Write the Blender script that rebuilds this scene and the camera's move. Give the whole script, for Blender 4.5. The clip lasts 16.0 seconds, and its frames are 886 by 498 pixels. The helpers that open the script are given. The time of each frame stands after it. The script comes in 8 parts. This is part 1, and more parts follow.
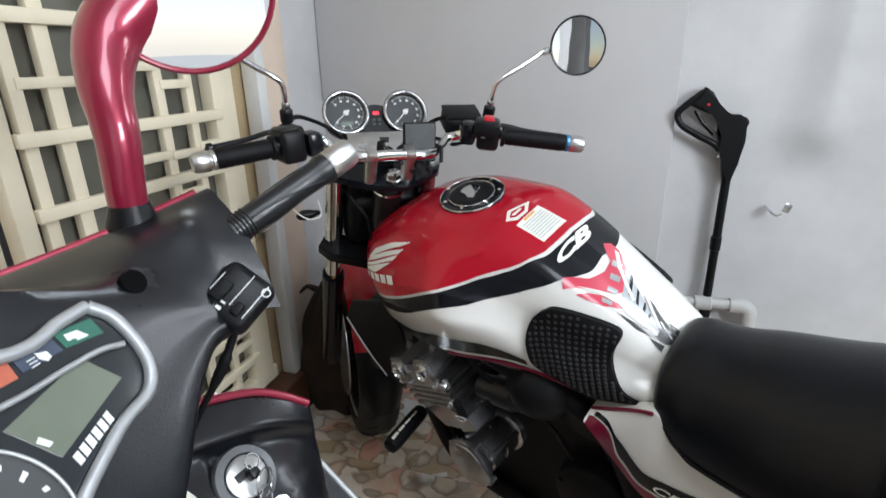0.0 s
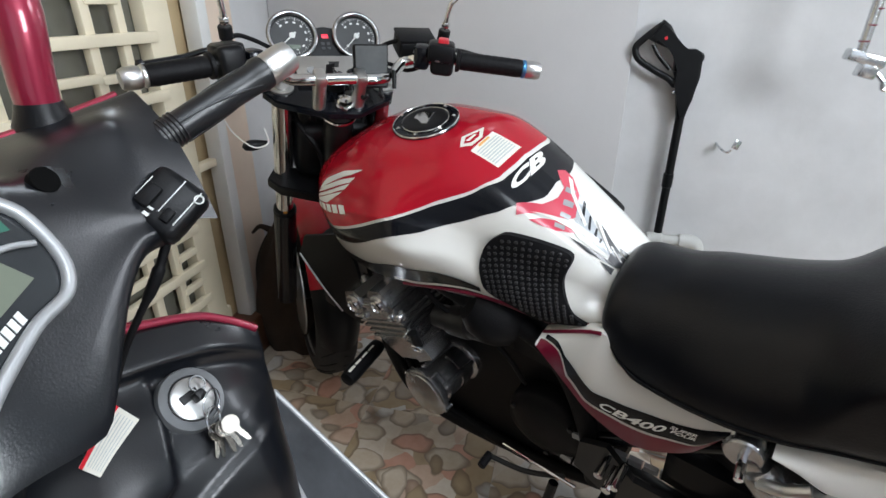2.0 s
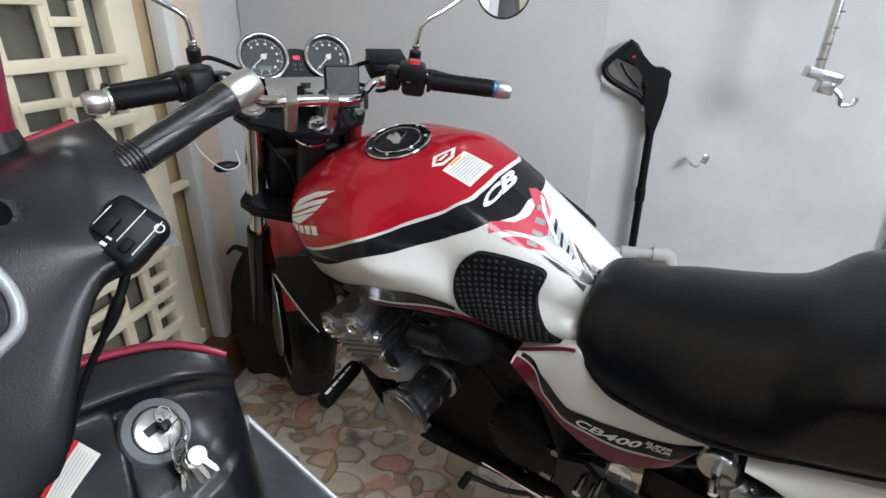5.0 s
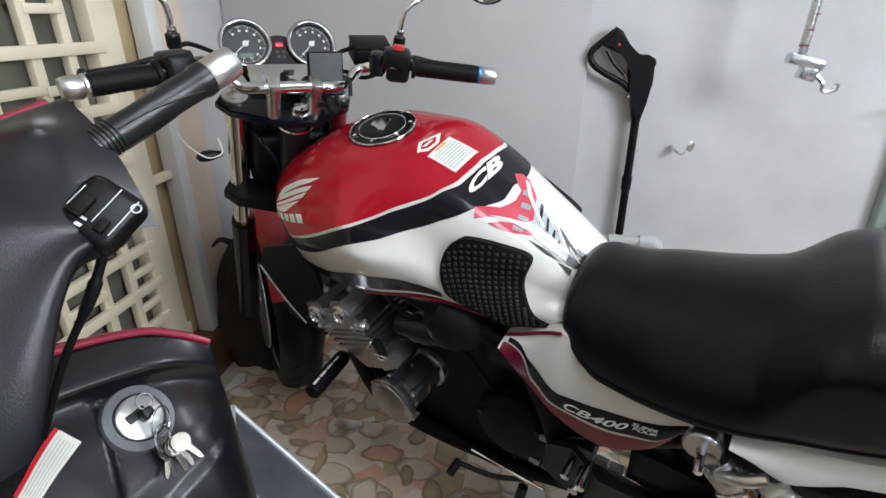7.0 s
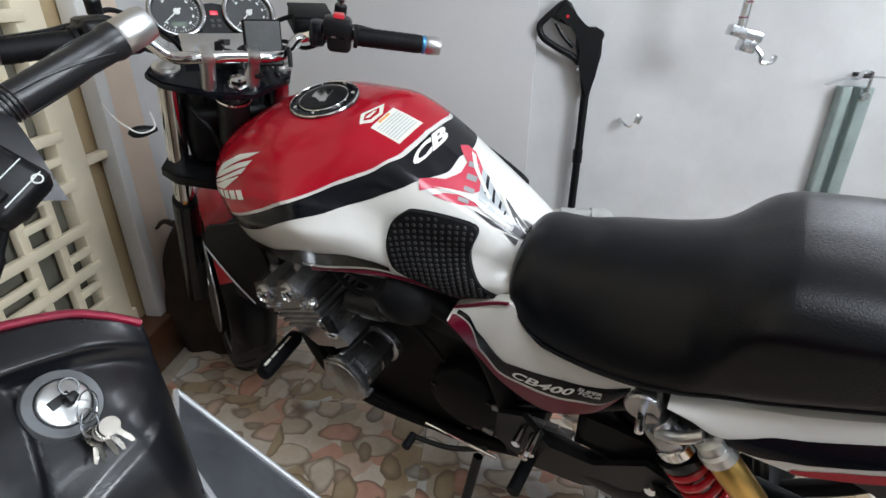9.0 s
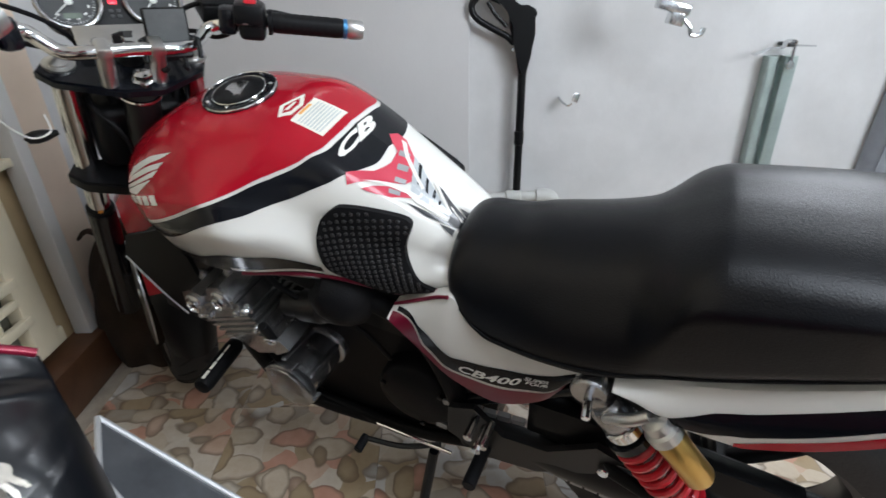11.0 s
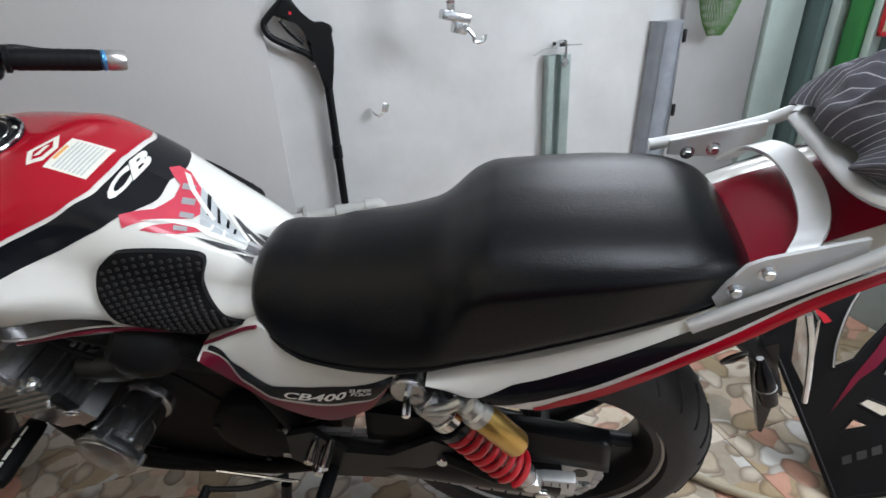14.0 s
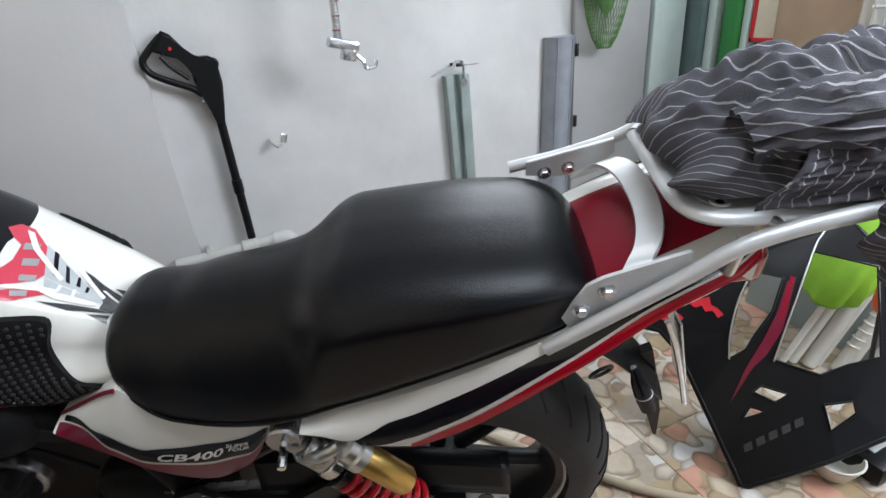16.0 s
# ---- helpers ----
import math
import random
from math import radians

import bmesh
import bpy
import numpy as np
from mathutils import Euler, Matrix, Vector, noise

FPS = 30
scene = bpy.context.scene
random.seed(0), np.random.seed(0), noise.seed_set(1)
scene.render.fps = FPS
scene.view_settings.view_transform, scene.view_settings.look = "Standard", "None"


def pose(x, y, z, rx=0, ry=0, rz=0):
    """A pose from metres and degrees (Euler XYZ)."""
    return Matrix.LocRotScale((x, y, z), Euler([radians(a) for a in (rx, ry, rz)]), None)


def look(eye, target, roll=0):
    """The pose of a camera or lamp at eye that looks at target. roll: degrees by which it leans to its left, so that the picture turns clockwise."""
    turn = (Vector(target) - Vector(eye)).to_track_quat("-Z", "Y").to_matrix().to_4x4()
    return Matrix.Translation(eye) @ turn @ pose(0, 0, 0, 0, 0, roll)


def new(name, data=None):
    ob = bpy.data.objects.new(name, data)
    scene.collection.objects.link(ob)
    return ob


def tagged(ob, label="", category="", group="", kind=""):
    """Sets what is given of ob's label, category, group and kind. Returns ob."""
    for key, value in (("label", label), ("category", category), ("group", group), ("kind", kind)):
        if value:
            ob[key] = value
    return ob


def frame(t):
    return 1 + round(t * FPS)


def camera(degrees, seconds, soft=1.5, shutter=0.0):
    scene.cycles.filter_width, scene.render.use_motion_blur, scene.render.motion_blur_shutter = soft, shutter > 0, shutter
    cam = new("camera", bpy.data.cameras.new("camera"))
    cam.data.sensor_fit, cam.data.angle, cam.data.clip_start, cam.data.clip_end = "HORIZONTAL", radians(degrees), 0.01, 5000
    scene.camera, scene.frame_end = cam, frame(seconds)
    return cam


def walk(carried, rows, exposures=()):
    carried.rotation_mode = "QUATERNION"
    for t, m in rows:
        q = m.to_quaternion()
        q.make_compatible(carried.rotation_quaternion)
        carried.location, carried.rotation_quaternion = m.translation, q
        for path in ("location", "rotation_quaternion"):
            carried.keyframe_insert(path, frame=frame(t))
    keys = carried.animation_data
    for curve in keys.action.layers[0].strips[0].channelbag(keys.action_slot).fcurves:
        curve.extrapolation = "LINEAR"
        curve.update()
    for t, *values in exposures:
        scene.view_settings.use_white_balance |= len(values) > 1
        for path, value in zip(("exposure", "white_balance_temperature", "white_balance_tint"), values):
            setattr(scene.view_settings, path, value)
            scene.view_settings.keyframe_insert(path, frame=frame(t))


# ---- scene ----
cam = camera(80.5, 16.0, soft=1.5, shutter=0.4)
# seconds, eye and aim in metres, lean in degrees
PATH = [
    (0, (0.005, -0.002, 1.138), (-0.573, 1.79, 0.463), -1.1),
    (0.5, (0.002, -0.004, 1.112), (-0.532, 1.762, 0.34), -0.2),
    (1, (0.006, -0.006, 1.096), (-0.462, 1.747, 0.253), 0.6),
    (1.5, (0.009, -0.002, 1.096), (-0.439, 1.751, 0.244), 0.6),
    (2, (0.017, 0.001, 1.095), (-0.4, 1.763, 0.246), 0.3),
    (2.5, (0.022, 0.008, 1.11), (-0.388, 1.798, 0.318), -0.6),
    (3, (0.028, 0.012, 1.105), (-0.346, 1.809, 0.311), -0.7),
    (5.5, (0.029, 0.007, 1.1), (-0.326, 1.806, 0.302), 0.2),
    (6, (0.024, 0.007, 1.096), (-0.356, 1.796, 0.285), 0.3),
    (6.5, (0.029, 0.011, 1.092), (-0.323, 1.798, 0.267), 0.2),
    (7, (0.035, 0.006, 1.088), (-0.277, 1.805, 0.271), 0.0),
    (7.5, (0.04, 0.006, 1.088), (-0.218, 1.815, 0.275), -0.1),
    (8, (0.052, 0.009, 1.075), (-0.147, 1.799, 0.206), 0.4),
    (10.5, (0.074, 0.028, 1.072), (-0.027, 1.811, 0.173), -0.6),
    (11, (0.095, 0.052, 1.067), (0.086, 1.821, 0.135), -1.1),
    (11.5, (0.134, 0.084, 1.066), (0.282, 1.83, 0.1), -2.5),
    (12, (0.179, 0.105, 1.063), (0.544, 1.805, 0.075), -3.3),
    (12.5, (0.189, 0.091, 1.065), (0.657, 1.776, 0.095), -3.7),
    (13, (0.184, 0.056, 1.074), (0.665, 1.76, 0.145), -3.8),
    (13.5, (0.176, 0.032, 1.077), (0.635, 1.755, 0.171), -3.7),
    (14, (0.189, 0.026, 1.076), (0.68, 1.734, 0.16), -2.9),
    (14.5, (0.226, 0.026, 1.08), (0.813, 1.713, 0.181), -2.5),
    (15, (0.262, 0.017, 1.082), (0.884, 1.692, 0.181), -3.5),
    (15.5, (0.297, 0.005, 1.08), (0.95, 1.669, 0.184), -4.0),
    (16, (0.308, 0.005, 1.087), (0.988, 1.669, 0.21), -5.1),
]
walk(cam, [(t, look(eye, aim, lean)) for t, eye, aim, lean in PATH], exposures=[(0.0, 0.20), (8.0, 0.18), (16.0, 0.12)])

# ---- light: daylight through the open front of the garage, behind the camera and to its right; two added lamps ----
world = bpy.data.worlds.new("world")
scene.world = world
world.use_nodes = True
sky = world.node_tree.nodes.new("ShaderNodeTexSky")
sky.sky_type, sky.sun_disc, sky.sun_elevation, sky.sun_rotation = "NISHITA", False, radians(50), radians(140)
world.node_tree.nodes["Background"].inputs["Strength"].default_value = 0.05
world.node_tree.links.new(sky.outputs["Color"], world.node_tree.nodes["Background"].inputs["Color"])


def area_lamp(name, eye, target, w, h, watts, colour):
    data = bpy.data.lights.new(name, "AREA")
    data.shape, data.size, data.size_y, data.energy, data.color = "RECTANGLE", w, h, watts, colour
    ob = new(name, data)
    ob.matrix_world = look(eye, target)
    return ob


area_lamp("daylight_opening", (2.27, -0.40, 1.75), (-0.6, 0.6, 0.8), 0.9, 0.8, 52, (0.92, 0.99, 1.06))
area_lamp("daylight_opening", (1.25, -2.06, 1.42), (0.5, 0.6, 0.8), 1.75, 1.95, 6, (0.95, 0.985, 1.05))
# Unseen lamp high on the north wall, added to brighten seat and rear floor.
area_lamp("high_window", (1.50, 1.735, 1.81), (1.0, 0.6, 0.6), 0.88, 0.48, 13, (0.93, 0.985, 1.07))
# Unseen overhead lamp, added for the sheen on seat and cowl.
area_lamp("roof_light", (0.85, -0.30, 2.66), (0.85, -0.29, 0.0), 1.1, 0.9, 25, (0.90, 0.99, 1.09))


# ---- materials ----
def material(name, base, rough=0.5, metal=0.0, var=0.0, scale=8.0, bump=0.0, bump_scale=120.0, coat=0.0, spec=0.5, second=None, rvar=0.0, detail=6.0):
    """Principled surface with large stains, fine grain and relief in object space."""
    m = bpy.data.materials.new(name)
    m.use_nodes = True
    nt = m.node_tree
    p = nt.nodes["Principled BSDF"]
    p.inputs["Roughness"].default_value, p.inputs["Metallic"].default_value = rough, metal
    p.inputs["Coat Weight"].default_value, p.inputs["Coat Roughness"].default_value = coat, 0.06
    p.inputs["Specular IOR Level"].default_value = spec
    p.inputs["Base Color"].default_value = (*base, 1)
    tc = nt.nodes.new("ShaderNodeTexCoord")
    if var > 0 or second:
        big = nt.nodes.new("ShaderNodeTexNoise")
        big.inputs["Scale"].default_value, big.inputs["Detail"].default_value, big.inputs["Roughness"].default_value = scale, detail, 0.62
        ramp = nt.nodes.new("ShaderNodeValToRGB")
        ramp.color_ramp.elements[0].position, ramp.color_ramp.elements[1].position = 0.32, 0.68
        lo = second if second else tuple(c * (1 - var) for c in base)
        hi = base if second else tuple(min(1, c * (1 + var * 0.6)) for c in base)
        ramp.color_ramp.elements[0].color, ramp.color_ramp.elements[1].color = (*lo, 1), (*hi, 1)
        nt.links.new(tc.outputs["Object"], big.inputs["Vector"])
        nt.links.new(big.outputs["Fac"], ramp.inputs["Fac"])
        nt.links.new(ramp.outputs["Color"], p.inputs["Base Color"])
        if rvar > 0:
            mr = nt.nodes.new("ShaderNodeMapRange")
            mr.inputs["To Min"].default_value, mr.inputs["To Max"].default_value = max(0.02, rough - rvar), min(1, rough + rvar)
            nt.links.new(big.outputs["Fac"], mr.inputs["Value"])
            nt.links.new(mr.outputs["Result"], p.inputs["Roughness"])
    if bump > 0:
        fine = nt.nodes.new("ShaderNodeTexNoise")
        fine.inputs["Scale"].default_value, fine.inputs["Detail"].default_value = bump_scale, 5
        bp = nt.nodes.new("ShaderNodeBump")
        bp.inputs["Strength"].default_value, bp.inputs["Distance"].default_value = bump, 0.002
        nt.links.new(tc.outputs["Object"], fine.inputs["Vector"])
        nt.links.new(fine.outputs["Fac"], bp.inputs["Height"])
        nt.links.new(bp.outputs["Normal"], p.inputs["Normal"])
    return m


M_WALL = material("wall_paint", (0.60, 0.597, 0.60), 0.75, var=0.12, scale=3.0, bump=0.25, bump_scale=60)
M_COLUMN = material("column_paint", (0.53, 0.52, 0.52), 0.75, var=0.05, scale=2.5, bump=0.25, bump_scale=60)
M_CEIL = material("ceiling_paint", (0.70, 0.71, 0.73), 0.8, var=0.04, scale=2)
M_CREAM = material("cream_paint", (0.86, 0.77, 0.58), 0.45, var=0.08, scale=5, bump=0.1)
M_BEIGE = material("beige_render", (0.74, 0.64, 0.49), 0.7, var=0.06, scale=4, bump=0.2)
M_PEACH = material("peach_render", (0.76, 0.62, 0.50), 0.65, var=0.07, scale=5, bump=0.2)
M_RED = material("red_enamel", (0.40, 0.005, 0.018), 0.16, var=0.05, scale=4, coat=0.2, spec=0.30)
M_WHITE = material("white_enamel", (0.74, 0.73, 0.69), 0.25, var=0.03, scale=5, coat=0.5)
M_BLACK = material("black_enamel", (0.005, 0.006, 0.009), 0.22, var=0.1, scale=5, coat=0.15, spec=0.30)
M_MAROON = material("dark_red_enamel", (0.16, 0.005, 0.026), 0.28, var=0.08, scale=5, coat=0.25, spec=0.4)
M_SEAT = material("black_vinyl", (0.0022, 0.0028, 0.0046), 0.30, var=0.25, scale=7, bump=0.22, bump_scale=420, rvar=0.06, spec=0.32)
M_RUBBER = material("black_rubber", (0.006, 0.006, 0.007), 0.50, var=0.2, scale=12, bump=0.3, bump_scale=300, spec=0.16)
M_TYRE = material("tyre_rubber", (0.022, 0.022, 0.023), 0.75, var=0.25, scale=9, bump=0.4, bump_scale=200)
M_PLASTIC = material("black_plastic", (0.006, 0.0064, 0.0075), 0.36, var=0.2, scale=9, bump=0.15, bump_scale=500, spec=0.24)
M_CHROME = material("chrome", (0.80, 0.80, 0.80), 0.10, 1.0, var=0.08, scale=15)
M_ALU = material("brushed_aluminium", (0.68, 0.68, 0.67), 0.34, 1.0, var=0.12, scale=14, bump=0.08, bump_scale=250)
M_SILVER = material("silver_paint", (0.52, 0.53, 0.53), 0.42, 0.5, var=0.06, scale=10)
M_ENGINE = material("engine_alloy", (0.43, 0.43, 0.44), 0.26, 0.93, var=0.18, scale=26, bump=0.05, bump_scale=260, rvar=0.04)
M_DARK = material("dark_steel", (0.007, 0.007, 0.008), 0.45, 0.1, var=0.3, scale=12)
M_RACK = material("dull_cast_aluminium", (0.66, 0.67, 0.68), 0.45, 0.45, var=0.10, scale=16, bump=0.10, bump_scale=300)
M_GOLD = material("gold_anodised", (0.62, 0.40, 0.12), 0.28, 0.9, var=0.1, scale=20)
M_SPRING = material("red_spring_paint", (0.62, 0.015, 0.03), 0.3, var=0.1, scale=20, coat=0.5)
M_STICKER = material("sticker_white", (0.78, 0.76, 0.68), 0.4, var=0.04, scale=30)


# ---- building helpers ----
def smooth_curve(xs, ys, x):
    """Catmull-Rom value at x through the points (xs falling or rising)."""
    if xs[0] > xs[-1]:
        xs, ys = xs[::-1], ys[::-1]
    x = min(max(x, xs[0]), xs[-1])
    i = 0
    while i < len(xs) - 2 and x > xs[i + 1]:
        i += 1
    h = xs[i + 1] - xs[i]
    t = (x - xs[i]) / h
    def slope(k):
        if k == 0:
            return (ys[1] - ys[0]) / (xs[1] - xs[0])
        if k == len(xs) - 1:
            return (ys[-1] - ys[-2]) / (xs[-1] - xs[-2])
        a = (ys[k] - ys[k - 1]) / (xs[k] - xs[k - 1])
        b = (ys[k + 1] - ys[k]) / (xs[k + 1] - xs[k])
        return 0.0 if a * b <= 0 else 2 * a * b / (a + b)
    m0, m1 = slope(i) * h, slope(i + 1) * h
    t2, t3 = t * t, t * t * t
    return (2 * t3 - 3 * t2 + 1) * ys[i] + (t3 - 2 * t2 + t) * m0 + (3 * t2 - 2 * t3) * ys[i + 1] + (t3 - t2) * m1


def table(x, pairs):
    return smooth_curve([p[0] for p in pairs], [p[1] for p in pairs], x)


def link(name, bm, mat, parent=None, label="", smooth=True, recalc=True):
    """One mesh object from a bmesh."""
    if recalc:
        bmesh.ops.recalc_face_normals(bm, faces=bm.faces)
    me = bpy.data.meshes.new(name)
    bm.to_mesh(me)
    bm.free()
    for f in me.polygons:
        f.use_smooth = smooth
    if smooth:
        me.set_sharp_from_angle(angle=radians(42))
    me.materials.append(mat)
    ob = new(name, me)
    if parent:
        ob.parent = parent
    if label:
        ob["label"] = label
    return ob


def part(name, bm, mat, parent, label="", smooth=True):
    return link(name, bm, mat, parent, label, smooth)


def thing(name, label, category, m=None, group="", kind=""):
    ob = new(name)
    ob.empty_display_size = 0.05
    if m:
        ob.matrix_world = m
    return tagged(ob, label, category, group, kind)


def grid(fn, nu, nv, bm=None, cap=False, wrap_v=False):
    """A sheet fn(a, b), a and b from 0 to 1."""
    bm = bm or bmesh.new()
    vs = [[bm.verts.new(fn(i / nu, j / nv)) for j in range(nv if wrap_v else nv + 1)] for i in range(nu + 1)]
    n = nv
    for i in range(nu):
        for j in range(n):
            k = (j + 1) % nv if wrap_v else j + 1
            bm.faces.new((vs[i][j], vs[i + 1][j], vs[i + 1][k], vs[i][k]))
    if cap and wrap_v:
        bm.faces.new(vs[0])
        bm.faces.new(vs[nu][::-1])
    return bm


def box(bm, cx, cy, cz, sx, sy, sz, bevel=0.0, m=None, seg=2):
    r = bmesh.ops.create_cube(bm, size=1.0)
    bmesh.ops.scale(bm, vec=(sx, sy, sz), verts=r["verts"])
    if bevel > 0:
        edges = {e for v in r["verts"] for e in v.link_edges}
        b = bmesh.ops.bevel(bm, geom=list(edges), offset=bevel, segments=seg, profile=0.5, affect="EDGES", clamp_overlap=True)
        verts = list({v for f in b["faces"] for v in f.verts} | {v for v in r["verts"] if v.is_valid})
    else:
        verts = r["verts"]
    mm = Matrix.Translation((cx, cy, cz))
    if m:
        mm = m @ mm
    bmesh.ops.transform(bm, matrix=mm, verts=verts)
    return bm


def along(p, q):
    """Pose with its z from p to q."""
    d = Vector(q) - Vector(p)
    return Matrix.Translation(p) @ d.to_track_quat("Z", "Y").to_matrix().to_4x4()


def lathe(bm, profile, m=None, seg=24, arc=1.0):
    """Turned body: profile of (radius, height) about z."""
    rings = []
    for r, h in profile:
        rings.append([bm.verts.new((m or Matrix()) @ Vector((max(r, 0.0001) * math.cos(2 * math.pi * k / seg), max(r, 0.0001) * math.sin(2 * math.pi * k / seg), h))) for k in range(seg)])
    for a, b in zip(rings, rings[1:]):
        for k in range(seg):
            bm.faces.new((a[k], a[(k + 1) % seg], b[(k + 1) % seg], b[k]))
    bm.faces.new(rings[0][::-1])
    bm.faces.new(rings[-1])
    return bm


def rod(bm, p, q, r, r2=None, seg=16, bevel=0.0):
    """Round bar from p to q with softened ends."""
    r2 = r if r2 is None else r2
    ln = (Vector(q) - Vector(p)).length
    b = min(bevel or min(r, r2) * 0.15, ln * 0.3)
    return lathe(bm, [(r - b, 0), (r, b), (r2, ln - b), (r2 - b, ln)], along(p, q), seg)


def spline(points, n):
    """n + 1 points of a smooth curve through points."""
    P = [Vector(p) for p in points]
    P = [P[0] * 2 - P[1]] + P + [P[-1] * 2 - P[-2]]
    k = len(points) - 1
    out = []
    for i in range(n + 1):
        s = min(i / n * k, k - 1e-6)
        j = int(s)
        t = s - j
        a, b, c, d = P[j:j + 4]
        out.append(0.5 * ((2 * b) + (c - a) * t + (2 * a - 5 * b + 4 * c - d) * t * t + (3 * b - a - 3 * c + d) * t ** 3))
    return out


def tube(bm, points, radius, n=24, seg=12, flat=1.0, side=None, straight=False):
    """Round or flattened pipe along a smooth curve; radius a number or a list along it."""
    pts = [Vector(p) for p in points] if straight else spline(points, n)
    rings, up = [], Vector(side or (0, 0, 1))
    for i, p in enumerate(pts):
        d = (pts[min(i + 1, len(pts) - 1)] - pts[max(i - 1, 0)]).normalized()
        x = d.cross(up)
        if x.length < 1e-4:
            x = d.orthogonal()
        x.normalize()
        y = x.cross(d).normalized()
        if not side:
            up = y
        r = radius if isinstance(radius, (int, float)) else table(i / (len(pts) - 1), radius)
        rings.append([bm.verts.new(p + x * (r * math.cos(2 * math.pi * k / seg)) + y * (r * flat * math.sin(2 * math.pi * k / seg))) for k in range(seg)])
    for a, b in zip(rings, rings[1:]):
        for k in range(seg):
            bm.faces.new((a[k], a[(k + 1) % seg], b[(k + 1) % seg], b[k]))
    bm.faces.new(rings[0][::-1])
    bm.faces.new(rings[-1])
    return bm


def torus(bm, m, R, r, seg=36, ring=10):
    vs = [[bm.verts.new(m @ Vector(((R + r * math.cos(2 * math.pi * j / ring)) * math.cos(2 * math.pi * i / seg), (R + r * math.cos(2 * math.pi * j / ring)) * math.sin(2 * math.pi * i / seg), r * math.sin(2 * math.pi * j / ring)))) for j in range(ring)] for i in range(seg)]
    for i in range(seg):
        for j in range(ring):
            a, b = (i + 1) % seg, (j + 1) % ring
            bm.faces.new((vs[i][j], vs[a][j], vs[a][b], vs[i][b]))
    return bm


def prism(bm, outline, m, depth, bevel=0.0):
    """Plate: outline in the x-y plane of m, with thickness along its z."""
    lo = [bm.verts.new(m @ Vector((x, y, 0))) for x, y in outline]
    hi = [bm.verts.new(m @ Vector((x, y, depth))) for x, y in outline]
    n = len(outline)
    faces = [bm.faces.new(lo[::-1]), bm.faces.new(hi)]
    faces += [bm.faces.new((lo[i], lo[(i + 1) % n], hi[(i + 1) % n], hi[i])) for i in range(n)]
    if bevel > 0:
        bmesh.ops.bevel(bm, geom=[e for e in faces[1].edges], offset=bevel, segments=2, affect="EDGES")
    return bm

# ---- the motorcycle's bodywork as smooth surfaces; x forward, y to its left, z up ----
RING = [(0.0, 0.0, 1.0), (0.14, 0.36, 0.985), (0.28, 0.66, 0.93), (0.42, 0.87, 0.80), (0.56, 0.97, 0.62), (0.70, 1.0, 0.42), (0.85, 0.97, 0.20), (1.0, 0.90, 0.0)]
TANK_TOP = [(0.885, 0.755), (0.86, 0.812), (0.82, 0.856), (0.75, 0.899), (0.68, 0.927), (0.60, 0.939), (0.50, 0.936), (0.42, 0.911), (0.34, 0.870), (0.27, 0.821), (0.19, 0.757)]
TANK_LOW = [(0.885, 0.715), (0.86, 0.694), (0.77, 0.660), (0.676, 0.655), (0.585, 0.665), (0.447, 0.691), (0.378, 0.684), (0.315, 0.668), (0.25, 0.676), (0.19, 0.680)]
TANK_WIDE = [(0.885, 0.060), (0.86, 0.095), (0.82, 0.122), (0.75, 0.145), (0.68, 0.155), (0.60, 0.157), (0.50, 0.150), (0.42, 0.138), (0.34, 0.122), (0.27, 0.104), (0.19, 0.078)]
SEAT_TOP = [(0.232, 0.735), (0.226, 0.754), (0.212, 0.765), (0.190, 0.770), (0.15, 0.770), (0.10, 0.780), (0.02, 0.793), (-0.05, 0.814), (-0.085, 0.832), (-0.125, 0.848), (-0.25, 0.853), (-0.34, 0.849), (-0.39, 0.837), (-0.42, 0.812), (-0.435, 0.785)]
SEAT_LOW = [(0.232, 0.710), (0.226, 0.690), (0.195, 0.655), (0.155, 0.628), (0.078, 0.630), (0.014, 0.636), (-0.04, 0.651), (-0.122, 0.674), (-0.191, 0.701), (-0.254, 0.726), (-0.339, 0.758), (-0.40, 0.770), (-0.435, 0.768)]
SEAT_WIDE = [(0.232, 0.060), (0.226, 0.090), (0.212, 0.105), (0.190, 0.115), (0.155, 0.124), (0.078, 0.138), (0.0, 0.144), (-0.10, 0.146), (-0.25, 0.142), (-0.34, 0.132), (-0.40, 0.112), (-0.425, 0.085), (-0.435, 0.055)]


# camera's place in the motorcycle's frame; the tank is scaled about it
VIEW_PIVOT = (-0.020, 0.648, 1.270)


def ring_at(v):
    return smooth_curve([r[0] for r in RING], [r[1] for r in RING], v), smooth_curve([r[0] for r in RING], [r[2] for r in RING], v)


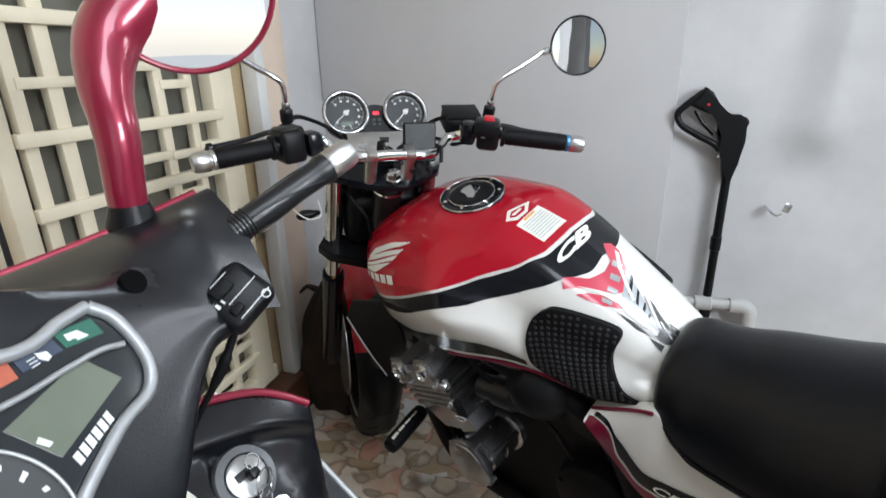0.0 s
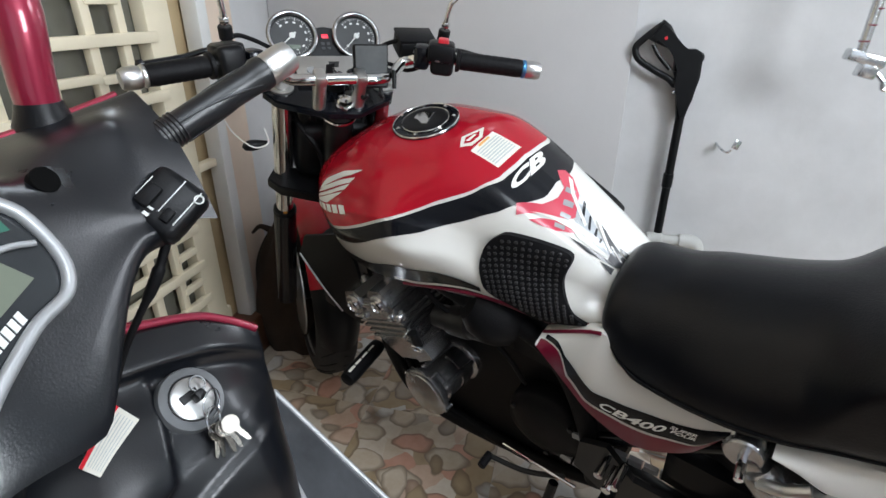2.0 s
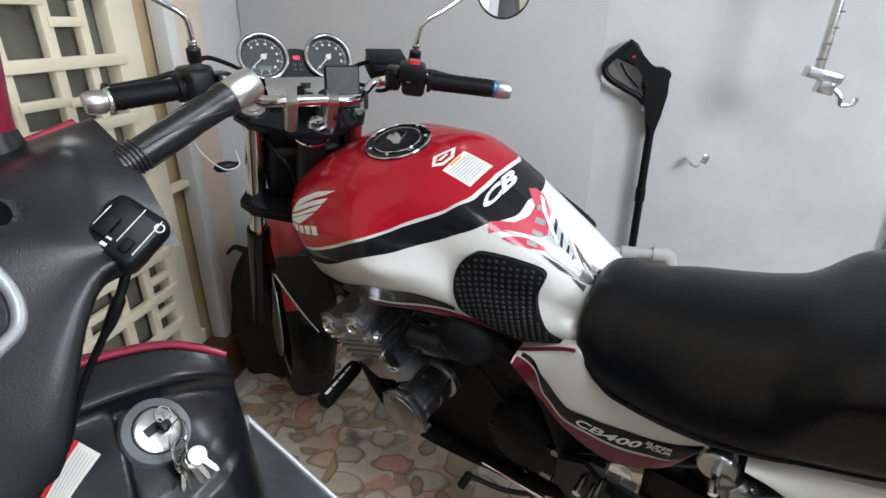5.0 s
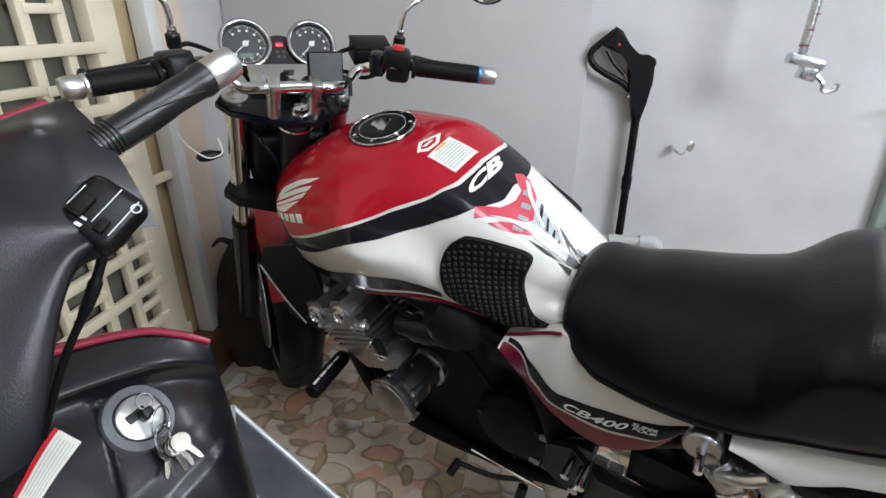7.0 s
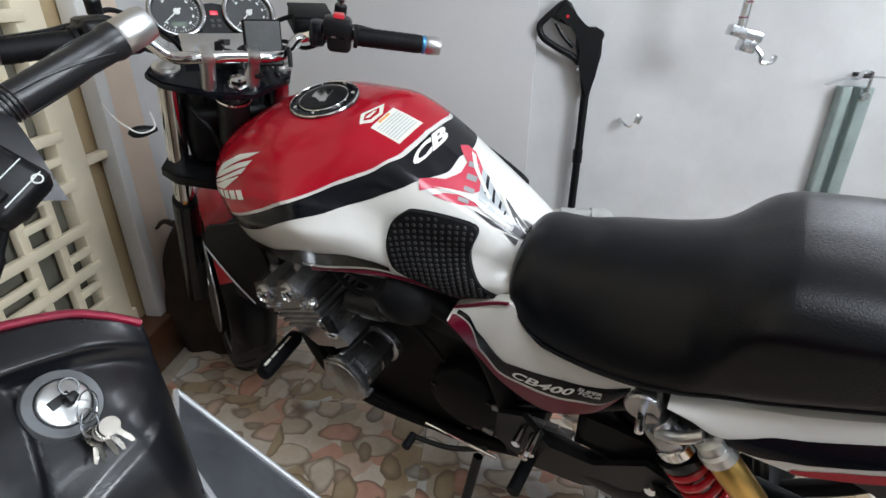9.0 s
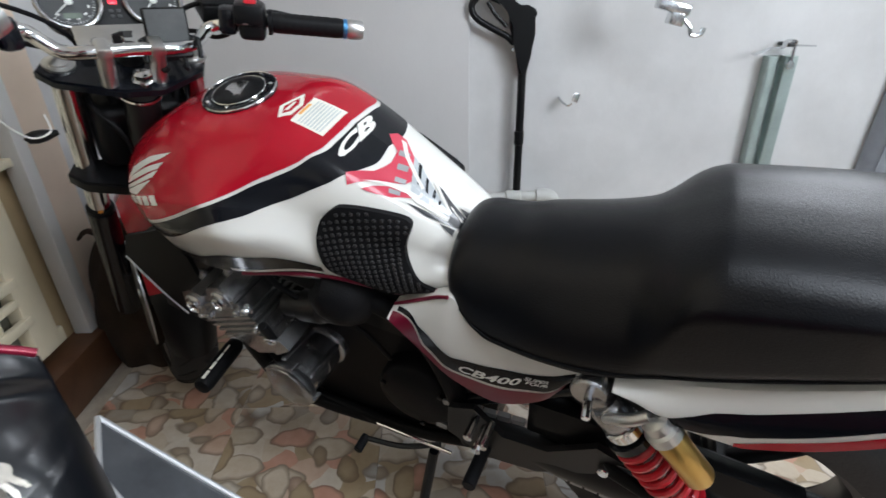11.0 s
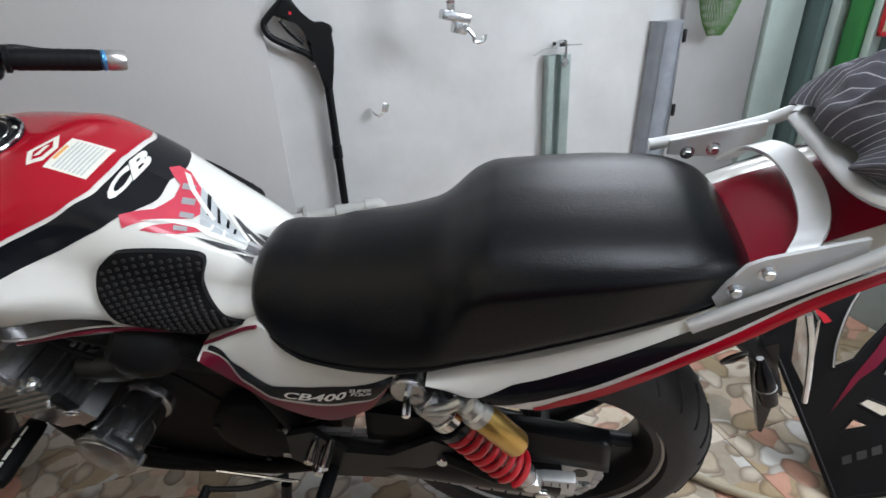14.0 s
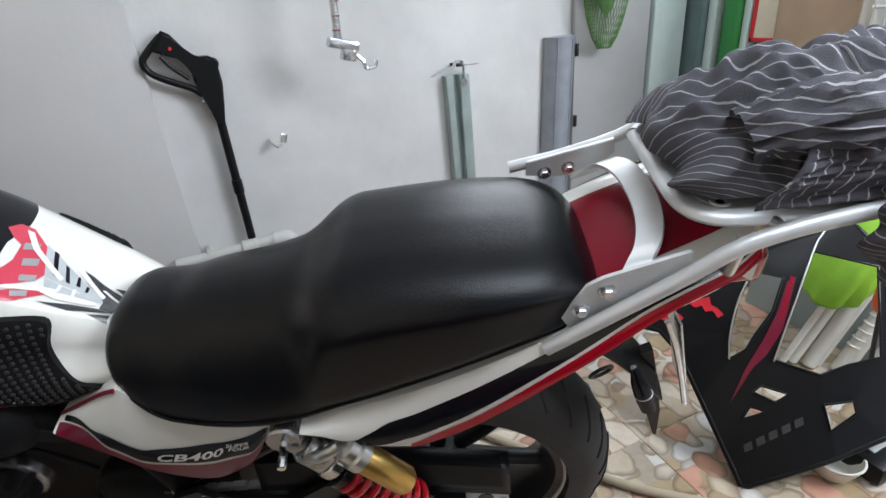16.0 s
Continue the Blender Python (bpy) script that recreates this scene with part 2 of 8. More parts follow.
def tank_at(x, v, off=0.0):
    """Point of the tank: v from 0 on the ridge to 1 at the lower edge, negative on its right."""
    a, b = ring_at(abs(v))
    top, low, wide = table(x, TANK_TOP), table(x, TANK_LOW), table(x, TANK_WIDE)
    y = wide * a + off * a
    z = low + (top - low) * b + off * (b * 2 - 0.9)
    # ridge and far side are lowered towards the seat to match their outline in view
    f = min(1.0, max(0.0, (0.48 - x) / 0.18))
    g = min(1.0, max(0.0, (0.36 - v) / 0.26))
    z -= 0.017 * f * f * (3 - 2 * f) * g * g * (3 - 2 * g)
    # upper tank and left front shoulder are scaled about the pivot to fit the camera's view
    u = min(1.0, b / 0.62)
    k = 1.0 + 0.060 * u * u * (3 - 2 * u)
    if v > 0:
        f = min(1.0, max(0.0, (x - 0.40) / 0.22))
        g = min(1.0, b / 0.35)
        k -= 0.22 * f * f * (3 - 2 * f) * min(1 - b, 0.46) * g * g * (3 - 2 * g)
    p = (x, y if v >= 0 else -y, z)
    return tuple(VIEW_PIVOT[i] + (p[i] - VIEW_PIVOT[i]) * k for i in range(3))


def seat_at(x, v, off=0.0):
    a, b = ring_at(abs(v))
    # the rider's part is rounder than the pillion step behind it
    k = min(1.0, max(0.0, (x + 0.10) / 0.07))
    k = 0.85 * k * k * (3 - 2 * k)
    w = abs(v)
    a += (math.sin(w * math.pi / 2 * 0.97) - a) * k
    b += (math.cos(w * math.pi / 2) - b) * k
    a2 = min(1.0, a * (1.06 - 0.05 * k))
    top, low, wide = table(x, SEAT_TOP), table(x, SEAT_LOW), table(x, SEAT_WIDE)
    y = wide * a2 + off * a
    z = low + (top - low) * b + off * b
    return (x, y if v >= 0 else -y, z)


COVER_UP = [(0.0, 0.322, 0.634), (0.25, 0.216, 0.686), (0.45, 0.188, 0.640), (0.7, 0.095, 0.618), (1.0, 0.016, 0.625)]
COVER_LOW = [(0.0, 0.322, 0.628), (0.25, 0.268, 0.568), (0.5, 0.220, 0.518), (0.7, 0.145, 0.490), (0.85, 0.073, 0.528), (1.0, 0.016, 0.618)]


def cover_at(s, v, off=0.0):
    """Side cover: s from its front tip to its rear tip, v from the upper to the lower edge."""
    S = [p[0] for p in COVER_UP]
    T = [p[0] for p in COVER_LOW]
    ux, uz = smooth_curve(S, [p[1] for p in COVER_UP], s), smooth_curve(S, [p[2] for p in COVER_UP], s)
    lx, lz = smooth_curve(T, [p[1] for p in COVER_LOW], s), smooth_curve(T, [p[2] for p in COVER_LOW], s)
    y = 0.102 + 0.026 * s + (0.030 - 0.024 * s) * v + 0.006 * math.sin(math.pi * v) + off
    return (ux + (lx - ux) * v, y, uz + (lz - uz) * v)


TAIL_UP = [(-0.030, 0.632), (-0.122, 0.655), (-0.257, 0.711), (-0.366, 0.765), (-0.47, 0.822), (-0.585, 0.868)]
TAIL_LOW = [(-0.030, 0.628), (-0.06, 0.622), (-0.09, 0.609), (-0.131, 0.600), (-0.178, 0.599), (-0.215, 0.613), (-0.252, 0.632), (-0.318, 0.678), (-0.371, 0.720), (-0.426, 0.762), (-0.467, 0.795), (-0.52, 0.827), (-0.585, 0.850)]
TAIL_WIDE = [(-0.030, 0.128), (-0.2, 0.136), (-0.366, 0.130), (-0.47, 0.118), (-0.55, 0.104), (-0.585, 0.085)]


def tail_at(x, v, off=0.0):
    up, low, w = table(x, TAIL_UP), table(x, TAIL_LOW), table(x, TAIL_WIDE)
    return (x, w - 0.002 + 0.028 * v + 0.008 * math.sin(math.pi * v) + off, up + (low - up) * v)


BIKE = pose(0.406, 0.847, 0.0, -13, 0, 155)
bike = thing("motorcycle", "red, white and black motorcycle leaning on its side stand", "motorcycle", BIKE)
MIRROR_Y = Vector((1, -1, 1))


def skin(fn, x0, x1, nu, nv, v0=-1.0, v1=1.0):
    return grid(lambda a, b: fn(x0 + (x1 - x0) * a, v0 + (v1 - v0) * b), nu, nv)


def closed_skin(fn, x0, x1, nu, nv):
    """A body with its underside and ends closed."""
    bm = skin(fn, x0, x1, nu, nv)
    bmesh.ops.holes_fill(bm, edges=[e for e in bm.edges if e.is_boundary])
    return bm


def band(fn, edge0, edge1, v0, v1, nv, nx, off, right=False):
    """Paint or trim lying on a body between two edge curves x(v)."""
    def at(a, b):
        v = v0 + (v1 - v0) * a
        return fn(edge0(v) + (edge1(v) - edge0(v)) * b, -v if right else v, off)
    return grid(at, nv, nx)


def along_band(fn, lo, hi, s0, s1, n, nx, off, right=False):
    """Paint band along a panel between two edge curves v(s)."""
    def at(a, b):
        s = s0 + (s1 - s0) * a
        p = Vector(fn(s, lo(s) + (hi(s) - lo(s)) * b, off))
        return p * MIRROR_Y if right else p
    return grid(at, n, nx)


def patch(fn, outline, off, depth=3):
    """A flat graphic laid onto a surface; outline of (x, v)."""
    bm = bmesh.new()
    vs = [bm.verts.new((x, v, 0)) for x, v in outline]
    bm.faces.new(vs)
    bmesh.ops.triangulate(bm, faces=bm.faces)
    for _ in range(depth):
        longest = [e for e in bm.edges if e.calc_length() > 0.02]
        if longest:
            bmesh.ops.subdivide_edges(bm, edges=longest, cuts=1, use_grid_fill=False)
            bmesh.ops.triangulate(bm, faces=[f for f in bm.faces if len(f.verts) > 3])
    for v in bm.verts:
        v.co = Vector(fn(v.co.x, v.co.y, off))
    return bm


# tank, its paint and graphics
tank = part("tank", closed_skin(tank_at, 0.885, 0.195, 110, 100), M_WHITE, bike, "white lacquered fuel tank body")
UPPER = [(0.0, 0.404), (0.0466, 0.4035), (0.196, 0.405), (0.3264, 0.4223), (0.4354, 0.460), (0.5177, 0.5094), (0.5845, 0.5702), (0.650, 0.6456), (0.7325, 0.7508), (0.790, 0.845), (0.81, 0.875)]
LOWER = [(0.0, 0.3975), (0.054, 0.397), (0.2036, 0.3985), (0.342, 0.4207), (0.4546, 0.4594), (0.5336, 0.510), (0.6012, 0.5715), (0.6674, 0.6483), (0.750, 0.750), (0.815, 0.850), (0.83, 0.875)]
BANDLOW = [(0.0, 0.3475), (0.1122, 0.3446), (0.2358, 0.3538), (0.3582, 0.3755), (0.4751, 0.4136), (0.5728, 0.4604), (0.647, 0.5167), (0.6827, 0.5675), (0.7327, 0.6293), (0.8194, 0.7229), (0.865, 0.80), (0.885, 0.865)]
for right in (False, True):
    part("paint_panel", band(tank_at, lambda v: table(v, UPPER), lambda v: 0.884, 0, 0.81, 80, 70, 0.0013, right), M_RED, tank, "glossy red paint")
    part("paint_band", band(tank_at, lambda v: table(v, BANDLOW), lambda v: table(v, LOWER) if v < 0.83 else 0.884, 0, 0.885, 90, 24, 0.0012, right), M_BLACK, tank, "black paint band")
    low_edge = [(0.41, 0.945), (0.4264, 0.931), (0.4658, 0.9055), (0.5214, 0.881), (0.60, 0.879), (0.6975, 0.925), (0.87, 0.96)]
    part("lower_band", along_band(tank_at, lambda s: table(s, low_edge), lambda s: 1.0, 0.425, 0.872, 50, 8, 0.0012, right), M_BLACK, tank, "black lower edge")
    part("pinstripe", along_band(tank_at, lambda s: 0.970, lambda s: 0.988, 0.42, 0.62, 24, 1, 0.0016, right), M_WHITE, tank, "white pinstripe")
    part("edge_trim", tube(bmesh.new(), [Vector(tank_at(x, 1.0, 0.001)) * (MIRROR_Y if right else Vector((1, 1, 1))) + Vector((0, 0, -0.003)) for x in (0.60, 0.50, 0.42, 0.36, 0.315, 0.28, 0.20)], 0.0035, 30, 8), M_MAROON, tank, "dark red lower edge trim")

M_PINK = material("rose_film", (0.60, 0.045, 0.085), 0.3, var=0.1, scale=20, coat=0.6)
M_GREY = material("grey_film", (0.33, 0.34, 0.35), 0.35, var=0.15, scale=30, coat=0.6)
M_LETTER = material("white_film", (0.80, 0.79, 0.75), 0.35, var=0.03, scale=40)


def graphic(name, outline, mat, off, right_too=True, label=""):
    for sgn in ((1, -1) if right_too else (1,)):
        part(name, patch(tank_at, [(x, v * sgn) for x, v in outline], off), mat, tank, label)


# wing emblem: swept feathers, and bars for its lettering
for outline in ([(0.645, 0.396), (0.701, 0.406), (0.767, 0.436), (0.808, 0.500), (0.736, 0.455), (0.675, 0.424)],
                [(0.664, 0.436), (0.723, 0.457), (0.789, 0.487), (0.819, 0.527), (0.732, 0.487), (0.680, 0.465)],
                [(0.680, 0.470), (0.732, 0.497), (0.815, 0.537), (0.826, 0.565), (0.741, 0.520), (0.697, 0.500)],
                [(0.704, 0.512), (0.758, 0.532), (0.824, 0.572), (0.830, 0.600), (0.776, 0.590), (0.736, 0.545)]):
    graphic("wing_feather", outline, M_LETTER, 0.0026)
for k in range(5):
    x0, v0 = 0.838 - 0.0275 * k, 0.612 - 0.006 * k
    graphic("emblem_bar", [(x0, v0), (x0 - 0.021, v0 - 0.004), (x0 - 0.021, v0 + 0.046), (x0, v0 + 0.052)], M_LETTER, 0.0026)
# model mark on the black band
def on_quad(text, quad, fn, off, mat, parent, shear=0.0, bold=0.0):
    """Letters stretched over the quad of (u, v) on a body: lower left, lower right, upper right, upper left."""
    cu = bpy.data.curves.new("lettering", "FONT")
    cu.body, cu.shear, cu.offset, cu.resolution_u = text, shear, bold, 3
    tmp = new("lettering", cu)
    me = bpy.data.meshes.new_from_object(tmp.evaluated_get(bpy.context.evaluated_depsgraph_get()))
    bpy.data.objects.remove(tmp)
    bm = bmesh.new()
    bm.from_mesh(me)
    bpy.data.meshes.remove(me)
    xs, ys = [v.co.x for v in bm.verts], [v.co.y for v in bm.verts]
    x0, x1, y0, y1 = min(xs), max(xs), min(ys), max(ys)
    bmesh.ops.triangulate(bm, faces=bm.faces)
    for _ in range(3):
        bmesh.ops.subdivide_edges(bm, edges=[e for e in bm.edges if e.calc_length() > (x1 - x0) * 0.06], cuts=1)
        bmesh.ops.triangulate(bm, faces=[f for f in bm.faces if len(f.verts) > 3])
    for v in bm.verts:
        s, t = (v.co.x - x0) / (x1 - x0), (v.co.y - y0) / (y1 - y0)
        p = [(quad[0][k] * (1 - s) + quad[1][k] * s) * (1 - t) + (quad[3][k] * (1 - s) + quad[2][k] * s) * t for k in (0, 1)]
        v.co = Vector(fn(p[0], p[1], off))
    return part("lettering", bm, mat, parent, "white letters")


on_quad("CB", [(0.3775, 0.236), (0.3738, -0.066), (0.3950, -0.104), (0.3918, 0.208)], tank_at, 0.0024, M_LETTER, tank, 0.25, 0.05)
# rose swash, grey slats and dark shards behind the band
graphic("swash", [(0.3588, -0.0741), (0.3521, -0.1185), (0.3380, -0.1198), (0.3153, -0.0497), (0.2953, 0.0520), (0.3036, 0.1530), (0.3214, 0.2197), (0.3393, 0.2911), (0.3601, 0.3610), (0.3663, 0.3010), (0.3530, 0.2420), (0.3403, 0.1921), (0.3322, 0.0748), (0.3351, -0.0093), (0.3476, -0.0377)], M_PINK, 0.0014, False)
graphic("swash", [(0.3427, 0.3480), (0.3272, 0.2856), (0.3059, 0.2063), (0.2825, 0.1710), (0.2855, 0.2233), (0.3045, 0.3080), (0.3267, 0.3393)], M_PINK, 0.0014, False)
M_PALEGREY = material("pale_grey_film", (0.46, 0.49, 0.51), 0.3, var=0.12, scale=40, coat=0.6)
graphic("slat_field", [(0.3165, -0.0600), (0.3000, -0.0250), (0.2835, 0.0200), (0.2520, 0.1050), (0.2355, 0.1650), (0.2625, 0.2150), (0.2745, 0.2000), (0.2925, 0.1700), (0.3045, 0.0500)], M_PALEGREY, 0.0016, False)
for outline in ([(0.3060, -0.0400), (0.3000, -0.0300), (0.2880, 0.0900), (0.2925, 0.0900)], [(0.2880, 0.0150), (0.2835, 0.0250), (0.2745, 0.1100), (0.2790, 0.1050)], [(0.2715, 0.0550), (0.2685, 0.0600), (0.2640, 0.1150), (0.2685, 0.1100)], [(0.2595, 0.0950), (0.2565, 0.1000), (0.2550, 0.1350), (0.2580, 0.1350)]):
    graphic("slat", outline, M_BLACK, 0.0020, False)
for outline in ([(0.2970, 0.1150), (0.2955, 0.1150), (0.2610, 0.1550), (0.2610, 0.1500)], [(0.2820, 0.1350), (0.2805, 0.1800), (0.2775, 0.1800), (0.2790, 0.1350)], [(0.2685, 0.1350), (0.2655, 0.1900), (0.2625, 0.1900), (0.2655, 0.1350)]):
    graphic("slat", outline, M_LETTER, 0.0022, False)
M_SPECK = material("dark_speckled_film", (0.035, 0.037, 0.042), 0.3, var=0.6, scale=120, coat=0.6)
for outline in ([(0.2745, 0.0050), (0.2610, 0.0200), (0.2475, 0.0500), (0.2295, 0.0800), (0.2175, 0.1000), (0.2175, 0.2050), (0.2220, 0.2550), (0.2355, 0.2350), (0.2370, 0.1750), (0.2445, 0.1100)], [(0.2880, 0.2850), (0.2625, 0.2600), (0.2355, 0.2400), (0.2220, 0.2600), (0.2580, 0.3100)], [(0.2415, 0.3100), (0.2220, 0.2850), (0.2220, 0.3600)], [(0.2355, 0.0500), (0.2160, 0.0300), (0.2175, 0.0900)]):
    graphic("shard", outline, M_SPECK, 0.0018, False)
for outline in ([(0.3420, -0.0950), (0.3345, -0.0950), (0.3195, -0.0250), (0.2820, 0.0900), (0.2835, 0.1100), (0.3225, -0.0050)], [(0.3450, 0.3000), (0.3195, 0.2150), (0.2925, 0.1750), (0.2775, 0.1700), (0.2790, 0.2000), (0.2925, 0.2100), (0.3210, 0.2450)], [(0.2760, 0.0150), (0.2730, 0.0000), (0.2385, 0.1250), (0.2385, 0.1500)], [(0.2925, 0.2100), (0.2745, 0.1900), (0.2430, 0.1900), (0.2385, 0.2150), (0.2490, 0.2350), (0.2760, 0.2400)], [(0.2445, 0.0900), (0.2415, 0.0850), (0.2205, 0.1400), (0.2220, 0.1550)]):
    graphic("streak", outline, M_LETTER, 0.0024, False)
for x0, v0 in ((0.3270, -0.020), (0.3180, 0.060), (0.3105, 0.145), (0.3060, 0.255)):
    graphic("swash_bar", [(x0 + 0.007, v0 - 0.006), (x0 - 0.006, v0 - 0.030), (x0 - 0.0085, v0 + 0.008), (x0 + 0.004, v0 + 0.032)], M_GREY, 0.0020, False)
# warning labels beside the cap
diamond = part("diamond_label", patch(tank_at, [(0.4794, 0.1787), (0.4921, 0.1115), (0.4789, -0.0028), (0.4660, 0.0615), (0.4669, 0.1394)], 0.0018), M_STICKER, tank, "white diamond label")
part("label_mark", patch(tank_at, [(0.4785, 0.1509), (0.4856, 0.1077), (0.4782, 0.0339), (0.4709, 0.0666), (0.4715, 0.1235)], 0.0022), M_RED, diamond, "red diamond")
part("label_mark", patch(tank_at, [(0.4800, 0.1330), (0.4795, 0.0700), (0.4762, 0.0600), (0.4752, 0.1200)], 0.0026), M_STICKER, diamond)
warn = part("warning_label", patch(tank_at, [(0.4632, -0.004), (0.4150, -0.0292), (0.4150, 0.1691), (0.4621, 0.1716)], 0.0018), M_STICKER, tank, "cream warning label")
M_PRINT = material("grey_print", (0.50, 0.53, 0.53), 0.5, var=0.1, scale=60)
M_ORANGE = material("orange_print", (0.72, 0.36, 0.10), 0.5, var=0.1, scale=60)
for k in range(8):
    x = 0.4530 - 0.0044 * k
    part("text_bar", patch(tank_at, [(x + 0.0010, 0.160), (x + 0.0012, 0.004 - 0.002 * k), (x - 0.0010, 0.003 - 0.002 * k), (x - 0.0012, 0.159)], 0.0022, 1), M_PRINT, warn)
part("text_bar", patch(tank_at, [(0.4608, 0.120), (0.4612, 0.040), (0.4572, 0.039), (0.4568, 0.119)], 0.0022, 1), M_ORANGE, warn, "orange heading bar")

# filler cap
cap_c = Vector(tank_at(0.581, 0.062))
cap_n = (Vector(tank_at(0.55, 0.04)) - Vector(tank_at(0.61, 0.04))).cross(Vector(tank_at(0.581, -0.10)) - Vector(tank_at(0.581, 0.18))).normalized()
cap_n = ((cap_n if cap_n.z > 0 else -cap_n) + Vector((-0.02, 0.10, 0.0))).normalized()
CAP = along(cap_c + cap_n * 0.003, cap_c + cap_n)
cap = part("fuel_cap", lathe(bmesh.new(), [(0.060, -0.006), (0.062, 0.001), (0.0605, 0.004), (0.056, 0.0055), (0.047, 0.005), (0.0455, 0.004)], CAP, 48), M_BLACK, bike, "black fuel cap with chrome rim")
part("cap_ring", torus(bmesh.new(), CAP @ Matrix.Translation((0, 0, 0.0038)), 0.0605, 0.0016, 48, 8), M_CHROME, cap, "chrome ring")
part("cap_lid", lathe(bmesh.new(), [(0.0430, 0.003), (0.0430, 0.0062), (0.040, 0.0078), (0.030, 0.0085), (0.0, 0.009)], CAP, 40), M_PLASTIC, cap, "black lid")
part("cap_ring", torus(bmesh.new(), CAP @ Matrix.Translation((0, 0, 0.0055)), 0.0437, 0.0011, 48, 8), M_CHROME, cap, "chrome ring")
flap = [(0.012, 0.018), (-0.010, 0.020), (-0.020, 0.010), (-0.020, -0.006), (-0.006, -0.012), (0.004, -0.024), (0.014, -0.022), (0.012, -0.006)]
part("key_flap", prism(bmesh.new(), flap, CAP @ Matrix.Translation((0, 0, 0.0085)), 0.003, 0.001), M_CHROME, cap, "chrome key flap")
for k in range(7):
    a = 2 * math.pi * k / 7 + 0.3
    part("cap_bolt", lathe(bmesh.new(), [(0.0035, 0), (0.0035, 0.0025), (0.0022, 0.0030), (0.0, 0.0022)], CAP @ Matrix.Translation((0.0525 * math.cos(a), 0.0525 * math.sin(a), 0.0052)), 10), M_CHROME, cap)

M_STUD = material("polished_rubber", (0.016, 0.016, 0.017), 0.30, var=0.2, scale=30, spec=0.6)
# rubber knee pads with raised studs
PAD_CORNERS = [(0.3763, 0.513), (0.3615, 0.479), (0.3133, 0.423), (0.2779, 0.394), (0.2719, 0.444), (0.2792, 0.569), (0.2776, 0.683), (0.2659, 0.855), (0.2513, 0.955), (0.2534, 0.980), (0.295, 0.982), (0.3284, 0.975), (0.3667, 0.955), (0.4053, 0.905), (0.4119, 0.810), (0.4073, 0.700), (0.3945, 0.587)]
PAD = []
for k in range(len(PAD_CORNERS)):
    a, b, c, d = (Vector(PAD_CORNERS[(k + o) % len(PAD_CORNERS)]) for o in (-1, 0, 1, 2))
    PAD += [tuple(0.5 * (2 * b + (c - a) * t + (2 * a - 5 * b + 4 * c - d) * t * t + (3 * b - a - 3 * c + d) * t ** 3)) for t in (0.0, 0.33, 0.66)]


def in_outline(x, v, outline):
    c = False
    for (x1, y1), (x2, y2) in zip(outline, outline[1:] + outline[:1]):
        if (y1 > v) != (y2 > v) and x < (x2 - x1) * (v - y1) / (y2 - y1) + x1:
            c = not c
    return c


for sgn in (1, -1):
    pad_bm = patch(tank_at, [(x, v * sgn) for x, v in PAD], 0.0075, 5)
    rim = [v for v in pad_bm.verts if v.is_boundary]
    ext = bmesh.ops.extrude_edge_only(pad_bm, edges=[e for e in pad_bm.edges if e.is_boundary])
    for v in (g for g in ext["geom"] if isinstance(g, bmesh.types.BMVert)):
        v.co -= Vector((0, sgn * 0.009, 0))
    pad = part("knee_pad", pad_bm, M_RUBBER, bike, "black rubber knee pad with raised studs", smooth=False)
    studs = bmesh.new()
    for i in range(17):
        for j in range(17):
            x, v = 0.258 + 0.0102 * i, 0.41 + 0.034 * j + (0.017 if i % 2 else 0)
            inset = [((px - 0.345) * 0.93 + 0.345, (pv - 0.68) * 0.93 + 0.68) for px, pv in PAD]
            if in_outline(x, v, inset):
                p, q, r = Vector(tank_at(x, v * sgn, 0.0075)), Vector(tank_at(x + 0.004, v * sgn, 0.0075)), Vector(tank_at(x, (v + 0.01) * sgn, 0.0075))
                nrm = (q - p).cross(r - p).normalized()
                if nrm.y * sgn < 0:
                    nrm = -nrm
                lathe(studs, [(0.0036, -0.001), (0.0030, 0.0012), (0.0016, 0.0020), (0.0, 0.0022)], along(p, p + nrm), 6)
    part("studs", studs, M_STUD, pad)

# seat with its seam
seat = part("seat", closed_skin(seat_at, 0.232, -0.435, 120, 56), M_SEAT, bike, "stepped black vinyl seat")
part("seat_piping", tube(bmesh.new(), [seat_at(x, 0.965, 0.0012) for x in (0.215, 0.17, 0.10, 0.0, -0.1, -0.2, -0.3, -0.38, -0.425)], 0.0022, 50, 6), M_RUBBER, seat)

# side covers and tail
BAND_UP = [(0.03, 0.12), (0.082, 0.27), (0.177, 0.60), (0.30, 0.68), (0.40, 0.64), (0.549, 0.46), (0.70, 0.30), (0.885, 0.27), (0.985, 0.25)]
BAND_LOW = [(0.03, 0.28), (0.105, 0.466), (0.253, 0.85), (0.40, 0.85), (0.464, 0.818), (0.60, 0.69), (0.763, 0.59), (0.88, 0.70), (0.985, 0.80)]
T_UP = [(-0.585, 0.14), (-0.47, 0.15), (-0.351, 0.20), (-0.296, 0.24), (-0.229, 0.28), (-0.156, 0.36), (-0.12, 0.60), (-0.09, 0.93), (-0.05, 0.98)]
T_LOW = [(-0.585, 0.34), (-0.47, 0.38), (-0.37, 0.52), (-0.309, 0.60), (-0.243, 0.68), (-0.178, 0.75), (-0.140, 0.93), (-0.11, 0.99), (-0.05, 0.99)]
T_RED = [(-0.585, 0.42), (-0.451, 0.48), (-0.398, 0.57), (-0.341, 0.67), (-0.278, 0.76), (-0.223, 0.80), (-0.175, 0.92), (-0.165, 0.99)]
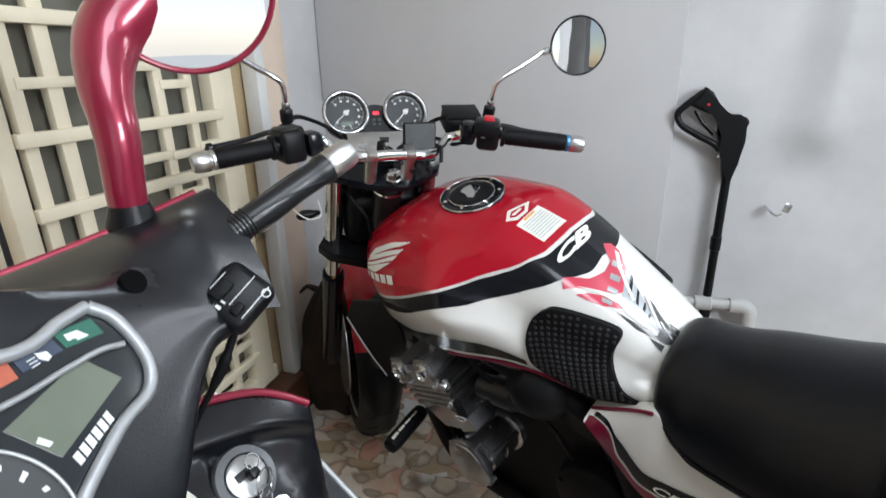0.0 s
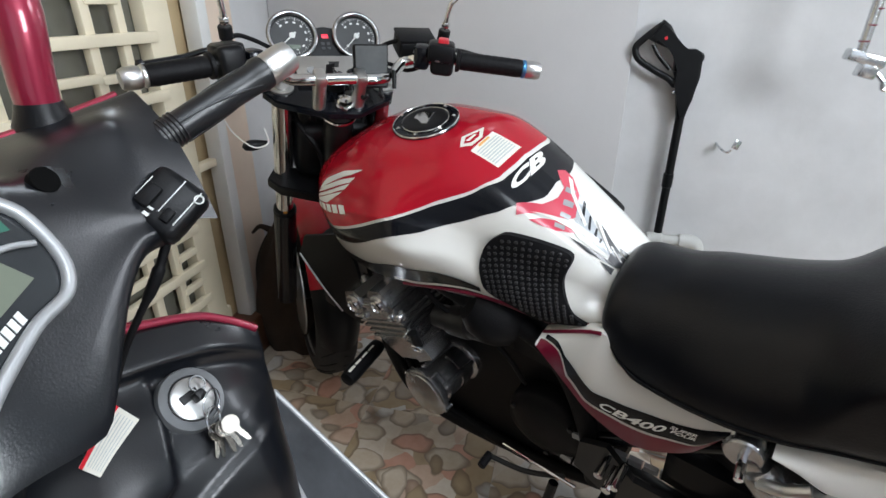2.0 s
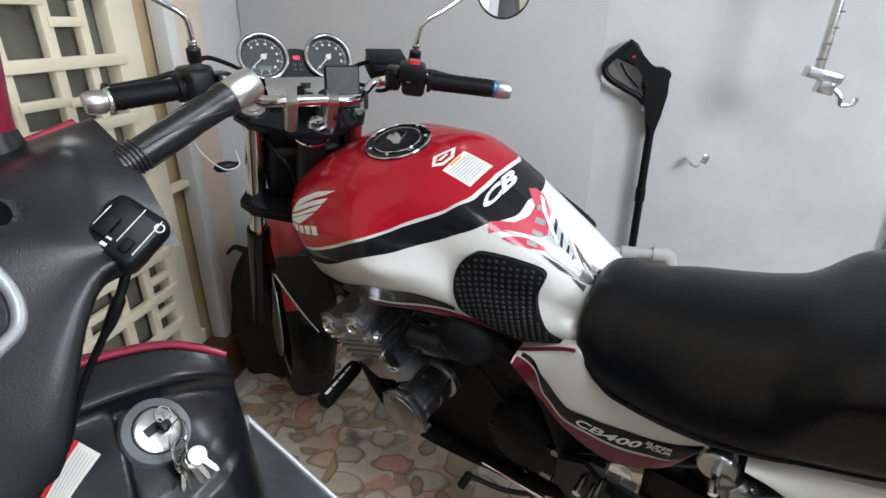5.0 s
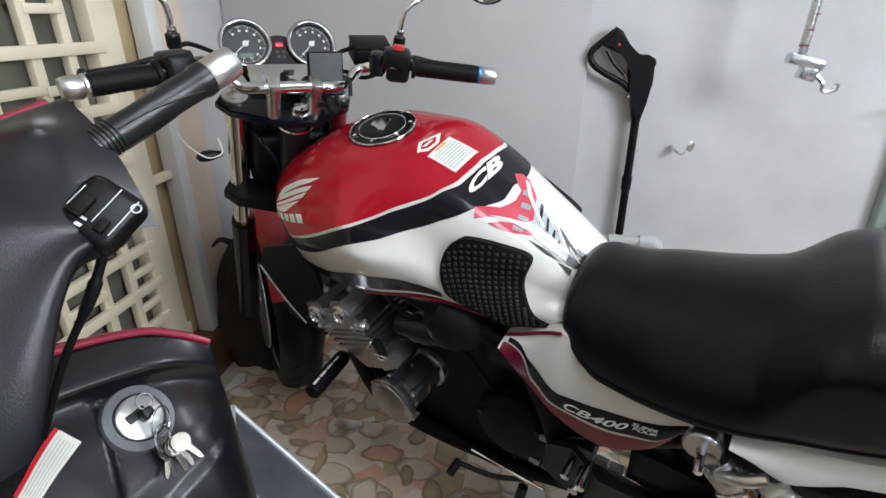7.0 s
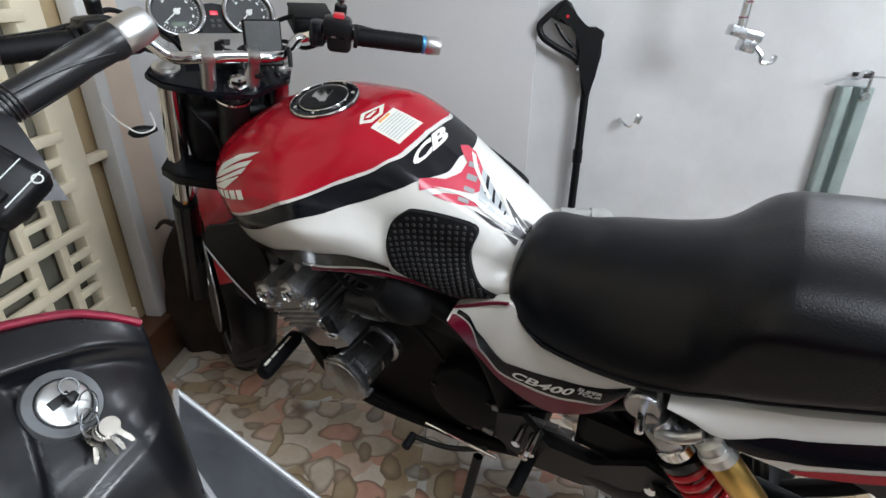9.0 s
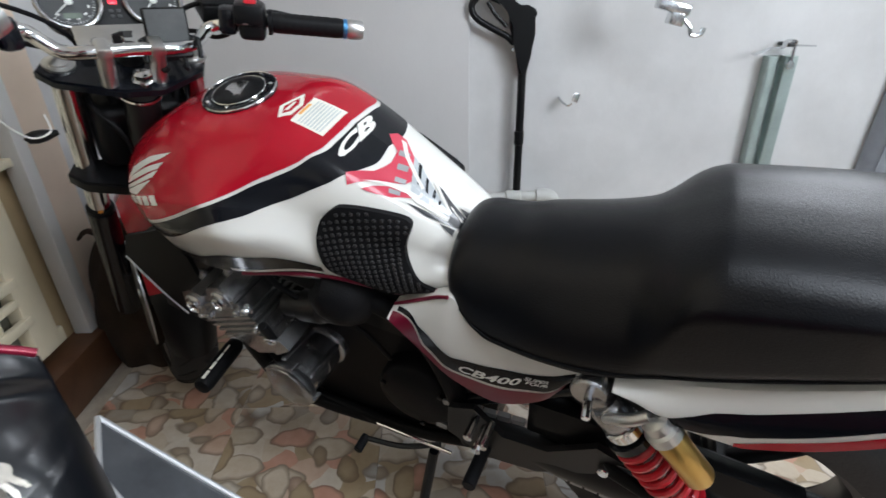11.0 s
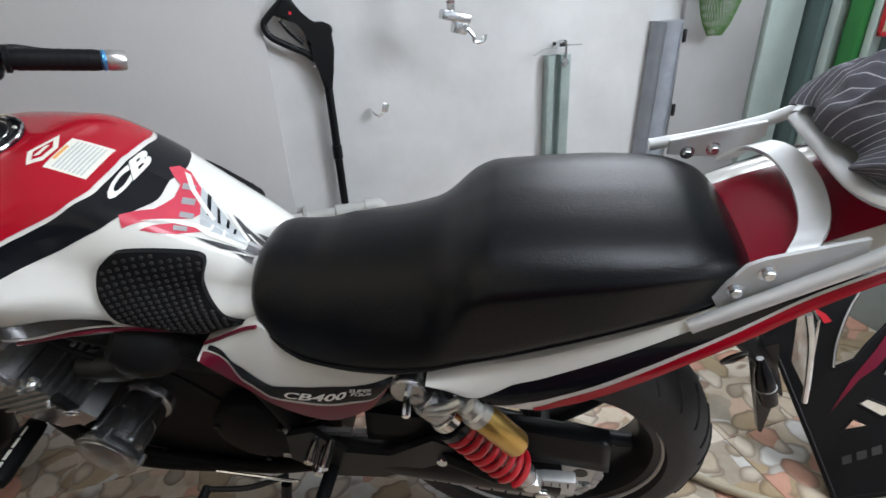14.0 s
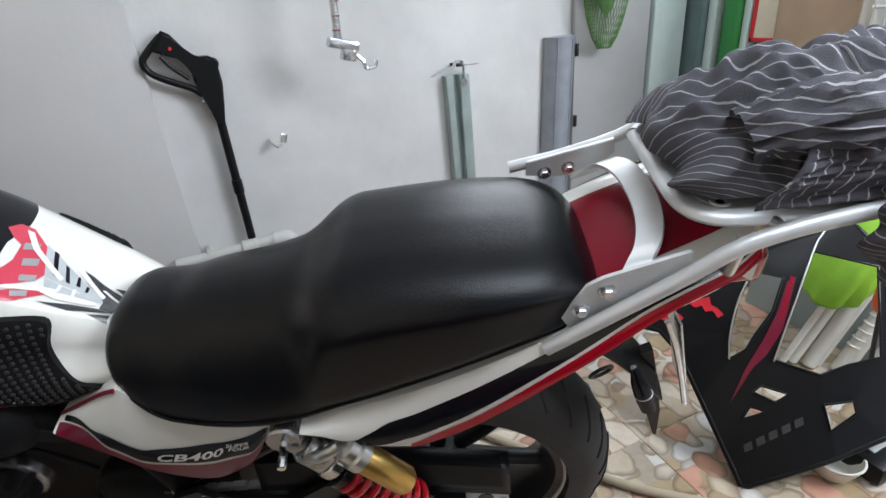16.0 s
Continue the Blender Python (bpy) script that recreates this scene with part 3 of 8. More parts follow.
for right in (False, True):
    sg = MIRROR_Y if right else Vector((1, 1, 1))
    bm = grid(lambda a, b: Vector(cover_at(a, b)) * sg, 44, 18)
    shell = bmesh.ops.extrude_edge_only(bm, edges=[e for e in bm.edges if e.is_boundary])
    for v in (g for g in shell["geom"] if isinstance(g, bmesh.types.BMVert)):
        v.co.y *= 0.80
    c = part("side_cover", bm, M_WHITE, bike, "white side cover with a dark lower edge")
    part("lower_paint", along_band(cover_at, lambda s: min(0.99, table(s, BAND_LOW) + 0.05), lambda s: 1.0, 0.012, 0.985, 44, 8, 0.0008, right), M_MAROON, c, "dark red lower paint")
    part("cover_band", along_band(cover_at, lambda s: table(s, BAND_UP), lambda s: table(s, BAND_LOW), 0.03, 0.985, 44, 6, 0.0012, right), M_BLACK, c, "black band")
    part("cover_trim", tube(bmesh.new(), [Vector(cover_at(s, 0.0, 0.002)) * sg for s in (0.005, 0.06, 0.12, 0.18, 0.24)], 0.0032, 20, 8), M_MAROON, c, "dark red trim")
    if not right:
        on_quad("CB400", [(0.508, 0.745), (0.745, 0.490), (0.739, 0.365), (0.502, 0.612)], cover_at, 0.0020, M_LETTER, c, 0.2, 0.025)
        on_quad("SUPER", [(0.750, 0.385), (0.862, 0.455), (0.861, 0.385), (0.746, 0.325)], cover_at, 0.0020, M_LETTER, c, 0.2, 0.02)
        on_quad("FOUR", [(0.762, 0.455), (0.864, 0.545), (0.863, 0.475), (0.760, 0.395)], cover_at, 0.0020, M_LETTER, c, 0.2, 0.02)
    bm = grid(lambda a, b: Vector(tail_at(-0.030 - 0.555 * a, b)) * sg, 50, 14)
    shell = bmesh.ops.extrude_edge_only(bm, edges=[e for e in bm.edges if e.is_boundary])
    for v in (g for g in shell["geom"] if isinstance(g, bmesh.types.BMVert)):
        v.co.y *= 0.86
    c = part("tail_panel", bm, M_WHITE, bike, "white tail panel with black and red bands")
    part("tail_band", along_band(tail_at, lambda s: table(s, T_UP), lambda s: table(s, T_LOW), -0.055, -0.583, 50, 6, 0.0010, right), M_BLACK, c, "black band")
    part("tail_stripe", along_band(tail_at, lambda s: table(s, T_RED), lambda s: 1.0, -0.178, -0.584, 50, 5, 0.0010, right), M_RED, c, "red stripe")


def tail_top(a, b):
    x = -0.400 - 0.200 * a
    w = table(x, TAIL_WIDE) * (1.0 - 0.02 * a) + 0.004
    y = w * (2 * b - 1)
    e = abs(2 * b - 1)
    z = table(x, TAIL_UP) + 0.014 * (1 - e ** 3.2) - 0.004 - 0.02 * max(0, a - 0.85) / 0.15
    return (x, y, z)


bm = grid(tail_top, 24, 24)
ext = bmesh.ops.extrude_edge_only(bm, edges=[e for e in bm.edges if e.is_boundary])
for v in (g for g in ext["geom"] if isinstance(g, bmesh.types.BMVert)):
    v.co.z -= 0.05
top_cowl = part("tail_cowl", bm, M_WHITE, bike, "white tail cowl with a red centre")
part("cowl_paint", grid(lambda a, b: Vector(tail_top(0.02 + 0.9 * a, 0.16 + 0.68 * b)) + Vector((0, 0, 0.001)), 20, 16), material("crimson_enamel", (0.22, 0.005, 0.018), 0.26, var=0.06, scale=5, coat=0.05, spec=0.22), top_cowl, "crimson centre panel")
emb = Vector(tail_top(0.86, 0.5)) + Vector((0, 0, 0.0025))
part("round_emblem", lathe(bmesh.new(), [(0.026, 0), (0.026, 0.001), (0.0, 0.0012)], along(emb, emb + Vector((-0.3, 0, 1))), 28), M_LETTER, top_cowl, "white and red round emblem")
part("emblem_mark", lathe(bmesh.new(), [(0.021, 0.001), (0.021, 0.002), (0.0, 0.0021)], along(emb, emb + Vector((-0.3, 0, 1))), 28), M_MAROON, top_cowl)
for dy in (-0.006, 0.006):
    part("emblem_mark", box(bmesh.new(), 0, dy, 0.0025, 0.030, 0.005, 0.0012, 0, along(emb, emb + Vector((-0.3, 0, 1)))), M_LETTER, top_cowl)

# grab hoop and luggage rack
hoop = [(-0.440, -0.108, 0.835), (-0.452, -0.101, 0.850), (-0.468, -0.088, 0.864), (-0.482, -0.050, 0.871), (-0.488, 0.0, 0.866), (-0.486, 0.04, 0.856), (-0.475, 0.074, 0.850), (-0.458, 0.100, 0.846), (-0.446, 0.112, 0.832)]


def strap(points, wide, half, thick, n):
    """Flat bent bar: its broad side keeps one direction."""
    pts = spline(points, n)
    w = Vector(wide).normalized()
    bm = bmesh.new()
    rings = []
    for k, p in enumerate(pts):
        d = (pts[min(k + 1, n)] - pts[max(k - 1, 0)]).normalized()
        t = w.cross(d).normalized() * (thick / 2)
        e = w * half
        rings.append([bm.verts.new(p + q) for q in (e * 0.94 + t, e + t * 0.3, e - t * 0.3, e * 0.94 - t, -e * 0.94 - t, -e - t * 0.3, -e + t * 0.3, -e * 0.94 + t)])
    for a, b in zip(rings, rings[1:]):
        for k in range(8):
            bm.faces.new((a[k], a[(k + 1) % 8], b[(k + 1) % 8], b[k]))
    bm.faces.new(rings[0][::-1])
    bm.faces.new(rings[-1])
    return bm


part("grab_hoop", strap(hoop, (0.92, 0, -0.28), 0.0165, 0.006, 60), M_RACK, bike, "flat silver grab hoop behind the seat")
M_ZINC = material("zinc_plated", (0.68, 0.70, 0.72), 0.22, 0.9, var=0.15, scale=40)
for sgn in (1, -1):
    side_tube = [(-0.352, 0.139, 0.755), (-0.404, 0.138, 0.791), (-0.453, 0.137, 0.825), (-0.497, 0.137, 0.857), (-0.534, 0.136, 0.885), (-0.574, 0.134, 0.902), (-0.647, 0.131, 0.918), (-0.72, 0.127, 0.925), (-0.86, 0.115, 0.932)]
    if sgn < 0:
        side_tube = [(-0.338, -0.134, 0.840), (-0.412, -0.134, 0.855), (-0.484, -0.134, 0.876), (-0.534, -0.134, 0.898), (-0.583, -0.132, 0.908), (-0.72, -0.127, 0.924), (-0.86, -0.115, 0.932)]
    rk = part("rack_tube", tube(bmesh.new(), side_tube, 0.0088, 40, 16), M_RACK, bike, "bare aluminium rack tube")
    plate = [(-0.371, 0.790), (-0.384, 0.768), (-0.46, 0.818), (-0.505, 0.855), (-0.500, 0.878), (-0.412, 0.848), (-0.396, 0.838)]
    if sgn < 0:
        plate = [(-0.362, 0.832), (-0.444, 0.826), (-0.486, 0.860), (-0.483, 0.882), (-0.362, 0.854)]
    pm = Matrix(((1, 0, 0, 0), (0, 0, -sgn, sgn * 0.119), (0, 1, 0, 0), (0, 0, 0, 1)))
    br = part("rack_bracket", prism(bmesh.new(), plate, pm @ Matrix.Translation((0, 0, -0.006)), 0.006, 0.0012), M_RACK, bike, "aluminium bracket plate")
    if sgn > 0:
        tab = part("bracket_tab", prism(bmesh.new(), [(-0.398, 0.738), (-0.450, 0.772), (-0.456, 0.802), (-0.392, 0.762)], pm @ Matrix.Translation((0, 0, -0.001)), 0.005, 0.001), M_RACK, br)
    for bx, bz in (((-0.392, 0.803), (-0.418, 0.830)) if sgn > 0 else ((-0.388, 0.836), (-0.422, 0.842))):
        bolt = bmesh.new()
        mm = along((bx, 0.1245, bz), (bx, 0.2, bz)) if sgn > 0 else along((bx, -0.1195, bz), (bx, 0.0, bz))
        lathe(bolt, [(0.0100, 0), (0.0100, 0.0022), (0.0, 0.0024)], mm, 20)
        lathe(bolt, [(0.0068, 0.002), (0.0068, 0.0075), (0.0056, 0.0088), (0.0, 0.0088)], mm, 6)
        part("bolt", bolt, M_ZINC, br, "zinc hexagon bolt with a washer")
    part("spacer", rod(bmesh.new(), (-0.545, sgn * 0.122, 0.840), (-0.548, sgn * 0.126, 0.893), 0.007), M_ALU, bike)
rim = [(-0.500, -0.085, 0.905), (-0.500, 0.0, 0.905), (-0.502, 0.070, 0.905), (-0.520, 0.100, 0.905), (-0.560, 0.108, 0.906), (-0.640, 0.110, 0.908), (-0.78, 0.110, 0.912), (-0.88, 0.09, 0.916), (-0.90, 0.0, 0.916), (-0.88, -0.09, 0.916), (-0.78, -0.110, 0.912), (-0.64, -0.110, 0.908), (-0.530, -0.106, 0.905), (-0.500, -0.085, 0.905)]
rack = part("rack_plate", tube(bmesh.new(), rim, 0.0135, 90, 12, flat=0.62), M_RACK, bike, "aluminium carrier frame with rounded corners")
plate_o = [(-0.505, -0.085), (-0.507, 0.06), (-0.525, 0.095), (-0.56, 0.104), (-0.78, 0.104), (-0.88, 0.08), (-0.88, -0.08), (-0.78, -0.104), (-0.535, -0.10)]
part("deck", prism(bmesh.new(), plate_o, Matrix.Translation((0, 0, 0.903)), 0.009, 0.0), M_RACK, rack)
part("deck_hole", torus(bmesh.new(), Matrix.Translation((-0.534, 0.088, 0.9125)), 0.0085, 0.0022, 24, 8), M_RACK, rack)
# Dark disc on the uncut deck stands for shade inside the hole.
part("deck_hole", lathe(bmesh.new(), [(0.0045, 0), (0.0045, 0.0012)], Matrix.Translation((-0.534, 0.088, 0.9110)), 16), M_DARK, rack, "dark disc for the shade in the hole")
for sgn in (1, -1):
    part("rack_post", rod(bmesh.new(), (-0.575, sgn * 0.110, 0.905), (-0.578, sgn * 0.132, 0.903), 0.008), M_ALU, rack)

# ---- steering: fork, handlebar, instruments; x ahead, y left, z along the steering axis ----
STEER = pose(0.82, 0.0, 0.95, 0, -25, 0) @ pose(0, 0, 0, 0, 0, -32)


def S(x, y, z):
    return STEER @ Vector((x, y, z))


clamp = [(0.050, 0.125), (0.020, 0.142), (-0.012, 0.120), (-0.052, 0.030), (-0.055, -0.030), (-0.012, -0.108), (0.020, -0.120), (0.050, -0.105), (0.045, 0.0)]
tc = part("top_clamp", prism(bmesh.new(), clamp, STEER @ Matrix.Translation((0, 0.008, -0.012)), 0.014, 0.003), M_BLACK, bike, "black top clamp")
part("lower_clamp", prism(bmesh.new(), clamp, STEER @ Matrix.Translation((0, 0.008, -0.250)), 0.024, 0.003), M_PLASTIC, bike, "black lower clamp")
part("stem_nut", lathe(bmesh.new(), [(0.020, 0), (0.020, 0.006), (0.015, 0.007), (0.015, 0.017), (0.009, 0.019), (0.0, 0.019)], STEER @ Matrix.Translation((-0.032, 0.003, 0.002)), 6), M_CHROME, tc, "chrome stem nut")
part("steering_head", rod(bmesh.new(), S(-0.012, 0.008, -0.26), S(-0.012, 0.008, -0.02), 0.030), M_DARK, bike, "black steering head")
part("chrome_ring", torus(bmesh.new(), STEER @ Matrix.Translation((-0.012, 0.008, -0.035)), 0.031, 0.004, 32, 8), M_CHROME, bike)
for sgn in (1, -1):
    y = 0.010 + 0.103 * sgn
    fk = part("fork_tube", rod(bmesh.new(), S(0.030, y, -0.36), S(0.030, y, 0.004), 0.0205, seg=24), M_CHROME, bike, "chrome fork tube")
    part("fork_cap", lathe(bmesh.new(), [(0.024, -0.002), (0.024, 0.003), (0.016, 0.004), (0.016, 0.008), (0.006, 0.011), (0.0, 0.011)], STEER @ Matrix.Translation((0.030, y, 0.003)), 20), M_ALU, fk, "alloy fork cap")
    part("fork_slider", rod(bmesh.new(), S(0.030, y, -0.735), S(0.030, y, -0.345), 0.0275, seg=24), M_BLACK, bike, "black fork slider")
    part("dust_seal", rod(bmesh.new(), S(0.030, y, -0.355), S(0.030, y, -0.335), 0.0265, seg=24), M_RUBBER, fk)
    part("clamp_collar", rod(bmesh.new(), S(0.030, y, -0.262), S(0.030, y, -0.232), 0.0285, seg=24), M_PLASTIC, fk)
    bar = part("riser", rod(bmesh.new(), S(-0.030, 0.015 + 0.038 * sgn, 0.000), S(-0.032, 0.015 + 0.038 * sgn, 0.062), 0.013), M_ALU, bike, "alloy handlebar riser")
    part("riser_cap", box(bmesh.new(), -0.033, 0.015 + 0.038 * sgn, 0.068, 0.036, 0.022, 0.020, 0.005, STEER), M_ALU, bar)
    # turn signals beside the fork
    sig = part("turn_signal", lathe(bmesh.new(), [(0.005, 0), (0.007, 0.008), (0.011, 0.022), (0.012, 0.036), (0.009, 0.048), (0.0, 0.054)], along(S(0.05, y + 0.03 * sgn, -0.15), S(0.02, y + 0.2 * sgn, -0.15)), 16), M_PLASTIC, bike, "black turn signal")
bar_pts = [S(-0.105, 0.345, 0.122), S(-0.080, 0.255, 0.118), S(-0.045, 0.205, 0.112), S(0.000, 0.150, 0.085), S(-0.020, 0.110, 0.060), S(-0.034, 0.070, 0.064), S(-0.036, 0.008, 0.066), S(-0.034, -0.055, 0.064), S(-0.012, -0.092, 0.058), S(0.012, -0.130, 0.074), S(-0.040, -0.195, 0.110), S(-0.075, -0.240, 0.122), S(-0.108, -0.330, 0.130)]
part("handlebar", tube(bmesh.new(), bar_pts, 0.0110, 90, 14), M_CHROME, bike, "chrome handlebar")
M_BLUE = material("blue_anodised", (0.10, 0.32, 0.62), 0.3, 0.8, var=0.1, scale=30)
for p, q in (((-0.066, 0.232, 0.116), (-0.100, 0.325, 0.122)), ((-0.056, -0.199, 0.117), (-0.104, -0.315, 0.129))):
    P, Q = S(*p), S(*q)
    d = (Q - P).normalized()
    ln = (Q - P).length
    prof = [(0.021, 0.0), (0.021, 0.006), (0.0165, 0.008)]
    for k in range(8):
        prof += [(0.0165, 0.012 + k * (ln - 0.02) / 8), (0.0172, 0.012 + (k + 0.35) * (ln - 0.02) / 8), (0.0172, 0.012 + (k + 0.7) * (ln - 0.02) / 8)]
    prof += [(0.0160, ln)]
    gr = part("grip", lathe(bmesh.new(), prof, along(P, Q), 22), M_RUBBER, bike, "ribbed black rubber grip")
    part("grip_ring", rod(bmesh.new(), Q, Q + d * 0.008, 0.0172, seg=22), M_BLUE if p[1] < 0 else M_ALU, gr, "blue ring" if p[1] < 0 else "")
    part("bar_end", lathe(bmesh.new(), [(0.015, 0), (0.0175, 0.004), (0.0165, 0.022), (0.0140, 0.028), (0.0, 0.029)], along(Q + d * 0.008, Q + d * 0.05), 22), M_ALU, gr, "alloy bar end")
    # switch gear: two clamped halves with buttons
    sw_m = along(P, Q)
    sw = part("switch_housing", box(bmesh.new(), 0.004, 0.0, -0.026, 0.052, 0.058, 0.044, 0.010, sw_m, 3), M_PLASTIC, bike, "black switch housing")
    part("housing_half", box(bmesh.new(), -0.006, 0.014, -0.030, 0.046, 0.034, 0.050, 0.008, sw_m), M_PLASTIC, sw)
    part("clutch_perch" if p[1] > 0 else "brake_perch", box(bmesh.new(), 0.010, -0.004, -0.066, 0.040, 0.044, 0.030, 0.008, sw_m), M_BLACK, sw)
    part("button", box(bmesh.new(), -0.006 if p[1] < 0 else -0.010, 0.030 if p[1] < 0 else -0.024, -0.028, 0.020, 0.016, 0.020, 0.003, sw_m), M_SPRING if p[1] < 0 else M_RUBBER, sw, "red stop switch" if p[1] < 0 else "")
    part("button", box(bmesh.new(), -0.022, 0.004, -0.020, 0.010, 0.014, 0.012, 0.003, sw_m), M_RUBBER, sw)
    part("button", box(bmesh.new(), -0.022, 0.004, -0.036, 0.012, 0.010, 0.010, 0.002, sw_m), M_ALU, sw)
    sgn = 1 if p[1] > 0 else -1
    lever = [S(0.000, 0.205 * sgn, 0.100), S(0.010, 0.235 * sgn, 0.096), S(-0.010, 0.275 * sgn, 0.096), S(-0.035, 0.330 * sgn, 0.100)]
    lv = part("lever", tube(bmesh.new(), lever, 0.0065, 20, 10, flat=0.7), M_BLACK if sgn > 0 else M_DARK, bike, "black hand lever")
    part("lever_tip", lathe(bmesh.new(), [(0.004, 0), (0.0085, 0.004), (0.0085, 0.011), (0.0, 0.016)], along(lever[3], lever[3] + (lever[3] - lever[2])), 14), M_ALU if sgn < 0 else M_BLACK, lv)
# brake fluid reservoir and hose
mc = part("brake_reservoir", box(bmesh.new(), 0.050, -0.152, 0.084, 0.050, 0.074, 0.034, 0.005, STEER, 3), M_PLASTIC, bike, "black brake fluid reservoir")
part("reservoir_lid", box(bmesh.new(), 0.050, -0.152, 0.104, 0.052, 0.077, 0.006, 0.002, STEER), M_PLASTIC, mc)
part("sight_glass", lathe(bmesh.new(), [(0.009, 0), (0.009, 0.003), (0.006, 0.004), (0.0, 0.004)], along(S(0.026, -0.152, 0.084), S(0.0, -0.152, 0.084)), 16), M_GREY, mc, "grey sight glass")
for pts in ([S(0.045, -0.125, 0.10), S(0.06, -0.085, 0.07), S(0.075, -0.06, 0.0), S(0.06, -0.04, -0.12)], [S(-0.01, -0.19, 0.095), S(0.02, -0.14, 0.045), S(0.06, -0.09, 0.03), S(0.07, -0.02, -0.08)], [S(-0.02, 0.20, 0.095), S(0.03, 0.14, 0.04), S(0.06, 0.06, -0.02), S(0.05, 0.02, -0.14)], [S(0.02, 0.215, 0.10), S(0.08, 0.17, 0.08), S(0.10, 0.08, 0.0), S(0.06, 0.03, -0.16)]):
    part("cable", tube(bmesh.new(), pts, 0.0042, 26, 8), M_RUBBER, bike, "black cable")

# twin round instruments
M_DIAL = material("dial_black", (0.045, 0.048, 0.050), 0.5, var=0.1, scale=30)
M_LCD = material("lcd_green_grey", (0.10, 0.13, 0.10), 0.25, var=0.1, scale=60)
M_MARK = material("dial_white", (0.72, 0.74, 0.72), 0.5, var=0.04, scale=60)
M_GLASSY = bpy.data.materials.new("clear_glass")
M_GLASSY.use_nodes = True
M_GLASSY.node_tree.nodes["Principled BSDF"].inputs["Transmission Weight"].default_value = 1.0
M_GLASSY.node_tree.nodes["Principled BSDF"].inputs["Roughness"].default_value = 0.02
M_GLASSY.node_tree.nodes["Principled BSDF"].inputs["IOR"].default_value = 1.12
# Bezel chrome is darkened in colour to stand for dark reflections.
M_BEZEL = material("dimmed_chrome", (0.42, 0.42, 0.43), 0.16, 1.0, var=0.2, scale=30)
for y, needle in ((0.068, 222), (-0.068, 226)):
    G = STEER @ Matrix.Translation((0.172, y, 0.030)) @ pose(0, 0, 0, 0, -34, 0)
    g = part("gauge", lathe(bmesh.new(), [(0.030, -0.062), (0.044, -0.050), (0.0475, -0.010), (0.0475, 0.0), (0.044, 0.001), (0.042, -0.006), (0.0, -0.006)], G, 48), M_PLASTIC, bike, "round instrument with a chrome bezel")
    part("bezel", torus(bmesh.new(), G, 0.0480, 0.0050, 56, 12), M_BEZEL, g, "chrome bezel")
    part("dial", lathe(bmesh.new(), [(0.0435, -0.0055), (0.0435, -0.0045), (0.0, -0.0045)], G, 48), M_DIAL, g, "black dial")
    ticks = bmesh.new()
    for k in range(37):
        a = radians(-45 + 270 * k / 36) + math.pi
        big = k % 4 == 0
        m = G @ pose(0, 0, 0, 0, 0, math.degrees(a)) @ Matrix.Translation((0.0385 if not big else 0.037, 0, -0.0042))
        box(ticks, 0, 0, 0, 0.0035 if not big else 0.006, 0.0007 if not big else 0.0012, 0.0004, 0, m)
        if big:
            box(ticks, -0.0075, 0, 0, 0.0035, 0.0055, 0.0004, 0, m)
    part("scale_marks", ticks, M_MARK, g, "white scale marks", smooth=False)
    m = G @ pose(0, 0, 0, 0, 0, needle - 90) @ Matrix.Translation((0, 0, -0.002))
    nd = bmesh.new()
    prism(nd, [(0.034, 0.0006), (0.034, -0.0006), (-0.010, -0.0018), (-0.010, 0.0018)], m, 0.0010)
    lathe(nd, [(0.0062, 0), (0.0062, 0.0022), (0.004, 0.003), (0.0, 0.003)], m, 20)
    part("needle", nd, M_MARK, g, "white needle", smooth=False)
    if y > 0:
        part("lcd_window", box(bmesh.new(), -0.024, 0, -0.0042, 0.010, 0.028, 0.0008, 0, G), M_LCD, g, "dull green display")
M_LIT = material("lit_red_lens", (0.50, 0.01, 0.03), 0.25, coat=0.5)
M_LIT.node_tree.nodes["Principled BSDF"].inputs["Emission Color"].default_value = (1.0, 0.03, 0.06, 1)
M_LIT.node_tree.nodes["Principled BSDF"].inputs["Emission Strength"].default_value = 1.2
BR = STEER @ Matrix.Translation((0.172, 0.0, 0.024)) @ pose(0, 0, 0, 0, -34, 0)
bk = part("gauge_bridge", prism(bmesh.new(), [(0.020, 0.036), (0.026, 0.0), (0.020, -0.036), (-0.046, -0.040), (-0.046, 0.040)], BR @ Matrix.Translation((0, 0, -0.012)), 0.010, 0.002), M_PLASTIC, bike, "black bridge between the instruments")
part("warning_lens", box(bmesh.new(), 0.004, 0.0, -0.001, 0.008, 0.014, 0.002, 0.0008, BR), M_LIT, bk, "glowing red warning lens")
for k in range(4):
    part("warning_lens", box(bmesh.new(), -0.012 - 0.010 * (k // 2), -0.006 + 0.012 * (k % 2), -0.001, 0.006, 0.007, 0.002, 0.0006, BR), M_DIAL, bk)
panel = part("lamp_panel", box(bmesh.new(), 0.070, 0.004, 0.006, 0.064, 0.150, 0.004, 0.0015, STEER @ pose(0, 0, 0, 0, -12, 0)), M_ALU, bike, "brushed metal plate with a small dark mark")
part("panel_mark", prism(bmesh.new(), [(0.085, 0.012), (0.085, -0.010), (0.070, -0.006), (0.070, 0.010)], STEER @ pose(0, 0, 0, 0, -12, 0) @ Matrix.Translation((0, 0, 0.008)), 0.0008), M_DIAL, panel)
for y in (0.05, -0.04):
    part("panel_grommet", lathe(bmesh.new(), [(0.009, 0), (0.009, 0.002), (0.0, 0.0025)], STEER @ pose(0, 0, 0, 0, -12, 0) @ Matrix.Translation((0.062, y, 0.008)), 16), M_GREY, panel)
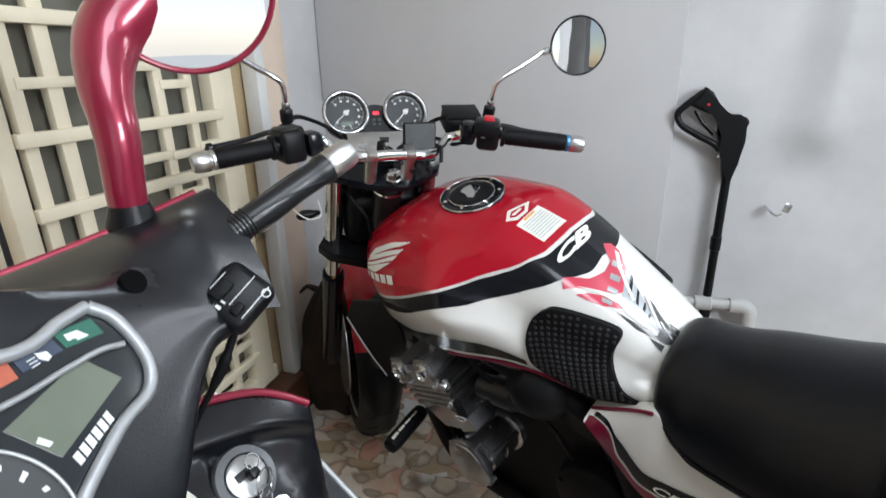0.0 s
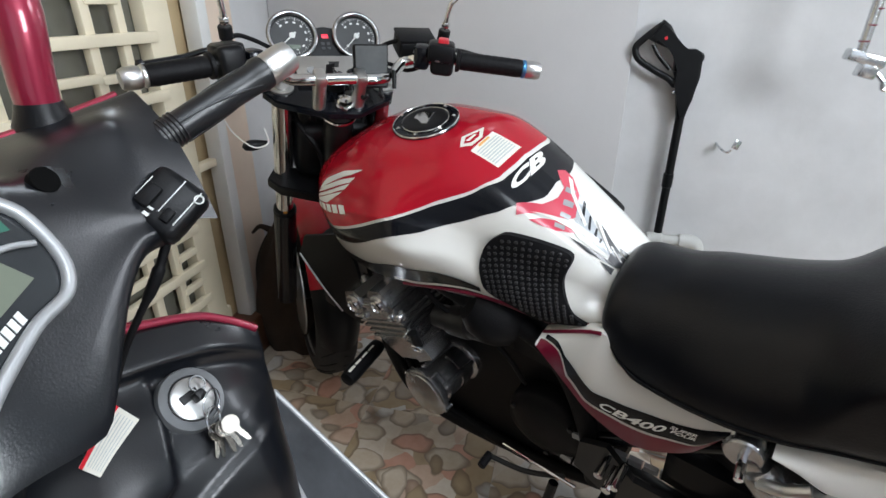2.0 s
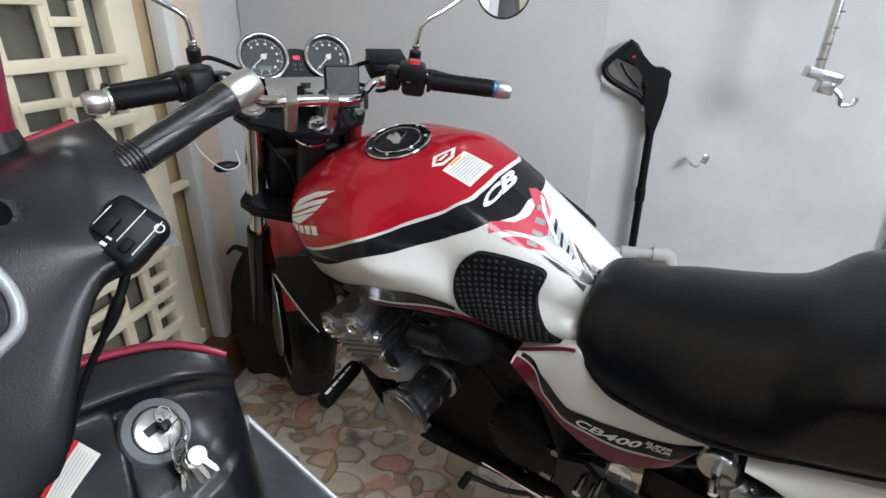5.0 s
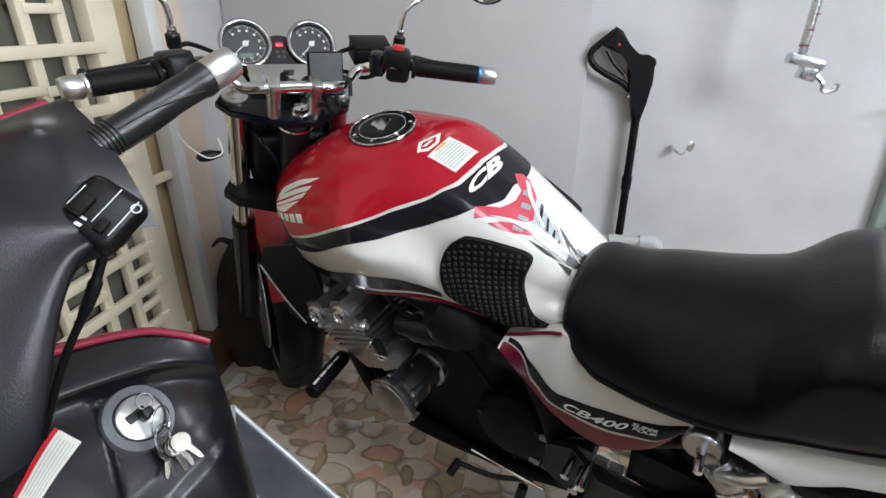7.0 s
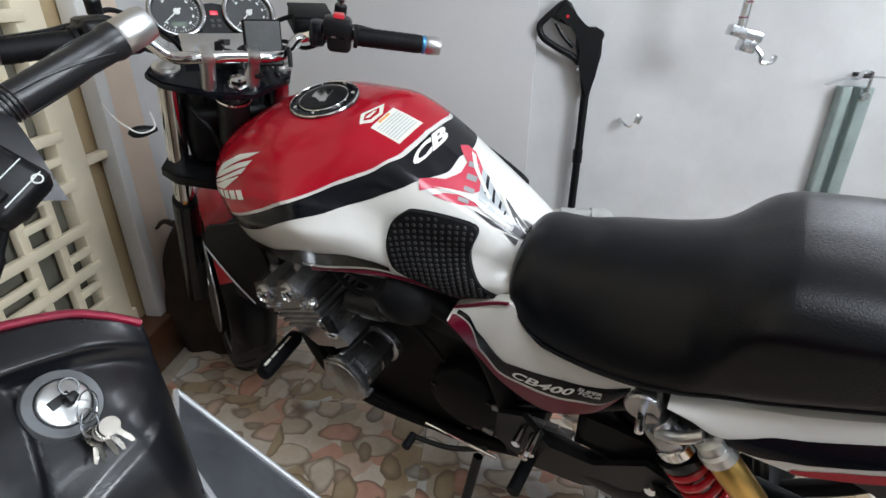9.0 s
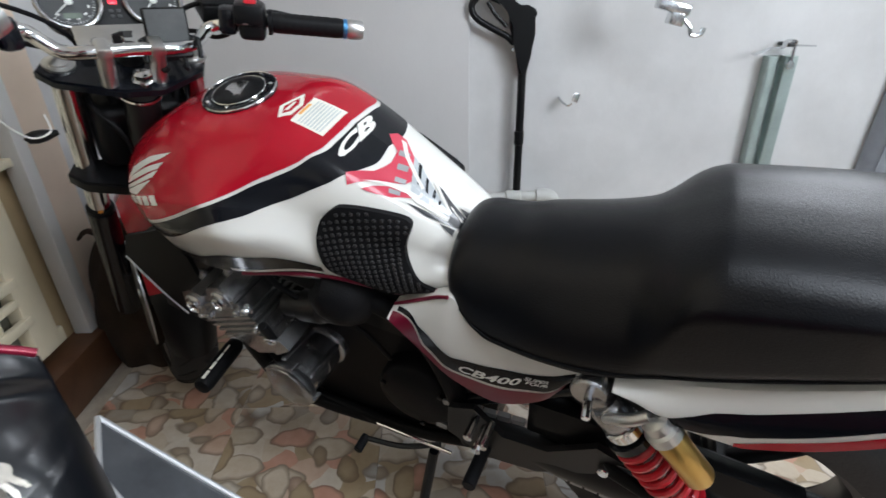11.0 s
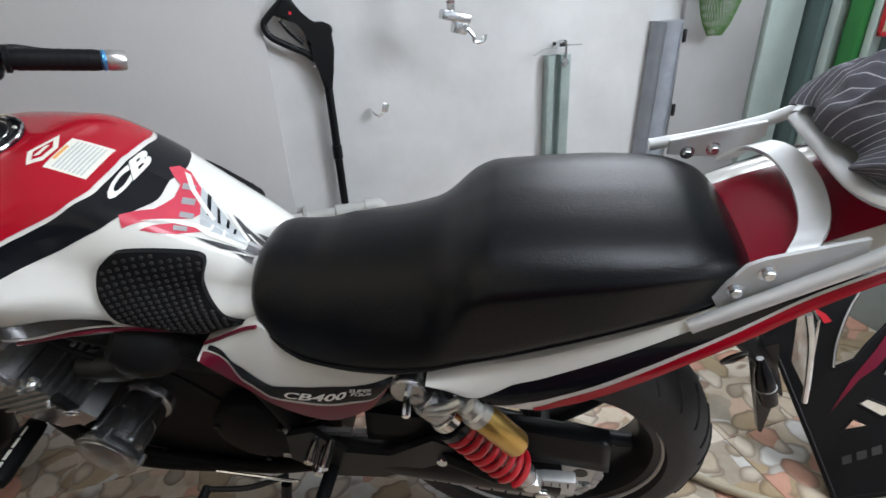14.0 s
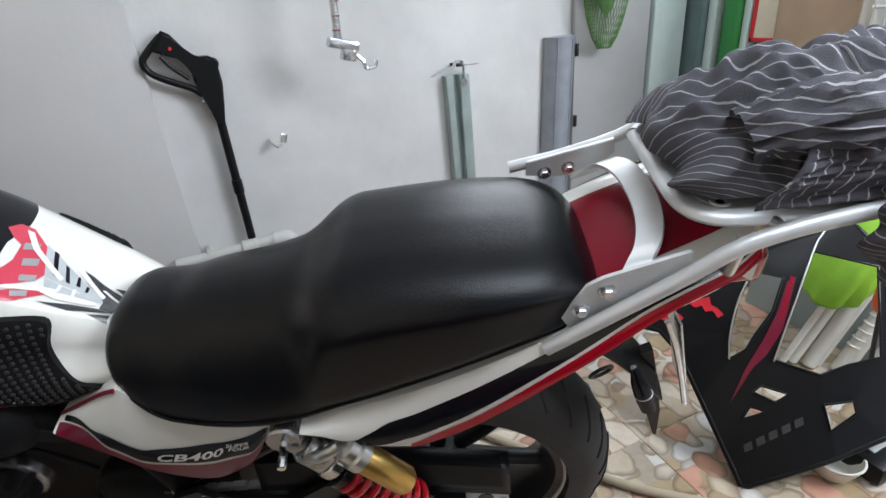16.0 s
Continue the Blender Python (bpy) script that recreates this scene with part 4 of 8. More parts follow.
# ignition lock, key and strap
ig = part("ignition_lock", lathe(bmesh.new(), [(0.020, -0.02), (0.020, 0.018), (0.016, 0.022), (0.0, 0.022)], STEER @ Matrix.Translation((0.030, 0.008, 0.008)), 24), M_DARK, bike, "dark ignition lock")
part("key", box(bmesh.new(), 0.030, 0.010, 0.045, 0.004, 0.020, 0.030, 0.002, STEER @ pose(0, 0, 0, 0, 0, 25)), M_DARK, ig)
part("key_ring", torus(bmesh.new(), STEER @ Matrix.Translation((0.010, 0.014, 0.050)) @ pose(0, 0, 0, 70, 0, 20), 0.011, 0.0009, 28, 6), M_CHROME, ig)
for k in range(2):
    part("key_blade", prism(bmesh.new(), [(-0.004, 0), (0.004, 0), (0.005, -0.018), (0.002, -0.032), (-0.003, -0.030), (-0.005, -0.016)], STEER @ Matrix.Translation((0.000, 0.016 - 0.006 * k, 0.050 - 0.008 * k)) @ pose(0, 0, 0, 60, 20 + 30 * k, 30), 0.0018), M_ZINC, ig)
# phone holder
PH = STEER @ Matrix.Translation((-0.012, -0.047, 0.076)) @ pose(0, 0, 0, 0, -62, 0)
ph = part("phone_holder", box(bmesh.new(), 0.000, 0, 0, 0.080, 0.068, 0.010, 0.0048, PH, 4), M_PLASTIC, bike, "black phone holder plate")
part("holder_face", box(bmesh.new(), 0.001, 0, 0.0062, 0.073, 0.061, 0.003, 0.0014, PH, 2), material("dark_grey_foam", (0.085, 0.090, 0.092), 0.75, var=0.15, scale=40, bump=0.2), ph, "dark grey face")
for sgn in (1, -1):
    part("holder_arm", tube(bmesh.new(), [PH @ Vector((-0.005, 0.030 * sgn, -0.004)), PH @ Vector((-0.01, 0.042 * sgn, -0.004)), PH @ Vector((-0.012, 0.043 * sgn, 0.010)), PH @ Vector((-0.040, 0.042 * sgn, 0.014))], 0.0042, 16, 8), M_PLASTIC, ph)
    part("holder_foot", tube(bmesh.new(), [PH @ Vector((-0.036, 0.018 * sgn, 0)), PH @ Vector((-0.052, 0.020 * sgn, 0.002)), PH @ Vector((-0.056, 0.018 * sgn, 0.012)), PH @ Vector((-0.050, 0.012 * sgn, 0.016))], 0.0040, 16, 8), M_PLASTIC, ph)
part("holder_mount", rod(bmesh.new(), PH @ Vector((-0.01, 0, -0.004)), PH @ Vector((-0.03, 0.0, -0.045)), 0.011), M_PLASTIC, ph)

# mirrors
M_MIRROR = material("mirror_silver", (0.90, 0.92, 0.92), 0.015, 1.0)
for sgn in (-1, 1):
    base = S(0.028, 0.203 * sgn, 0.118)
    path = [base, S(0.034, 0.205 * sgn, 0.165), S(0.036, 0.214 * sgn, 0.186), S(0.044, 0.255 * sgn, 0.209), S(0.056, 0.302 * sgn, 0.236)]
    st = part("mirror_stem", tube(bmesh.new(), path, 0.0052, 40, 12), M_CHROME, bike, "chrome mirror stem")
    part("stem_nut", rod(bmesh.new(), base + (path[1] - base) * 0.35, base + (path[1] - base) * 0.55, 0.0085, seg=6), M_CHROME, st)
    part("stem_boot", rod(bmesh.new(), base - (path[1] - base) * 0.25, base + (path[1] - base) * 0.25, 0.012), M_PLASTIC, st)
    c = S(0.028, 0.360 * sgn, 0.264)
    face = (BIKE.inverted() @ Vector((0.02, -0.05, 1.14)) - c).normalized() if sgn < 0 else (BIKE.inverted() @ Vector((0.2, -0.4, 1.5)) - c).normalized()
    face = (face + BIKE.inverted().to_3x3() @ Vector((0.35, -0.10, 0.05) if sgn < 0 else (0.2, 0, 0.1))).normalized()
    mm = along(c, c + face)
    hd = part("mirror_head", lathe(bmesh.new(), [(0.012, -0.022), (0.040, -0.016), (0.0545, -0.006), (0.0565, 0.001), (0.0550, 0.004), (0.0530, 0.0035), (0.0525, 0.001), (0.0, 0.001)], mm, 48), M_BLACK, bike, "round black mirror head")
    part("mirror_glass", lathe(bmesh.new(), [(0.0524, 0.0012), (0.0524, 0.0020), (0.035, 0.0026), (0.018, 0.0029), (0.0, 0.0030)], mm, 48), M_MIRROR, hd, "mirror glass")
    part("ball_joint", rod(bmesh.new(), path[-1], c - face * 0.012, 0.008), M_CHROME, st)

# headlamp, front wheel and mudguard
part("headlamp", lathe(bmesh.new(), [(0.02, -0.10), (0.06, -0.085), (0.085, -0.04), (0.09, 0.0), (0.085, 0.012), (0.06, 0.02), (0.0, 0.026)], along(S(0.16, 0.008, -0.13), S(0.40, 0.008, -0.22)), 36), M_BLACK, bike, "round black headlamp shell")
part("wiring_cover", box(bmesh.new(), 0.050, 0.008, -0.150, 0.100, 0.165, 0.150, 0.030, STEER, 4), M_PLASTIC, bike, "black wiring cover behind the headlamp")
for k in range(5):
    y0 = -0.07 + 0.036 * k
    part("wiring_loom", tube(bmesh.new(), [S(0.085, y0, -0.055), S(0.030, y0 + 0.012, -0.075), S(-0.010, y0 * 0.6, -0.130), S(-0.030, y0 * 0.4, -0.210)], 0.0062, 20, 8), M_RUBBER, bike, "black wiring loom")
for sgn in (1, -1):
    part("lamp_stay", box(bmesh.new(), 0.062, 0.008 + 0.088 * sgn, -0.140, 0.060, 0.007, 0.140, 0.003, STEER), M_BLACK, bike, "black headlamp stay")


def wheel(cx, cz, radius, rim_r, half, m, name_tyre, spokes, label):
    """A cast wheel about the local y axis of m, with its tyre."""
    A = m @ Matrix.Translation((cx, 0, cz)) @ pose(0, 0, 0, 90, 0, 0)
    prof = []
    for k in range(17):
        a = math.pi * (k / 16) - math.pi / 2
        prof.append((rim_r + 0.004 + (radius - rim_r - 0.004) * max(0.0, math.cos(a)) ** 0.62, half * math.sin(a) )) 
    ty = bmesh.new()
    seg = 72
    rings = [[ty.verts.new(A @ Vector((r * math.cos(2 * math.pi * s / seg), r * math.sin(2 * math.pi * s / seg), h))) for s in range(seg)] for r, h in prof]
    rings.append([ty.verts.new(A @ Vector(((rim_r - 0.01) * math.cos(2 * math.pi * s / seg), (rim_r - 0.01) * math.sin(2 * math.pi * s / seg), 0))) for s in range(seg)])
    for a, b in zip(rings, rings[1:] + rings[:1]):
        for s in range(seg):
            ty.faces.new((a[s], a[(s + 1) % seg], b[(s + 1) % seg], b[s]))
    w = part(name_tyre, ty, M_TYRE, bike, label)
    # Dark strips laid on the smooth tyre give the grooves their shade.
    grooves = bmesh.new()
    for s in range(30):
        for sg in (-1, 1):
            a0 = 2 * math.pi * (s + (0.5 if sg > 0 else 0)) / 30
            pts = []
            for q in range(7):
                t = 0.12 + 0.56 * q / 6
                ang = math.pi / 2 * t
                r = rim_r + 0.004 + (radius - rim_r - 0.004) * math.cos(ang) ** 0.62 + 0.0006
                a = a0 + 0.16 * (q / 6) ** 1.3
                pts.append(A @ Vector((r * math.cos(a), r * math.sin(a), sg * half * math.sin(ang))))
            tube(grooves, pts, 0.0026, 0, 5, flat=0.35, straight=True)
    part("tread_grooves", grooves, M_DARK, w, "dark strips standing for shaded tread grooves")["kind"] = "stuff"
    rm = bmesh.new()
    rp = [(rim_r - 0.016, -half * 0.74), (rim_r + 0.007, -half * 0.80), (rim_r + 0.008, -half * 0.72), (rim_r - 0.008, -half * 0.55), (rim_r - 0.026, -half * 0.2), (rim_r - 0.026, half * 0.2), (rim_r - 0.008, half * 0.55), (rim_r + 0.008, half * 0.72), (rim_r + 0.007, half * 0.80), (rim_r - 0.016, half * 0.74), (rim_r - 0.034, half * 0.25), (rim_r - 0.034, -half * 0.25)]
    rr = [[rm.verts.new(A @ Vector((r * math.cos(2 * math.pi * s / seg), r * math.sin(2 * math.pi * s / seg), h))) for s in range(seg)] for r, h in rp]
    for a, b in zip(rr, rr[1:] + rr[:1]):
        for s in range(seg):
            rm.faces.new((a[s], a[(s + 1) % seg], b[(s + 1) % seg], b[s]))
    rim_ob = part("rim", rm, M_DARK, bike, "dark alloy wheel rim")
    part("rim_edge", torus(bmesh.new(), A @ Matrix.Translation((0, 0, -half * 0.79)), rim_r + 0.001, 0.0042, 72, 8), M_SILVER, rim_ob, "silver rim edge")
    part("rim_edge", torus(bmesh.new(), A @ Matrix.Translation((0, 0, half * 0.79)), rim_r + 0.001, 0.0042, 72, 8), M_SILVER, rim_ob, "silver rim edge")
    hub = part("hub", lathe(bmesh.new(), [(0.030, -0.06), (0.045, -0.05), (0.036, 0.0), (0.045, 0.05), (0.030, 0.06)], A, 28), M_DARK, rim_ob)
    for s in range(spokes):
        a = 2 * math.pi * s / spokes + 0.2
        part("spoke", tube(bmesh.new(), [A @ Vector((0.035 * math.cos(a), 0.035 * math.sin(a), 0)), A @ Vector((0.12 * math.cos(a + 0.05), 0.12 * math.sin(a + 0.05), 0)), A @ Vector(((rim_r - 0.024) * math.cos(a), (rim_r - 0.024) * math.sin(a), 0))], 0.017, 10, 10, flat=0.7), M_DARK, rim_ob)
    return A


front_axle = S(0.062, 0.008, -0.735)
FRONT = Matrix.Translation(front_axle) @ STEER.to_3x3().to_4x4()
wheel(0.0, 0.0, 0.280, 0.216, 0.058, FRONT, "front_tyre", 6, "black front tyre")
part("front_axle", rod(bmesh.new(), FRONT @ Vector((0, -0.125, 0)), FRONT @ Vector((0, 0.125, 0)), 0.012), M_ALU, bike)


def fender(a, b):
    ang = radians(165 - 150 * a)
    w = 0.068 * (1.0 - 0.25 * abs(2 * a - 1) ** 3)
    t = 2 * b - 1
    r = 0.297 - 0.035 * abs(t) ** 2.6
    return FRONT @ Vector((r * math.cos(ang), w * t, r * math.sin(ang)))


part("front_mudguard", grid(lambda a, b: fender(0.25 + 0.75 * a, b), 32, 14), M_RED, bike, "red front mudguard")
# Lower mudguard is coloured black in place of the shade behind the fork.
part("mudguard_flap", grid(lambda a, b: fender(0.25 * a, b), 12, 14), M_PLASTIC, bike, "lower mudguard blackened for the dark behind the fork")
for sgn in (1, -1):
    part("brake_disc", lathe(bmesh.new(), [(0.085, 0), (0.148, 0), (0.148, 0.004), (0.085, 0.004)], FRONT @ Matrix.Translation((0, sgn * 0.072, 0)) @ pose(0, 0, 0, 90, 0, 0), 48), M_ALU, bike, "steel brake disc")
    part("reflector", box(bmesh.new(), 0.02, 0.115 * sgn, -0.36, 0.028, 0.012, 0.055, 0.004, STEER), material("amber_lens", (0.55, 0.22, 0.03), 0.25, coat=0.6), bike, "amber side reflector")

# radiator and its shrouds
part("radiator", box(bmesh.new(), 0.0, 0.0, 0.0, 0.035, 0.24, 0.24, 0.006, pose(0.885, 0, 0.56, 0, -18, 0)), M_DARK, bike, "black radiator")
for sgn in (1, -1):
    sh = [(0.962, 0.600), (0.955, 0.585), (0.900, 0.500), (0.862, 0.455), (0.800, 0.440), (0.760, 0.520), (0.76, 0.64), (0.80, 0.70), (0.92, 0.66)]
    pm = Matrix(((1, 0, 0, 0), (0, 0, -sgn, sgn * 0.126), (0, 1, 0, 0), (0, 0, 0, 1)))
    r = part("radiator_shroud", prism(bmesh.new(), sh, pm, 0.010, 0.003), M_RUBBER, bike, "black radiator shroud with a bright edge")
    part("shroud_edge", tube(bmesh.new(), [(0.962, 0.127 * sgn, 0.598), (0.932, 0.128 * sgn, 0.548), (0.898, 0.128 * sgn, 0.497), (0.862, 0.127 * sgn, 0.455)], 0.0022, 16, 8), M_ALU, r, "bright edge")

part("cable_loop", tube(bmesh.new(), [(0.94, 0.193, 0.962), (0.945, 0.184, 0.933), (0.904, 0.189, 0.92), (0.883, 0.181, 0.909), (0.87, 0.161, 0.913), (0.907, 0.138, 0.927)], 0.0015, 40, 6), material("white_cable", (0.75, 0.75, 0.73), 0.4), bike, "thin white cable loop")

# ---- engine, frame and rear end ----
def side_plate(bm, outline, y0, y1, bevel=0.0):
    """Slab from y0 out to y1 with a side outline of (x, z)."""
    m = Matrix(((1, 0, 0, 0), (0, 0, -1, y1), (0, 1, 0, 0), (0, 0, 0, 1)))
    return prism(bm, outline, m, y1 - y0, 0.0) if not bevel else prism(bm, outline, m, y1 - y0, bevel)


# Case outline is enlarged and blackened to stand in for the bay's shade.
case = [(0.73, 0.38), (0.72, 0.25), (0.61, 0.155), (0.32, 0.145), (0.20, 0.20), (0.17, 0.40), (0.21, 0.58), (0.44, 0.58), (0.62, 0.50), (0.69, 0.44)]
part("crankcase", side_plate(bmesh.new(), case, -0.115, 0.045, 0.0), M_RUBBER, bike, "black crankcase enlarged to fill the dark engine bay")
# cylinder block leaning forward, with cooling ribs
AX = Vector((0.50, 0, 0.86)).normalized()
base = Vector((0.600, 0, 0.440))
CYL = Matrix(((AX.z, 0, AX.x, base.x), (0, 1, 0, 0), (-AX.x, 0, AX.z, base.z), (0, 0, 0, 1)))
# the same engine's head, by the middle of its cam ends
HX = Vector((0.93, 0, -0.36)).normalized()
HZ = Vector((0.36, 0, 0.93)).normalized()
hc = CYL @ Vector((0.022, 0, 0.165))
HEAD = Matrix(((HX.x, 0, HZ.x, hc.x), (0, 1, 0, 0), (HX.z, 0, HZ.z, hc.z), (0, 0, 0, 1)))


def end_block(outline, half, bevel):
    """Casting with an end outline of (x, z), standing out to half on both sides."""
    return prism(bmesh.new(), outline, HEAD @ Matrix(((1, 0, 0, 0), (0, 0, -1, half), (0, 1, 0, 0), (0, 0, 0, 1))), 2 * half, bevel)


def end_bolt(x, y, z, r, tall=0.009, mat=None, host=None):
    m = along(HEAD @ Vector((x, y, z)), HEAD @ Vector((x, y + 0.2, z)))
    return part("head_bolt", lathe(bmesh.new(), [(r * 1.35, 0), (r * 1.35, tall * 0.25), (r, tall * 0.3), (r, tall * 0.85), (r * 0.75, tall), (r * 0.5, tall), (r * 0.4, tall * 0.6), (0, tall * 0.6)], m, 14), mat or M_ZINC, host or head)


barrel = part("cylinder_block", end_block([(-0.064, -0.034), (0.066, -0.034), (0.046, -0.090), (0.000, -0.145), (-0.092, -0.145), (-0.097, -0.112), (-0.076, -0.075)], 0.153, 0.004), M_ENGINE, bike, "grey alloy cylinder block")
for k in range(4):
    z = -0.046 - 0.0135 * k
    x0, x1 = -0.072 - 0.0055 * k, 0.072 - 0.0065 * k
    part("cooling_rib", end_block([(x0, z - 0.003), (x1, z - 0.003), (x1, z + 0.003), (x0, z + 0.003)], 0.1575, 0.0020), M_ENGINE, barrel)
head = part("cylinder_head", end_block([(-0.070, -0.037), (-0.074, -0.008), (0.076, -0.008), (0.072, -0.037)], 0.160, 0.004), M_ENGINE, bike, "grey alloy cylinder head")
part("gasket", end_block([(-0.071, -0.0085), (-0.071, -0.0035), (0.073, -0.0035), (0.073, -0.0085)], 0.158, 0.0), M_DARK, head)
part("head_cover", end_block([(-0.073, -0.004), (-0.075, 0.010), (-0.060, 0.035), (-0.026, 0.037), (-0.012, 0.020), (0.012, 0.020), (0.026, 0.037), (0.060, 0.035), (0.077, 0.010), (0.075, -0.004)], 0.163, 0.0035), M_ENGINE, head, "twin-humped cam cover")
part("cover_flange", end_block([(-0.078, -0.0035), (-0.078, 0.0035), (0.080, 0.0035), (0.080, -0.0035)], 0.166, 0.0015), M_ENGINE, head)
for x in (-0.043, 0.043):
    cm = along(HEAD @ Vector((x, 0.160, 0.004)), HEAD @ Vector((x, 0.3, 0.004)))
    part("cam_end", lathe(bmesh.new(), [(0.024, 0), (0.024, 0.007), (0.020, 0.011), (0.0, 0.011)], cm, 28), M_ENGINE, head)
    part("cam_plug", lathe(bmesh.new(), [(0.0145, 0.010), (0.0145, 0.015), (0.0115, 0.0165), (0.0105, 0.013), (0.0, 0.013)], cm, 24), M_CHROME, head, "bright plug")
    for y in (0.115, 0.02):
        part("cover_bolt", lathe(bmesh.new(), [(0.0105, 0), (0.0105, 0.005), (0.007, 0.0055), (0.007, 0.011), (0.004, 0.012), (0.0, 0.008)], along(HEAD @ Vector((x, y, 0.036)), HEAD @ Vector((x, y, 0.2))), 16), M_ENGINE, head)
end_bolt(-0.084, 0.152, -0.026, 0.0085, 0.016)
end_bolt(-0.058, 0.158, -0.028, 0.0075, 0.012)
end_bolt(0.036, 0.158, -0.030, 0.0070, 0.010)
end_bolt(0.062, 0.158, -0.026, 0.0050, 0.010)
part("thermostat_boss", end_block([(-0.066, -0.086), (-0.112, -0.098), (-0.122, -0.128), (-0.074, -0.140)], 0.164, 0.005), M_ENGINE, barrel)
part("hose_clip", torus(bmesh.new(), HEAD @ pose(-0.094, 0.167, -0.100, 70, 10, 0), 0.011, 0.0030, 24, 8), M_ZINC, barrel, "bright hose clip")
part("hose_stub", rod(bmesh.new(), HEAD @ Vector((-0.094, 0.160, -0.100)), HEAD @ Vector((-0.115, 0.170, -0.055)), 0.0095), M_RUBBER, barrel, "black hose")
end_bolt(-0.080, 0.163, -0.070, 0.0045, 0.010, host=barrel)
end_bolt(-0.090, 0.163, -0.062, 0.0045, 0.010, host=barrel)
# generator cover: a turned drum standing out of the case
GC = along((0.566, 0.05, 0.382), (0.574, 0.187, 0.390))
drum = part("generator_cover", lathe(bmesh.new(), [(0.052, -0.045), (0.052, 0.008), (0.049, 0.012), (0.044, 0.014), (0.044, 0.050), (0.0425, 0.051), (0.0425, 0.053), (0.044, 0.054), (0.044, 0.092), (0.040, 0.094), (0.040, 0.106), (0.053, 0.110), (0.0565, 0.116), (0.0575, 0.122), (0.0575, 0.127), (0.054, 0.130), (0.051, 0.1305)], GC, 56), M_ENGINE, bike, "grey alloy generator drum")
part("drum_disc", lathe(bmesh.new(), [(0.0515, 0.128), (0.049, 0.1325), (0.035, 0.137), (0.018, 0.139), (0.0, 0.1395)], GC, 48), M_ENGINE, drum, "domed end cap")
for a in (0.5, 2.0, 3.6, 5.2):
    c, d = math.cos(a), math.sin(a)
    part("drum_lug", rod(bmesh.new(), GC @ Vector((0.046 * c, 0.046 * d, 0.012)), GC @ Vector((0.046 * c, 0.046 * d, 0.100)), 0.0062, seg=14), M_ENGINE, drum)
    part("drum_bolt", rod(bmesh.new(), GC @ Vector((0.049 * c, 0.049 * d, 0.092)), GC @ Vector((0.049 * c, 0.049 * d, 0.106)), 0.0050, seg=6), M_ZINC, drum)
    part("flange_bolt", rod(bmesh.new(), GC @ Vector((0.0575 * math.cos(a + 0.7), 0.0575 * math.sin(a + 0.7), 0.104)), GC @ Vector((0.0575 * math.cos(a + 0.7), 0.0575 * math.sin(a + 0.7), 0.126)), 0.0050, seg=10), M_ENGINE, drum)
SPC = along((0.335, 0.035, 0.345), (0.335, 0.2, 0.345))
sp = part("sprocket_cover", lathe(bmesh.new(), [(0.088, 0), (0.088, 0.045), (0.082, 0.056), (0.060, 0.064), (0.035, 0.068), (0.0, 0.069)], SPC, 40), M_RUBBER, bike, "black rounded sprocket cover")
for k in range(3):
    a = 0.6 + 2.1 * k
    part("cover_bolt", rod(bmesh.new(), SPC @ Vector((0.074 * math.cos(a), 0.074 * math.sin(a), 0.052)), SPC @ Vector((0.074 * math.cos(a), 0.074 * math.sin(a), 0.066)), 0.006, seg=8), M_DARK, sp)
# carburettors, air box, hoses and wiring under the tank
part("air_box", side_plate(bmesh.new(), [(0.46, 0.66), (0.45, 0.54), (0.30, 0.52), (0.20, 0.56), (0.20, 0.66)], -0.085, 0.085, 0.012), M_PLASTIC, bike, "black air box")
for k in range(4):
    y = -0.108 + 0.072 * k
    part("carburettor", lathe(bmesh.new(), [(0.026, 0), (0.026, 0.03), (0.030, 0.034), (0.030, 0.08), (0.024, 0.084), (0.024, 0.12)], along((0.44, y, 0.585), (0.60, y, 0.560)), 18), M_DARK, bike, "dark carburettor")
part("bellows", lathe(bmesh.new(), [(0.050, 0), (0.058, 0.02), (0.060, 0.045), (0.050, 0.075), (0.032, 0.095)], along((0.40, 0.075, 0.60), (0.47, 0.13, 0.665)), 28), M_RUBBER, bike, "black rubber bellows")
for pts, r in (([(0.52, 0.10, 0.64), (0.45, 0.110, 0.585), (0.40, 0.10, 0.52), (0.38, 0.08, 0.44)], 0.005), ([(0.60, 0.11, 0.66), (0.55, 0.12, 0.62), (0.49, 0.11, 0.575)], 0.006)):
    part("hose", tube(bmesh.new(), pts, r, 24, 8), M_RUBBER, bike, "black hose")
